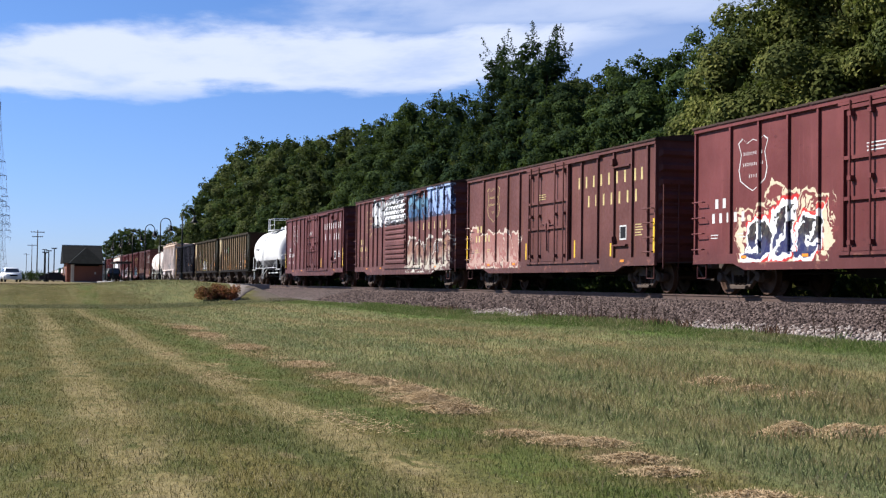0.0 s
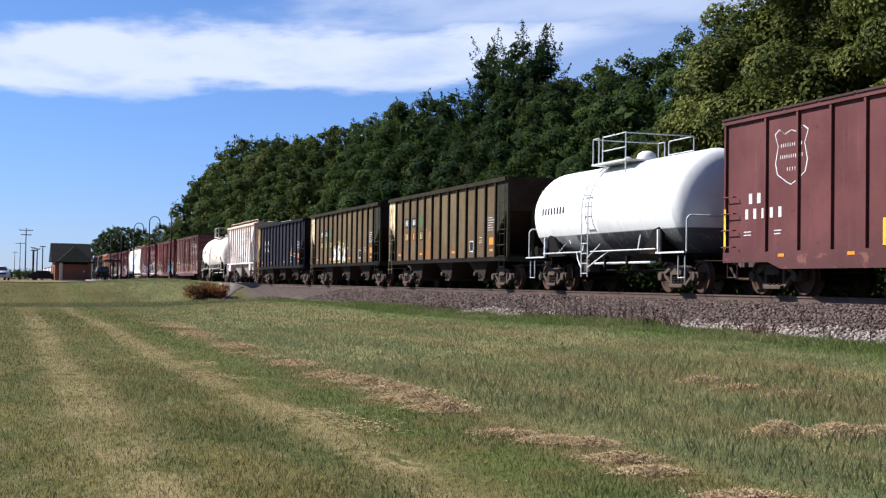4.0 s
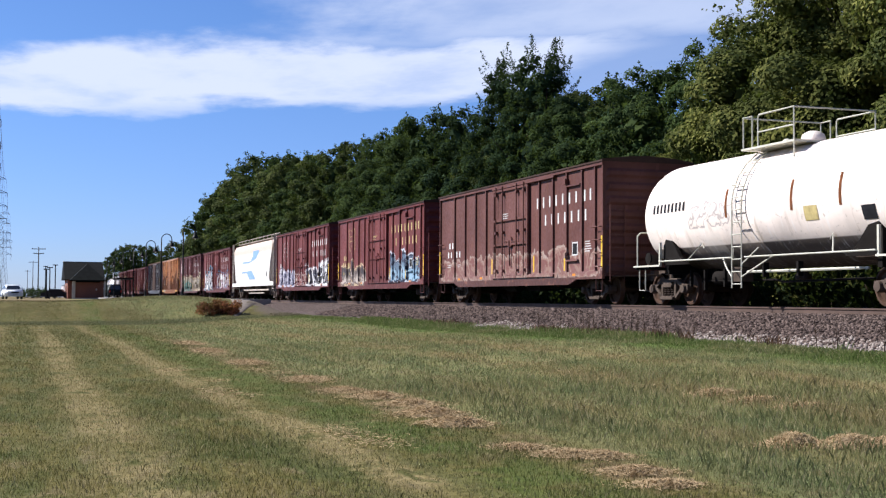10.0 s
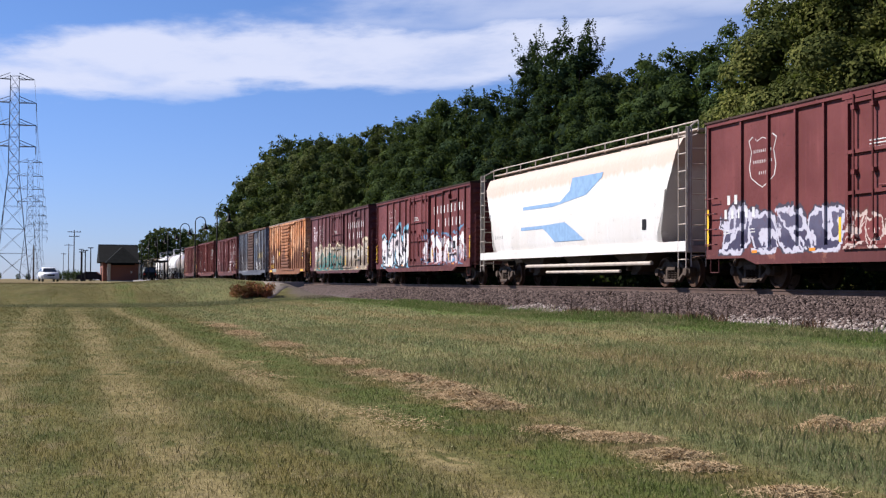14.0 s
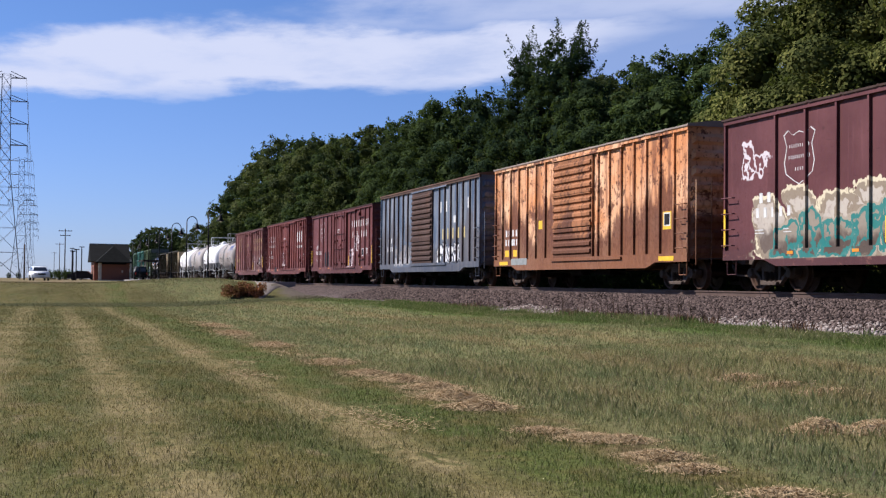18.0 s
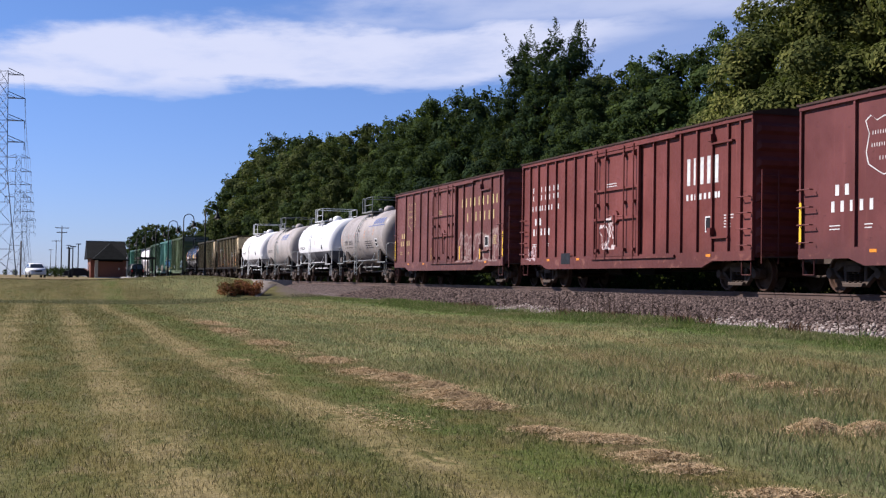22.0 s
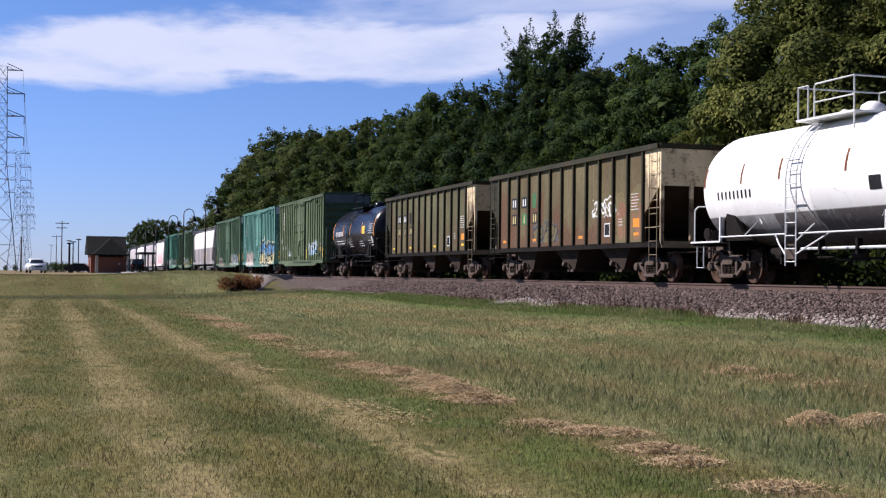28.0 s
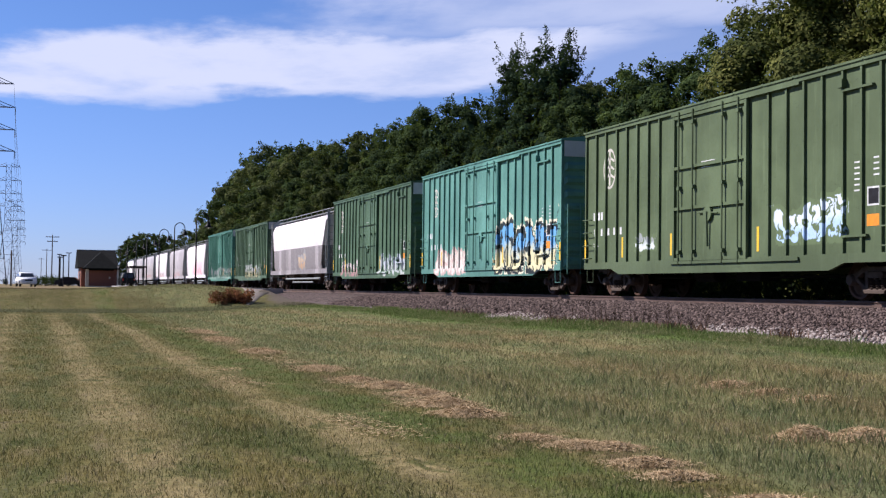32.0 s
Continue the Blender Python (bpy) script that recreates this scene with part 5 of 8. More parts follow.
def make_train():
    maroon_car(1, 13.7, 28.9, 4.12, "maroon steel boxcar with a white shield and sprayed graffiti",
               [(1.8, 5.6, 0.8, 2.3, (CREAM, MAROON, CREAM, CREAM), 9, 1.4), (2.1, 5.2, 0.8, 2.05, (NAVY, WHITE, INK, (0.50, 0.03, 0.03)), 1, 0.8)], tape=False)
    maroon_car(2, 31.0, 46.3, 4.1, "faded brown boxcar with yellow marks and pale graffiti",
               [(2.2, 7.4, 0.8, 2.2, ((0.44, 0.29, 0.24), (0.30, 0.13, 0.11), (0.30, 0.15, 0.125), (0.56, 0.46, 0.37)), 2, 0.9)],
               base=(0.150, 0.058, 0.050), mark=YELLOW_MARK, rust=0.35)
    blue = ((0.25, 0.35, 0.58), (0.04, 0.05, 0.10), (0.34, 0.45, 0.68), (0.36, 0.44, 0.62))
    car, half, ribs, x = maroon_car(3, 48.3, 63.4, 4.2, "brown boxcar with blue and white graffiti along its top",
               [(-4.4, -1.5, 2.95, 4.1, ((0.045, 0.12, 0.24), (0.012, 0.02, 0.035), (0.13, 0.27, 0.38), (0.03, 0.05, 0.08)), 3, 1.1), (-7.6, -4.4, 3.05, 4.55, blue, 48, 0.8), (-1.3, 4.4, 2.9, 4.1, (WHITE, INK, WHITE, (0.35, 0.40, 0.42)), 4, 1.3),
                (-7.6, -1.5, 0.7, 2.1, ((0.47, 0.42, 0.34), (0.10, 0.05, 0.045), (0.26, 0.14, 0.10), (0.58, 0.54, 0.46)), 5, 0.7)],
               base=(0.160, 0.062, 0.056), kit=SLIDE, mark=YELLOW_MARK, rust=0.25, tape=False, corrugated=True, words=False)
    word(car, x, -1.9, -7.2, 2.68, 0.30, 7, YELLOW_MARK, ribs, 0.09)
    maroon_car(4, 66.0, 81.3, 4.1, "clean maroon boxcar with white lettering strokes and yellow reflectors", base=(0.145, 0.048, 0.046))

    white = car_paint("white_tank", (0.80, 0.80, 0.78), 0.10, 0.45, fade=(0.74, 0.73, 0.70), grime=0.0, split=(1.75, (0.05, 0.05, 0.055)))
    car, half, zc, r = tank_car(83.2, 93.7, white, TRIM_WHITE, "white tank car with a black belly and white top rails")
    shell_word(car, 4.0, 2.2, 2.55, 0.22, 8, zc, r, BLACK_MARK, 0.1)

    olive, post = (0.158, 0.112, 0.056), plain("sooty_post", (0.052, 0.042, 0.026), 0.8, 0, 0.4, 2.0)
    cream = car_paint("cream_end", (0.62, 0.50, 0.31), 0.35, 0.6, grime=0.35, streak=(0.10, 0.06, 0.04), stain=(0.75, (0.07, 0.045, 0.032)), blots=0.55)
    bay_dust = plain("dusty_bay_steel", (0.080, 0.064, 0.054), 0.85, 0, 0.5, 1.2, (0.05, 0.03, 0.02))
    soot = plain("sooty_sheet", (0.035, 0.025, 0.020), 0.85, 0, 0.5, 1.2, (0.07, 0.035, 0.022))

    def coal_car(n, y0, y1, eave, base, tags, label, end=cream, mark=WHITE_MARK, patches=True, rust=0.3, end_sheet=None, post=post, near_end=None):
        m = car_paint(f"hopper_side_{n}", base, rust, 0.6, tags, grime=0.35, streak=(0.13, 0.066, 0.035), cover=0.08, stain=(0.75 if n == 4 else 0.30, (0.13, 0.062, 0.036)) if max(base) > 0.05 else None)
        car, half, ribs, x = open_hopper(y0, y1, eave, m, post, end, soot, bay_dust, label, end_sheet=end_sheet, near_end=near_end)
        if patches:
            for i in (-2, -3, -4):
                yc = (ribs[i] + ribs[i - 1]) / 2
                if i > -4:
                    patch(car, x, yc, 2.80, 0.56, 0.40, DARK_PATCH)
                    word(car, x - 0.004, yc + 0.22, yc - 0.22, 2.80, 0.26, 2, mark, (), 0.1)
                patch(car, x, yc, 2.20, 0.46, 0.40, GREEN_PATCH if i == -3 and n in (2, 4) else (RUST_PATCH if n == 1 and i > -4 else DARK_PATCH))
                word(car, x - 0.004, yc + 0.20, yc - 0.20, 2.20, 0.28, 2 if i != -3 else 1, YELLOW_MARK, (), 0.1)
            patch(car, x, (ribs[-4] + ribs[-5]) / 2 + 0.05, 2.82, 0.34, 0.50, GREEN_PATCH if n < 5 else DARK_PATCH)
        for i in (0, 4, 8, 11):
            strip(car, x, (ribs[i] + ribs[i + 1]) / 2, 1.42, 0.34, 0.09, YELLOW_TAPE if n > 4 else ORANGE_TAPE)
        patch(car, x, (ribs[0] + ribs[1]) / 2, 1.75, 0.42, 0.26, ORANGE_TAPE)
        small_print(car, x, (ribs[0] + ribs[1]) / 2 + 0.35, 2.6, 6, 6, WHITE_MARK, 0.08, 0.03, 0.09, n)
        small_print(car, x, (ribs[1] + ribs[2]) / 2 + 0.2, 1.9, 3, 3, WHITE_MARK, 0.08, 0.03, 0.09, n + 9)
        placard(car, x, (ribs[2] + ribs[3]) / 2, 1.6, 0.4, 0.42)
        return car, half, ribs, x

    og = car_paint("olive_trim", (0.040, 0.037, 0.020), 0.3, 0.6, grime=0.2)
    coal_car(1, 95.6, 109.9, 3.78, olive, [(1.2, 2.3, 1.1, 2.3, (RUST_PATCH_RGB, olive, RUST_PATCH_RGB, (0.4, 0.16, 0.04)), 6, 1.2)], "tan open coal hopper car with dark posts and patched numbers", near_end=og)
    coal_car(2, 111.6, 125.6, 3.78, olive, [(-1.0, 1.9, 1.2, 2.25, (WHITE, olive, WHITE, (0.6, 0.5, 0.1)), 7, 1.3)], "tan open coal hopper car with a white scrawl", near_end=og)
    amber = car_paint("amber_end", (0.56, 0.36, 0.13), 0.3, 0.6, grime=0.3)
    navy_trim = plain("navy_trim", (0.018, 0.018, 0.027), 0.7, 0, 0.3, 2.0)
    car, half, ribs, x = coal_car(3, 127.5, 141.8, 3.75, (0.019, 0.019, 0.030), [(-4.0, -3.5, 1.8, 2.3, (RUST_PATCH_RGB, RUST_PATCH_RGB, RUST_PATCH_RGB, RUST_PATCH_RGB), 8, 0.8)],
             "dark blue-black open coal hopper car with an amber end", end=amber, mark=YELLOW_MARK, rust=0.08, post=navy_trim, near_end=navy_trim, patches=False)
    for i, mk in ((-2, YELLOW_MARK), (-3, WHITE_MARK)):
        yc = (ribs[i] + ribs[i - 1]) / 2
        word(car, x, yc + 0.24, yc - 0.24, 2.72, 0.28, 2, mk, (), 0.13)
        word(car, x, yc + 0.24, yc - 0.24, 2.28, 0.28, 2, mk, (), 0.13)
    chalk = car_paint("chalky_white", (0.66, 0.575, 0.52), 0.6, 0.6, [(-2.2, 0.4, 1.6, 2.1, ((0.66, 0.63, 0.60), (0.25, 0.25, 0.26), (0.70, 0.66, 0.62), (0.5, 0.5, 0.5)), 10, 2.0)], grime=0.15, streak=(0.42, 0.22, 0.10), crown=(3.85, (0.50, 0.36, 0.26)))
    under = plain("dusty_hopper_bay", (0.48, 0.42, 0.37), 0.8, 0, 0.4, 1.6, (0.12, 0.08, 0.06))
    car, half, ribs, x = ribbed_hopper(143.3, 154.5, 4.16, chalk, under, "chalky white covered hopper car with dark lettering strokes and rust")
    word(car, x, 4.0, -3.9, 3.55, 0.40, 9, BLACK_MARK, ribs, 0.11)
    word(car, x, 3.0, -2.9, 3.0, 0.40, 7, BLACK_MARK, ribs, 0.11)
    word(car, x, 4.0, 3.4, 2.62, 0.22, 2, BLACK_MARK, ribs, 0.12)
    word(car, x, 4.0, 2.4, 2.2, 0.22, 5, BLACK_MARK, ribs, 0.12)
    placard(car, x, -2.9, 2.0)
    for y in (3.6, 2.6, 0.8, -1.0, -2.0, -3.6):
        strip(car, x, y, 1.60, 0.30, 0.06, ORANGE_TAPE)

    dusty = car_paint("dusty_white_tank", (0.74, 0.64, 0.57), 0.40, 0.45, [(0.6, 3.0, 2.0, 2.6, ((0.74, 0.64, 0.57), (0.38, 0.34, 0.32), (0.74, 0.64, 0.57), (0.74, 0.64, 0.57)), 12, 1.8)], grime=0.0, split=(1.55, (0.11, 0.09, 0.08)), streak=(0.5, 0.40, 0.30))
    car, half, zc, r = tank_car(156.4, 168.6, dusty, plain("cream_rail", (0.62, 0.60, 0.50), 0.5, 0, 0.2, 5.0), "white tank car streaked with dust and spillage")
    shell_word(car, 5.0, 3.2, 2.62, 0.24, 9, zc, r, BLACK_MARK, 0.11)
    for y in (-1.6, -3.4, -5.2, 1.2):
        shell_mark(car, y, 2.55, 0.09, 0.7, zc, r, RUST_PATCH, "streak")
    shell_mark(car, -2.3, 2.1, 0.5, 0.32, zc, r, YELLOW_MARK)
    shell_mark(car, -4.3, 2.0, 0.45, 0.3, zc, r, BLACK_MARK)

    maroon_car(11, 170.6, 186.05, 4.18, "dull brown boxcar with worn pale marks along its foot",
               [(-7.5, 7.3, 0.85, 1.7, ((0.20, 0.10, 0.09), (0.26, 0.16, 0.13), (0.18, 0.08, 0.07), (0.34, 0.26, 0.22)), 14, 1.1)], base=(0.150, 0.062, 0.052), rust=0.35, shield=False)
    maroon_car(12, 188.2, 203.6, 4.2, "maroon boxcar with tan and blue graffiti panels",
               [(2.2, 7.1, 0.8, 1.95, ((0.44, 0.38, 0.33), (0.10, 0.075, 0.07), (0.045, 0.040, 0.042), (0.58, 0.46, 0.28)), 15, 0.8), (-7.0, -2.2, 0.9, 2.15, ((0.27, 0.41, 0.52), (0.014, 0.022, 0.042), (0.10, 0.15, 0.21), (0.50, 0.55, 0.60)), 16, 0.8)], mark=YELLOW_MARK, rust=0.15)
    maroon_car(13, 205.8, 221.0, 4.22, "maroon boxcar with black and white graffiti lettering shapes",
               [(-7.4, -1.9, 0.85, 2.15, (INK, WHITE, (0.05, 0.05, 0.07), (0.55, 0.54, 0.56)), 17, 0.65), (1.7, 6.9, 0.85, 2.0, ((0.05, 0.05, 0.09), (0.47, 0.46, 0.53), (0.09, 0.09, 0.14), (0.05, 0.05, 0.07)), 18, 0.6), (-1.9, 1.4, 0.9, 1.7, (MAROON, (0.5, 0.4, 0.36), MAROON, (0.10, 0.04, 0.035)), 19, 1.4)])

    snow = car_paint("white_hopper", (0.70, 0.68, 0.65), 0.10, 0.5, fade=(0.66, 0.62, 0.57), grime=0.0, streak=(0.50, 0.40, 0.32), crown=(3.32, (0.40, 0.29, 0.22)))
    car, half, ribs, x = smooth_hopper(222.2, 239.7, 4.2, snow, plain("sandy_rail", (0.55, 0.47, 0.40), 0.6, 0, 0.3, 4.0), "white covered hopper car with two light blue arrow shapes")
    for lift, pts in ((0.28, [(3.4, 2.62), (-0.2, 2.62), (-1.0, 2.95), (-1.2, 3.36), (-3.7, 3.36), (-3.6, 3.2), (-2.4, 2.72), (0.5, 2.48), (3.4, 2.5)]),
                (0.17, [(3.6, 1.98), (1.2, 1.98), (-0.6, 2.02), (-1.4, 1.72), (-2.3, 1.36), (0.3, 1.36), (0.9, 1.66), (1.4, 1.86), (3.6, 1.86)])):
        bm = bmesh.new()
        bm.faces.new([bm.verts.new((0, u + 0.45, v + lift)) for u, v in pts])
        for level in (1.55, 2.8):
            bmesh.ops.bisect_plane(bm, geom=bm.verts[:] + bm.edges[:] + bm.faces[:], plane_co=(0, 0, level), plane_no=(0, 0, 1))
        for v in bm.verts:
            v.co.x = -float(np.interp(v.co.z, (1.25, 1.55, 2.8, 3.8), (1.40, 1.49, 1.50, 1.46))) - 0.008
        part("arrow_mark", bm, SKY_MARK, car, "light blue slanted arrow shape")
    placard(car, -1.49, -6.2, 1.85, 0.36, 0.4)
    word(car, -1.49, 7.0, 6.0, 1.9, 0.2, 4, TRIM_GREY, ())

    maroon_car(15, 241.0, 257.0, 4.15, "maroon boxcar with large white and blue graffiti shapes",
               [(1.6, 7.0, 0.8, 2.75, (WHITE, INK, (0.70, 0.62, 0.62), (0.20, 0.48, 0.62)), 20, 0.62), (-7.2, -1.0, 0.9, 2.3, ((0.6, 0.55, 0.58), MAROON, WHITE, (0.10, 0.25, 0.40)), 21, 0.9)])
    maroon_car(16, 258.9, 275.4, 4.2, "maroon boxcar with a broad cream and teal graffiti band",
               [(-7.9, 6.9, 0.8, 2.3, ((0.13, 0.10, 0.08), (0.26, 0.21, 0.15), (0.46, 0.41, 0.34), (0.62, 0.55, 0.38)), 22, 0.6), (6.3, 7.4, 2.75, 3.55, ((0.138, 0.048, 0.050), (0.6, 0.55, 0.56), (0.138, 0.048, 0.050), (0.138, 0.048, 0.050)), 61, 1.9), (-2.0, 5.9, 0.8, 1.75, ((0.085, 0.062, 0.050), (0.02, 0.17, 0.155), (0.26, 0.22, 0.17), (0.34, 0.29, 0.22)), 23, 0.8)], base=(0.138, 0.048, 0.050))

    orange = car_paint("rusty_orange", (0.60, 0.245, 0.095), 0.65, 0.5, fade=(0.84, 0.54, 0.33), grime=0.35, streak=(0.17, 0.062, 0.036), cover=0.06, blots=0.9, stain=(0.88, (0.13, 0.048, 0.028)))
    odoor = car_paint("rusted_door", (0.38, 0.16, 0.07), 0.8, 0.7, grime=0.6, streak=(0.12, 0.05, 0.03), cover=0.05, blots=0.8, stain=(0.8, (0.11, 0.045, 0.030)))
    car, half, ribs, x = boxcar(277.3, 292.7, 4.33, orange, "orange boxcar heavily streaked with rust, with a brown ribbed door",
                                (6.9, 6.05, 5.2, 4.35, 3.5, 2.6), (-1.8, -2.63, -3.48, -4.34, -5.15, -6.0, -6.85), (-1.45, 1.75), roof_mat=plain("pale_roof", (0.42, 0.34, 0.28), 0.6, 0, 0.3, 1.5), corrugated=True, door_mat=odoor)
    word(car, x, 6.7, 5.3, 2.0, 0.24, 4, WHITE_MARK, ribs, 0.16)
    word(car, x, 6.7, 5.3, 1.66, 0.24, 5, WHITE_MARK, ribs, 0.14)
    for y, z, w, h in ((6.45, 1.25, 0.45, 0.24), (5.6, 1.25, 0.4, 0.24), (3.1, 2.2, 0.35, 0.3), (-6.4, 1.95, 0.5, 0.5)):
        patch(car, x, y, z, w, h, YELLOW_TAPE)
    placard(car, x - 0.004, -6.4, 1.98, 0.38, 0.38)
    patch(car, -HALF - 0.017, 5.0, 0.93, 1.6, 0.24, TRIM_GREY)
    for y in (6.6, -6.5):
        strip(car, -HALF - 0.02, y, 0.88, 0.9, 0.13)

    steel = car_paint("faded_blue", (0.095, 0.140, 0.215), 0.6, 0.40,
                      [(2.2, 5.2, 0.85, 1.9, ((0.34, 0.33, 0.33), (0.10, 0.11, 0.13), (0.24, 0.22, 0.21), (0.095, 0.13, 0.19)), 24, 1.1), (-5.1, -1.9, 0.95, 1.85, (WHITE, INK, WHITE, (0.12, 0.15, 0.20)), 25, 0.95)],
                      fade=(0.215, 0.250, 0.315), grime=0.4, streak=(0.36, 0.36, 0.37), cover=0.10, stain=(0.55, (0.085, 0.060, 0.050)))
    bdoor = car_paint("brown_door", (0.080, 0.046, 0.036), 0.5, 0.7, grime=0.3)
    car, half, ribs, x = boxcar(294.5, 310.15, 4.36, steel, "faded blue boxcar with a brown ribbed door and grey graffiti",
                                (6.95, 6.15, 5.3, 4.5, 3.65, 2.8), (-2.3, -3.1, -3.95, -4.8, -5.6, -6.5, -7.2), (-1.3, 1.9), roof_mat=plain("rusted_roof", (0.23, 0.13, 0.09), 0.8, 0, 0.4, 1.5), corrugated=True, door_mat=bdoor, chord_mat=plain("rusted_chord", (0.13, 0.075, 0.055), 0.8, 0, 0.4, 2.0), post_mat=plain("rusted_post", (0.070, 0.062, 0.068), 0.8, 0, 0.5, 3.0, (0.10, 0.05, 0.035)))
    word(car, x, -2.0, -6.6, 3.45, 0.46, 6, WHITE_MARK, ribs, 0.15)
    word(car, x, -4.1, -4.7, 2.85, 0.3, 1, WHITE_MARK, ribs, 0.3)
    word(car, x, -2.4, -6.0, 2.25, 0.46, 5, YELLOW_MARK, ribs, 0.15)
    word(car, x, 6.6, 5.6, 2.2, 0.24, 2, WHITE_MARK, ribs, 0.16)
    word(car, x, 6.7, 5.5, 1.78, 0.22, 4, WHITE_MARK, ribs, 0.12)

    worn = (0.110, 0.036, 0.035)
    car, half, ribs, x = maroon_car(19, 311.9, 327.8, 4.15, "maroon boxcar with white shield and small scrawls",
               [(-3.3, -2.5, 0.95, 1.95, (worn, (0.66, 0.60, 0.60), worn, worn), 26, 2.4), (-4.7, -3.9, 1.85, 2.6, (worn, (0.66, 0.60, 0.60), worn, worn), 30, 2.4)], base=(0.155, 0.046, 0.043))
    for y, w in ((4.05, 0.42), (3.35, 0.5)):
        patch(car, x, y, 1.5, w, 0.85, DARK_PATCH)
    car, half, ribs, x = maroon_car(20, 329.8, 345.4, 4.25, "red-brown boxcar with a white block mark near one end",
                                    [(6.5, 7.3, 0.9, 1.4, ((0.13, 0.036, 0.031), (0.52, 0.40, 0.40), (0.13, 0.036, 0.031), (0.13, 0.036, 0.031)), 27, 2.4), (0.1, 0.9, 1.2, 2.1, ((0.13, 0.036, 0.031), (0.60, 0.52, 0.50), (0.13, 0.036, 0.031), (0.13, 0.036, 0.031)), 28, 2.2)],
                                    base=(0.185, 0.050, 0.042), shield=False, tape=False, words=False,
                                    kit=dict(far_ribs=(7.05, 6.3, 5.5, 4.7, 3.9, 3.1, 2.3), near_ribs=(-2.5, -3.3, -4.1, -5.0, -5.8, -6.6, -7.2), door=(-1.7, 1.5)))
    word(car, x, -4.3, -6.1, 3.18, 0.72, 5, WHITE_MARK, ribs, 0.17, "emblem_bar", "thick white bar of a block mark")
    word(car, x, -4.3, -6.2, 2.5, 0.16, 8, WHITE_MARK, ribs, 0.11)
    patch(car, -HALF - 0.017, 3.7, 0.96, 0.75, 0.36, DARK_PATCH)
    for z, n in ((3.4, 7), (3.12, 7), (2.75, 9)):
        word(car, x, 7.0, 4.4, z, 0.18, n, WHITE_MARK, ribs, 0.075)
    maroon_car(21, 347.3, 362.6, 4.2, "brown boxcar with yellow marks and a hazy white scrawl",
               [(-7.2, -2.1, 0.95, 2.1, ((0.13, 0.05, 0.045), (0.27, 0.19, 0.17), (0.14, 0.06, 0.055), (0.15, 0.07, 0.06)), 29, 1.4)], base=(0.175, 0.062, 0.055), mark=YELLOW_MARK, rust=0.25)

    grey = car_paint("grey_tank", (0.365, 0.325, 0.298), 0.25, 0.45, grime=0.0, streak=(0.30, 0.28, 0.26))
    grey2 = car_paint("light_grey_tank", (0.43, 0.39, 0.36), 0.22, 0.5, grime=0.0, streak=(0.34, 0.28, 0.22))
    two = car_paint("white_and_black_tank", (0.84, 0.84, 0.83), 0.03, 0.4, fade=(0.82, 0.82, 0.81), grime=0.0, split=(1.90, (0.028, 0.030, 0.040)))
    pure = car_paint("white_tank_clean", (0.82, 0.81, 0.79), 0.08, 0.42, fade=(0.78, 0.76, 0.73), grime=0.0, split=(1.72, (0.10, 0.09, 0.09)), streak=(0.6, 0.5, 0.45))
    car, half, zc, r = tank_car(364.5, 375.3, grey, TRIM_GREY, "grey tank car with blue name strokes and orange reflectors", black_gear=False)
    shell_word(car, -2.2, -4.4, 3.25, 0.3, 6, zc, r, BLUE_MARK, 0.2)
    shell_mark(car, -3.1, 3.02, 3.2, 0.04, zc, r, BLUE_MARK)
    shell_word(car, 3.75, 2.9, 2.22, 0.24, 4, zc, r, BLACK_MARK, 0.085)
    shell_word(car, 2.65, 1.8, 2.22, 0.24, 4, zc, r, BLACK_MARK, 0.085)
    shell_word(car, 3.9, 1.9, 1.98, 0.07, 12, zc, r, BLACK_MARK, 0.1)
    for y, z, h in ((4.4, 2.4, 0.6), (2.75, 2.62, 0.3), (1.3, 2.62, 0.3), (0.75, 2.66, 0.3), (-0.9, 2.62, 0.45), (-1.75, 2.70, 0.25), (-2.75, 2.70, 0.35)):
        shell_mark(car, y, z, 0.05, h, zc, r, ORANGE_TAPE if y in (4.4, -0.9, -2.75) else PINK_TAPE, "reflector")
    for i in range(4):
        shell_word(car, -1.0, -2.6, 2.22 - i * 0.11, 0.06, 9, zc, r, BLACK_MARK, 0.1)
    shell_mark(car, -3.4, 2.12, 0.46, 0.42, zc, r, WHITE_MARK, "placard")
    for z in (2.21, 2.03):
        shell_mark(car, -3.4, z, 0.36, 0.13, zc, r + 0.004, BLACK_MARK, "placard_field")
    car, half, zc, r = tank_car(377.2, 388.0, two, TRIM_WHITE, "bright white tank car with a black lower half")
    shell_word(car, 4.3, 2.6, 2.2, 0.20, 8, zc, r, BLACK_MARK, 0.08)
    shell_word(car, 4.1, 3.0, 1.62, 0.08, 9, zc, r, WHITE_MARK, 0.08)
    shell_word(car, -3.6, -4.2, 1.55, 0.08, 5, zc, r, WHITE_MARK, 0.08)
    shell_mark(car, -2.6, 2.15, 0.3, 0.25, zc, r, BLACK_MARK, "placard")
    for y in (1.8, -0.6, -2.6):
        shell_mark(car, y, 2.6, 0.05, 0.5, zc, r, RUST_PATCH, "streak")
    car, half, zc, r = tank_car(389.9, 400.7, grey2, TRIM_GREY, "pale grey tank car with blue name strokes", black_gear=False)
    shell_word(car, -0.9, -3.2, 3.2, 0.28, 6, zc, r, BLUE_MARK, 0.2)
    shell_mark(car, -2.0, 2.98, 2.6, 0.04, zc, r, BLUE_MARK)
    shell_word(car, 4.2, 2.2, 2.2, 0.2, 7, zc, r, BLACK_MARK, 0.11)
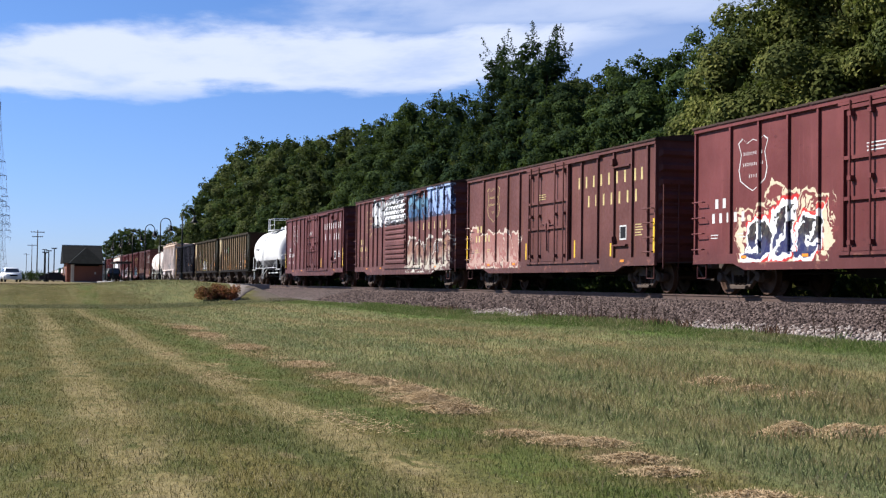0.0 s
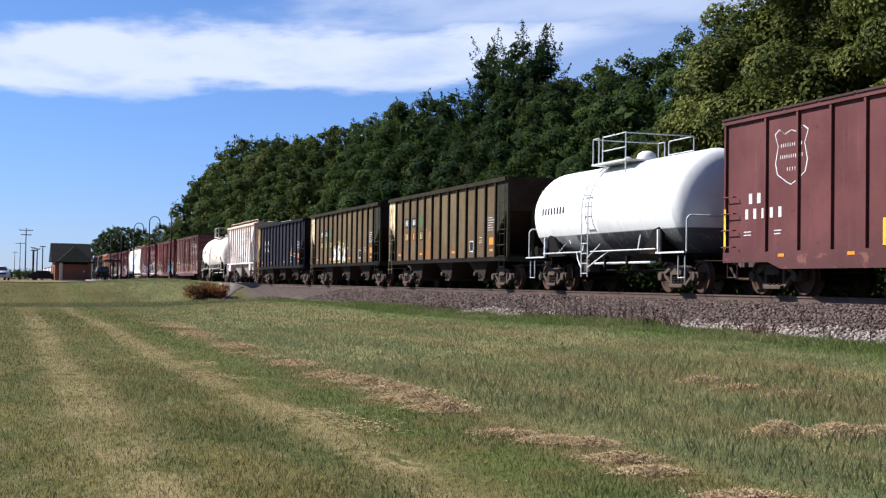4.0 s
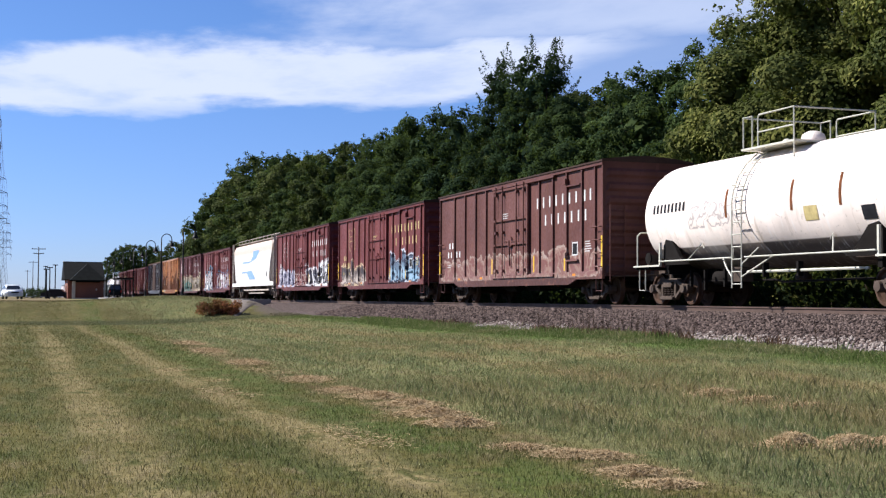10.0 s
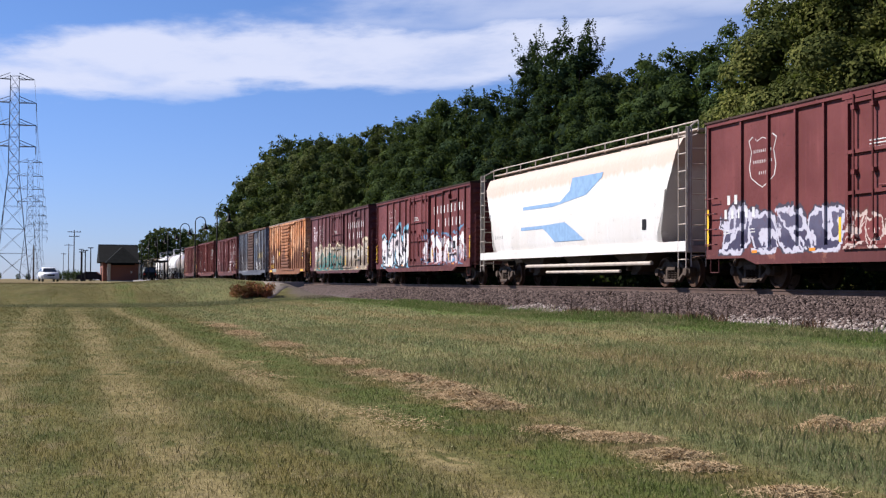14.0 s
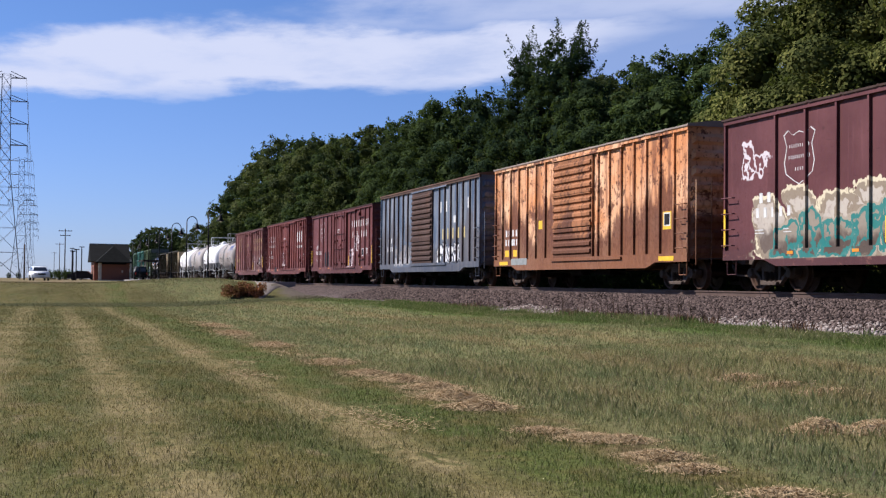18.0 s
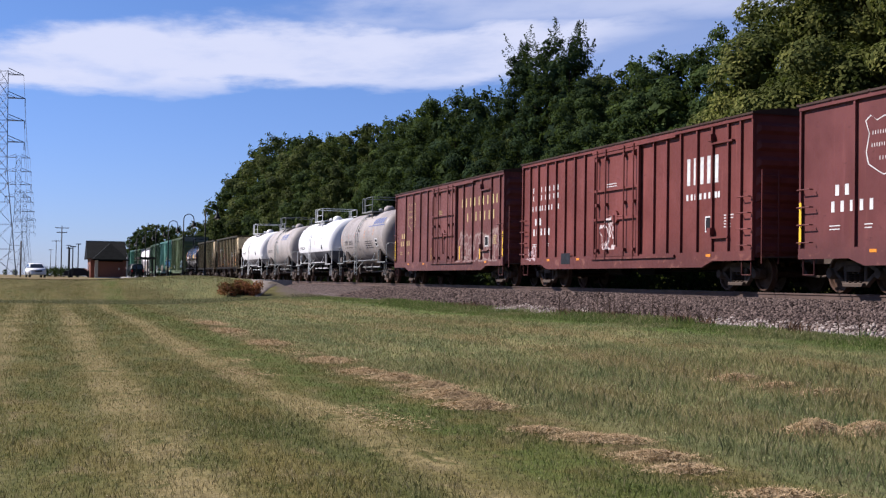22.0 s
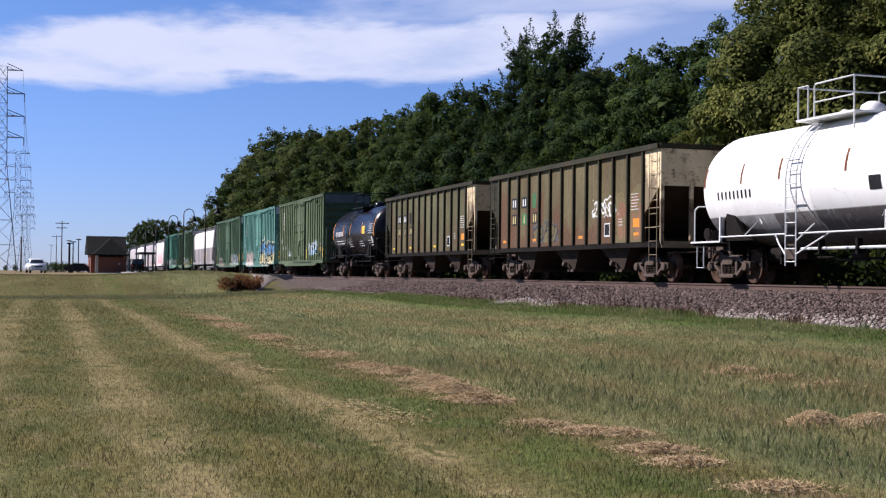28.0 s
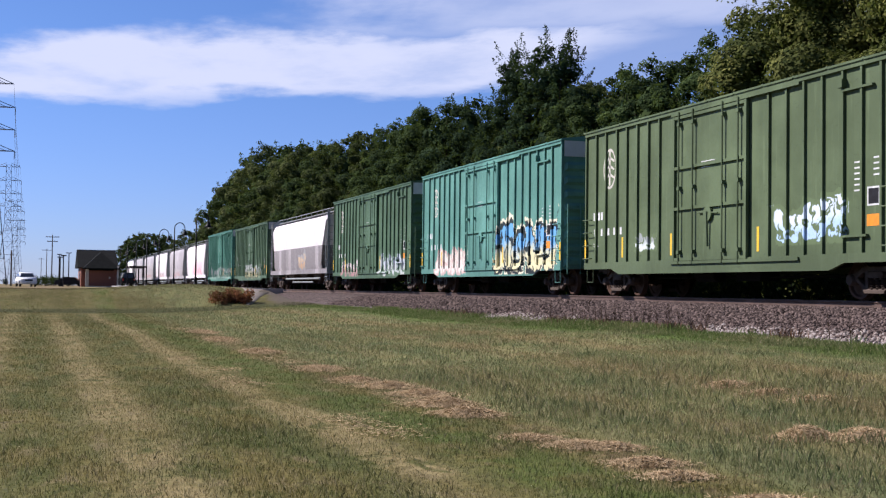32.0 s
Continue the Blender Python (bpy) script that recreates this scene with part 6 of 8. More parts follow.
    shell_mark(car, 0.0, 2.3, 0.7, 0.6, zc, r, TRIM_GREY, "placard")
    car, half, zc, r = tank_car(402.6, 413.4, pure, TRIM_WHITE, "white tank car with white guard rails over a grey belly")
    shell_word(car, 4.1, 2.4, 2.25, 0.20, 9, zc, r, BLACK_MARK, 0.075)
    for y in (4.7, 2.9, 1.2, -1.4, -3.4):
        shell_mark(car, y, 2.75, 0.07, 0.5, zc, r, RUST_PATCH, "streak")
    shell_mark(car, -2.4, 2.2, 0.4, 0.3, zc, r, BLACK_MARK, "placard")

    ol2 = (0.138, 0.114, 0.056)
    coal_car(4, 415.3, 429.4, 3.75, ol2, [(-4.3, -2.5, 2.0, 2.5, (ol2, WHITE, ol2, ol2), 31, 2.0), (0.4, 2.6, 1.3, 2.0, (ol2, (0.022, 0.028, 0.040), ol2, (0.10, 0.12, 0.13)), 32, 1.4), (-6.0, -4.2, 1.1, 2.6, ((0.22, 0.12, 0.07), ol2, (0.2, 0.1, 0.06), ol2), 33, 0.8)], "olive open coal hopper car with rust and scrawls", end_sheet=cream, end=og, near_end=cream, post=og)
    coal_car(5, 431.4, 445.1, 3.77, (0.118, 0.112, 0.056), [], "olive green open coal hopper car with yellow reflectors", rust=0.2, end_sheet=cream, end=og, near_end=cream, post=og)

    black = car_paint("black_tank", (0.008, 0.008, 0.012), 0.03, 0.24, fade=(0.011, 0.011, 0.017), grime=0.0)
    car, half, zc, r = tank_car(447.1, 457.9, black, TRIM_BLACK, "glossy black tank car with orange reflectors and white stencils")
    shell_word(car, 3.9, 2.1, 2.45, 0.26, 9, zc, r, WHITE_MARK, 0.1)
    shell_word(car, 3.8, 2.0, 2.05, 0.07, 10, zc, r, WHITE_MARK, 0.1)
    shell_word(car, 3.8, 2.0, 1.9, 0.07, 10, zc, r, WHITE_MARK, 0.1)
    for y in (4.6, 2.05, 0.4, -2.3, -5.0):
        shell_mark(car, y, 2.65, 0.10, 0.6 if abs(y) < 4 else 1.0, zc, r, ORANGE_TAPE, "reflector")
    shell_mark(car, -2.75, 2.55, 0.55, 0.42, zc, r, YELLOW_TAPE, "placard")
    for i in range(5):
        shell_word(car, -3.8, -4.8, 2.82 - i * 0.12, 0.07, 7, zc, r, WHITE_MARK, 0.1)
    for y, n in ((1.0, 5), (-1.6, 5), (-3.6, 4)):
        for i in range(3):
            shell_word(car, y, y - 0.8, 1.95 - i * 0.12, 0.05, n, zc, r, WHITE_MARK, 0.1)
    shell_mark(car, -4.45, 2.0, 0.26, 0.30, zc, r, WHITE_MARK, "placard")

    def green_car(n, y0, y1, eave, base, tags, label, band, emblem=True):
        m = car_paint(f"green_{n}", base, 0.10, 0.5, tags, grime=0.3, streak=tuple(v * 0.5 for v in base))
        car, half, ribs, x = boxcar(y0, y1, eave, m, label, (6.88, 6.2, 5.45, 4.78, 4.1, 3.42, 2.75), (-2.75, -3.5, -4.2, -4.9, -5.65, -6.3, -6.95), (-1.9, 1.85), band=band, sill=(0.66, 0.82))
        if emblem:
            bm = bmesh.new()
            for i in range(20):
                a, c = i * math.tau / 20, (i + 1) * math.tau / 20
                bm.faces.new([bm.verts.new((x - 0.004, 6.0 + math.cos(t) * rr * 0.7, 3.85 + math.sin(t) * rr)) for t, rr in ((a, 0.62), (c, 0.62), (c, 0.54), (a, 0.54))])
            box(bm, x - 0.003, x, 5.95, 6.05, 3.35, 4.4)
            for z in (3.6, 3.85, 4.1):
                slab(bm, [(5.7, z), (6.0, z + 0.14), (6.3, z), (6.3, z - 0.07), (6.0, z + 0.05), (5.7, z - 0.07)], 0.003, lambda u, v, w: (x - 0.003 + w, u, v))
            part("emblem", bm, plain("pale_emblem", (0.62, 0.58, 0.50), 0.7, 0, 0.3, 6.0), car, "pale oval ring with a tree-like sign")
        word(car, x, 7.2, 6.4, 2.45, 0.24, 3, WHITE_MARK, ribs, 0.13)
        word(car, x, 7.2, 5.0, 1.95, 0.22, 5, WHITE_MARK, ribs, 0.12)
        small_print(car, x, 7.1, 1.6, 2, 3, WHITE_MARK, seed=n)
        small_print(car, x - 0.055, 0.4, 3.55, 3, 6, WHITE_MARK, seed=n + 1)
        small_print(car, x, -6.0, 2.95, 6, 3, WHITE_MARK, 0.07, 0.05, 0.12, n + 2)
        small_print(car, x, -6.65, 3.0, 4, 3, WHITE_MARK, 0.07, 0.05, 0.12, n + 3)
        placard(car, x, -6.65, 2.2, 0.42, 0.4)
        patch(car, x, -6.65, 1.7, 0.45, 0.25, ORANGE_TAPE)
        for y in (half - 0.06, 5.1, 2.1, -2.25, -half + 0.06):
            strip(car, x - 0.001 if abs(y) < 7 else -HALF - 0.002, y, 1.45, 0.1, 0.6)
        return car, half, ribs, x

    band = plain("pale_fascia", (0.55, 0.58, 0.56), 0.6, 0, 0.2, 2.0)
    dim = plain("green_grey_fascia", (0.22, 0.26, 0.23), 0.6, 0, 0.25, 2.0)
    leaf = (0.112, 0.152, 0.074)
    green_car(1, 459.9, 475.2, 4.95, leaf, [(-5.7, -3.0, 1.25, 2.3, ((0.40, 0.55, 0.75), leaf, (0.62, 0.70, 0.80), leaf), 41, 1.5), (3.0, 4.3, 1.3, 1.8, ((0.6, 0.65, 0.62), leaf, (0.3, 0.32, 0.32), leaf), 42, 1.8)], "tall green boxcar with a white and blue scrawl", dim)
    teal = (0.125, 0.300, 0.245)
    green_car(2, 477.1, 492.7, 4.98, teal, [(-7.3, -1.6, 0.72, 2.7, ((0.66, 0.60, 0.36), INK, (0.14, 0.36, 0.62), (0.75, 0.68, 0.50)), 43, 0.85), (1.7, 5.8, 0.72, 1.9, ((0.70, 0.62, 0.56), (0.55, 0.38, 0.34), (0.66, 0.60, 0.52), teal), 44, 1.3)], "tall teal boxcar with yellow and blue graffiti", band)
    green_car(3, 494.5, 510.2, 4.92, (0.085, 0.150, 0.085), [(-7.0, -2.2, 0.75, 1.9, ((0.5, 0.52, 0.5), (0.1, 0.16, 0.1), (0.42, 0.45, 0.5), (0.1, 0.16, 0.1)), 45, 1.1), (1.9, 6.0, 0.75, 1.6, ((0.4, 0.2, 0.2), (0.1, 0.16, 0.1), (0.6, 0.5, 0.5), (0.1, 0.16, 0.1)), 46, 1.1)], "tall dark green boxcar with white scrawls along its foot", band)

    duo = car_paint("white_over_grey", (0.62, 0.56, 0.55), 0.12, 0.5, [(-3.0, -0.8, 1.3, 2.3, ((0.5, 0.32, 0.18), (0.3, 0.3, 0.3), (0.55, 0.4, 0.25), (0.3, 0.3, 0.3)), 47, 1.0)], grime=0.0, split=(2.72, (0.20, 0.18, 0.175)), streak=(0.35, 0.33, 0.32))
    smooth_hopper(511.9, 530.4, 4.5, duo, TRIM_GREY, "covered hopper car, white above and grey below")
    green_car(4, 532.0, 547.6, 4.85, (0.085, 0.145, 0.080), [(-5.0, 2.0, 0.75, 2.0, ((0.42, 0.36, 0.2), (0.1, 0.16, 0.1), (0.5, 0.5, 0.48), (0.1, 0.16, 0.1)), 48, 1.1)], "tall green boxcar with yellowish scrawls", band, False)
    green_car(5, 549.4, 565.0, 4.95, (0.085, 0.235, 0.170), [(-7.0, 6.0, 0.75, 1.9, ((0.30, 0.36, 0.3), (0.09, 0.22, 0.16), (0.4, 0.4, 0.38), (0.09, 0.22, 0.16)), 49, 0.9)], "tall teal-green boxcar with faded scrawls", band, False)
    y = 566.9
    for i, (base, lab) in enumerate((((0.62, 0.56, 0.56), "pale covered hopper car with pink graffiti"), ((0.46, 0.42, 0.42), "dusty pale grey covered hopper car"),
                                     ((0.62, 0.57, 0.57), "off-white covered hopper car"), ((0.50, 0.46, 0.46), "pale grey covered hopper car"),
                                     ((0.44, 0.41, 0.41), "weathered grey covered hopper car"), ((0.61, 0.56, 0.56), "dull white covered hopper car"))):
        tags = [(-5.5, 1.5, 1.3, 2.9, ((0.72, 0.30, 0.34), base, (0.75, 0.45, 0.46), base), 50, 0.8)] if i == 0 else [(-4.0, 3.0, 1.3, 2.0, ((0.45, 0.25, 0.22), base, (0.4, 0.3, 0.3), base), 51 + i, 1.0)]
        m = car_paint(f"pale_hopper_{i}", base, 0.18, 0.55, tags, grime=0.1, streak=(0.30, 0.22, 0.18))
        smooth_hopper(y, y + 17.2, 4.45, m, TRIM_GREY, lab)
        y += 19.0


RUST_PATCH_RGB = (0.26, 0.10, 0.03)
make_train()


# ---- trees ----
def leaf_material(name, a, b):
    m, nt, bs = material(name, 0.85)
    k = Nodes(nt)
    r, o = k.island(), k.rnd()
    col = k.mix(r, a, b)
    col = k.mix(k.math("MULTIPLY", o, 0.45), col, tuple(v * f for v, f in zip(a, (1.5, 1.2, 0.8))))
    tone = k.noise(k.coords(), 0.42, 3, 0.6)
    col = k.mix(1.0, col, k.mix(k.ramp(tone, 0.38, 0.64), (0.50, 0.56, 0.56), (1.32, 1.26, 1.15)), "MULTIPLY")
    k.put(bs.inputs["Base Color"], col)
    bs.inputs["Specular IOR Level"].default_value = 0.06
    tr = k.n.new("ShaderNodeBsdfTranslucent")
    k.put(tr.inputs[0], k.mix(0.5, col, (0.08, 0.112, 0.016)))
    mx = k.n.new("ShaderNodeMixShader")
    mx.inputs[0].default_value = 0.30
    k.l.new(bs.outputs[0], mx.inputs[1]), k.l.new(tr.outputs[0], mx.inputs[2])
    k.l.new(mx.outputs[0], k.n["Material Output"].inputs[0])
    return m


BARK = plain("bark", (0.10, 0.075, 0.055), 0.9, 0, 0.5, 2.0, (0.05, 0.04, 0.03), 0.6)
LEAF_DARK = leaf_material("dark_leaf", (0.009, 0.022, 0.011), (0.035, 0.062, 0.028))
LEAF_MID = leaf_material("green_leaf", (0.016, 0.034, 0.012), (0.062, 0.090, 0.031))
LEAF_OLIVE = leaf_material("olive_leaf", (0.026, 0.041, 0.014), (0.096, 0.110, 0.039))
LEAF_WARM = leaf_material("yellowish_leaf", (0.041, 0.056, 0.016), (0.172, 0.175, 0.053))
# shrub green darkened in its colour for the shade behind the train
LEAF_SHADE = leaf_material("shaded_shrub_leaf", (0.0112, 0.0208, 0.008), (0.0272, 0.04, 0.0144))
LEAF_BUSH = leaf_material("brush_leaf", (0.190, 0.068, 0.042), (0.330, 0.135, 0.085))


def leaf_cloud(rng, centres, radii, per, size):
    """Small leaves scattered through clumps; arrays for mesh_from."""
    vs, n = [], 0
    for c, r in zip(centres, radii):
        m = int(per * (r ** 2))
        d = rng.normal(size=(m, 3))
        d /= np.linalg.norm(d, axis=1, keepdims=True)
        p = c + d * (r * rng.uniform(0.35, 1.0, (m, 1)) ** 0.6) * np.array([1, 1, 0.8])
        u = rng.normal(size=(m, 3))
        u /= np.linalg.norm(u, axis=1, keepdims=True)
        w = np.cross(u, d + rng.normal(scale=0.5, size=(m, 3)))
        w /= np.linalg.norm(w, axis=1, keepdims=True) + 1e-6
        s = size * rng.uniform(0.6, 1.3, (m, 1))
        quad = np.stack([p - u * s, p + w * s * 0.55, p + u * s, p - w * s * 0.55], 1)
        vs.append(quad.reshape(-1, 3))
        n += m
    v = np.concatenate(vs)
    return v, np.arange(len(v)).reshape(-1, 4)


def bough(rng, c, r, out, per, size, lump=0.28):
    """One bough of foliage: a flattened clump of smaller tufts whose leaves face outwards, over a dark filling."""
    tufts = 12
    d = rng.normal(size=(tufts, 3)) + out * 0.9 + np.array([0, 0, 0.35])
    d /= np.linalg.norm(d, axis=1, keepdims=True)
    m = int(per * r * r)
    e = d[rng.integers(0, tufts, m)] + rng.normal(scale=0.42, size=(m, 3))
    e /= np.linalg.norm(e, axis=1, keepdims=True)
    near = (e @ d.T).max(axis=1)
    reach = r * (1.02 - lump + lump * np.clip((near - 0.70) / 0.30, 0, 1)) * rng.uniform(0.80, 1.10, m)
    flat = np.array([1.08, 1.08, 0.74])
    p = c + e * reach[:, None] * flat
    nrm = e + np.array([0, 0, 0.30]) + rng.normal(scale=0.34, size=e.shape)
    sets = [(p, nrm, size * rng.uniform(0.6, 1.3, m))]
    m = int(46 * max(r, 0.7))
    e = rng.normal(size=(m, 3))
    e /= np.linalg.norm(e, axis=1, keepdims=True)
    sets.append((c + e * (r * rng.uniform(0.1, 0.58, (m, 1))) * flat, e, rng.uniform(0.8, 1.2, m) * 0.24 * r))
    return sets


def leaf_quads(rng, sets):
    p, nrm, s = (np.concatenate([q[i] for q in sets]) for i in range(3))
    nrm = nrm / (np.linalg.norm(nrm, axis=1, keepdims=True) + 1e-6)
    u = np.cross(nrm, rng.normal(size=p.shape))
    u /= np.linalg.norm(u, axis=1, keepdims=True) + 1e-6
    w = np.cross(nrm, u)
    s = s[:, None]
    v = np.stack([p - u * s, p + w * s * 0.55, p + u * s, p - w * s * 0.55], 1).reshape(-1, 3)
    return v, np.arange(len(v)).reshape(-1, 4)


def tree(seed, height, spread, leaf, label, size=0.10, low=0.06, per=520, boughs=70, point=0.0, shoots=40, long=0.8, ragged=0.25, limbs=9, lump=0.28, clump=(0.15, 0.27)):
    """A broadleaf tree: tapered trunk, limbs, and a crown of separate boughs with hollows between them."""
    rng = np.random.default_rng(seed)
    t = new("tree")
    tagged(t, label, "tree", "trees behind the track")
    bm = bmesh.new()
    pts = [Vector((0, 0, -0.4))]
    for i in range(1, 6):
        pts.append(Vector((rng.normal() * 0.2, rng.normal() * 0.2, height * 0.82 * i / 5)))
    r0 = height * 0.016
    for i, (a, b) in enumerate(zip(pts, pts[1:])):
        rod(bm, a, b, r0 * (1 - i / 5.6), 9, r0 * (1 - (i + 1) / 5.6), caps=False)
    part("trunk", bm, BARK, t, smooth=True)
    sets, heads = [], []
    ph = rng.uniform(0, math.tau, 4)
    for i in range(boughs):
        g = (i + rng.uniform(0, 1)) / boughs
        a = i * 2.4 + rng.uniform(-0.4, 0.4)
        env = (1 - point) * math.sin((0.17 + 0.76 * g) * math.pi) ** 0.75 + point * (1 - g) ** 0.75 * min(1, 0.55 + 2.5 * g)
        # leading limbs push the crown out, hollows draw it in
        env *= 1 + ragged * math.sin(2 * a + ph[0] + 5 * g) * math.sin(3.1 * a + ph[1] - 7 * g) + 0.5 * ragged * math.sin(11 * g + ph[2])
        r = rng.uniform(*clump) * spread * (1 - 0.42 * g)
        d = max(spread * env * rng.uniform(0.78, 1.04) - r * 0.7, 0)
        out = np.array([math.cos(a), math.sin(a), -0.35 + 1.2 * g])
        out /= np.linalg.norm(out)
        c = np.array([math.cos(a) * d, math.sin(a) * d, min(height * (low + (0.97 - low) * g) + rng.normal() * 0.3, height - r * 0.7)])
        sets += bough(rng, c, r, out, per, size, lump)
        heads.append((c, r, out))
        if i % limbs == 0:
            base = pts[min(4, max(1, int(g * 4.5)))]
            bm = bmesh.new()
            mid = (Vector(c) + base) / 2 + Vector((0, 0, -0.35))
            rod(bm, base, mid, r0 * 0.34, 6, r0 * 0.2, caps=False)
            rod(bm, mid, Vector(c), r0 * 0.2, 6, r0 * 0.05, caps=False)
            part("limb", bm, BARK, t)
    # the dark middle of the crown
    for f in np.linspace(low + 0.04, 0.84, 7):
        m = 130
        e = rng.normal(size=(m, 3))
        e /= np.linalg.norm(e, axis=1, keepdims=True)
        sets.append((np.array([0, 0, height * f]) + e * rng.uniform(0.2, 1, (m, 1)) * spread * 0.52 * (1.1 - 0.65 * f), e, rng.uniform(0.25, 0.45, m)))
    # leafy shoots that break the outline
    for i in range(shoots):
        c, r, out = heads[int(rng.integers(boughs // 3, boughs))]
        base = c + out * r * rng.uniform(0.2, 0.8) * np.array([1, 1, 0.5]) + np.array([0, 0, r * 0.45])
        ln = rng.uniform(0.4, 1.1) * long
        way = out * np.array([0.5, 0.5, 0.2]) + np.array([rng.normal() * 0.22, rng.normal() * 0.22, 0.9])
        m = int(50 * ln) + 8
        f = rng.uniform(0, 1, (m, 1))
        p = base + way * f * ln + rng.normal(size=(m, 3)) * 0.20 * (1.08 - f)
        sets.append((p, rng.normal(size=(m, 3)) + out * 0.6, size * rng.uniform(0.6, 1.1, m)))
    v, f = leaf_quads(rng, sets)
    cr = new("crown", mesh_from("crown", v, f, leaf))
    cr.parent = t
    return t


def shrub(seed, height, spread, leaf, label, size=0.11):
    rng = np.random.default_rng(seed)
    t = new("shrub")
    tagged(t, label, "shrub", "undergrowth behind the track")
    bm = bmesh.new()
    centres, radii = [], []
    for i in range(16):
        a, d = rng.uniform(0, math.tau), spread * math.sqrt(rng.uniform(0, 1))
        c = np.array([math.cos(a) * d, math.sin(a) * d, height * rng.uniform(0.2, 0.95)])
        centres.append(c)
        radii.append(rng.uniform(0.45, 0.8))
        rod(bm, (c[0] * 0.2, c[1] * 0.2, -0.2), tuple(c), 0.03, 5, 0.01)
    part("stem", bm, BARK, t)
    v, f = leaf_cloud(rng, centres, radii, 110, size)
    cr = new("foliage", mesh_from("foliage", v, f, leaf))
    cr.parent = t
    return t


def make_trees():
    kinds = [tree(1, 15.5, 3.9, LEAF_DARK, "tall dark green tree with upright pointed shoots", point=0.12, shoots=110, long=1.3, boughs=135, size=0.08, per=900, ragged=0.24, clump=(0.13, 0.27)),
             tree(2, 12.0, 4.8, LEAF_MID, "broad green tree with a rounded crown", boughs=150, size=0.082, per=760, shoots=80, long=0.6, ragged=0.16, clump=(0.11, 0.25)),
             tree(3, 12.0, 5.4, LEAF_WARM, "yellowish green spreading tree with a dense crown", size=0.068, per=1150, boughs=150, shoots=110, long=0.5, ragged=0.10, clump=(0.13, 0.27)),
             tree(4, 11.0, 3.5, LEAF_DARK, "slender dark green tree", point=0.15, boughs=85, shoots=60, size=0.085, per=860, long=0.8, ragged=0.25),
             tree(5, 12.5, 5.0, LEAF_MID, "wide green tree with an uneven crown", boughs=150, shoots=80, size=0.082, per=760, long=0.7, ragged=0.18, clump=(0.11, 0.25)),
             tree(6, 12.0, 5.8, LEAF_OLIVE, "distant olive green tree with a rounded crown", boughs=230, shoots=90, size=0.10, per=520, long=0.35, ragged=0.12, limbs=80, lump=0.18, clump=(0.09, 0.19)),
             tree(7, 12.0, 5.4, LEAF_MID, "distant dark green tree with an uneven crown", boughs=220, shoots=90, size=0.10, per=520, long=0.4, ragged=0.18, limbs=80, lump=0.18, clump=(0.09, 0.19))]
    own = [15.5, 12.0, 12.0, 11.0, 12.5, 12.0, 12.0]
    used = [False] * len(kinds)
    rng = np.random.default_rng(77)

    def put(k, x, y, h):
        m = pose(x, y, float(ground_z(x, y)) - 0.05, 0, 0, rng.uniform(0, 360)) @ Matrix.Diagonal((*([h / own[k]] * 3), 1))
        if used[k]:
            o = copy_thing(kinds[k], Matrix.Identity(4))
        else:
            o, used[k] = kinds[k], True
        o.matrix_basis = m

    # the front edge of the wood, from the near end to the far one: kind, distance, height
    front = [(2, 19, 15.0), (2, 25, 15.6), (2, 31, 16.2), (2, 34.5, 16.6), (2, 38.4, 15.8), (4, 50.2, 12.5), (1, 56.0, 12.2), (3, 60.2, 12.7), (1, 64.0, 11.6),
             (0, 71.0, 16.0), (0, 78.0, 16.4), (3, 84, 14.4), (1, 90.5, 14.6), (4, 98, 14.8), (1, 106, 15.2), (5, 115, 15.7), (6, 125, 15.4),
             (5, 135, 16.2), (6, 146, 17.5), (5, 158, 18.6), (6, 170, 18.4), (5, 182, 16.8), (6, 194, 14.9), (5, 206, 11.6)]
    for i, (k, y, h) in enumerate(front):
        put(k, 30 + rng.uniform(-0.8, 0.8), y, h)
        put(2 if y < 40 else int(rng.integers(5, 7)), 35.5 + rng.uniform(-1, 1), y + rng.uniform(-3, 3) + 3.5, h * 0.92)
    for y in np.arange(24, 112, 11.5):
        put((1, 3, 6)[int(rng.integers(0, 3))] if y > 52 else 2, 26.3 + rng.uniform(-0.5, 0.5), float(y) + rng.uniform(-1, 1), rng.uniform(5.6, 8.2))
    for y in np.arange(114, 226, 9.5):
        put(int(rng.integers(5, 7)), 26.6 + rng.uniform(-0.5, 0.5), float(y) + rng.uniform(-1, 1), rng.uniform(8.0, 11.0))
    # unseen trees added beside and behind the camera, closing off the low sky
    for y in np.arange(10, -75, -9.5):
        put(6, 30.5 + rng.uniform(-0.8, 0.8), float(y), rng.uniform(13.5, 16))
    # beyond the station
    for x, y, h in ((19.5, 262, 10.6), (22.0, 266, 11.6), (25.2, 262, 11.2)):
        put(int(rng.integers(5, 7)), x, y, h)
    for i in range(16):
        put(5 + i % 2, -140 + i * 12 + rng.uniform(-2, 2), 1150 + rng.uniform(-60, 90), rng.uniform(4.0, 6.5))
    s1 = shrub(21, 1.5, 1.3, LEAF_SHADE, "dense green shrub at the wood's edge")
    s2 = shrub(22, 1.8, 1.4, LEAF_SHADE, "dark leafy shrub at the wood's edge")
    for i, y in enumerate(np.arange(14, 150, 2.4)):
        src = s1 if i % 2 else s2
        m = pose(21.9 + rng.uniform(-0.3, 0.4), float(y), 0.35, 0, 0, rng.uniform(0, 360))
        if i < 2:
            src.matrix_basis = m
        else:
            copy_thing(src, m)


make_trees()


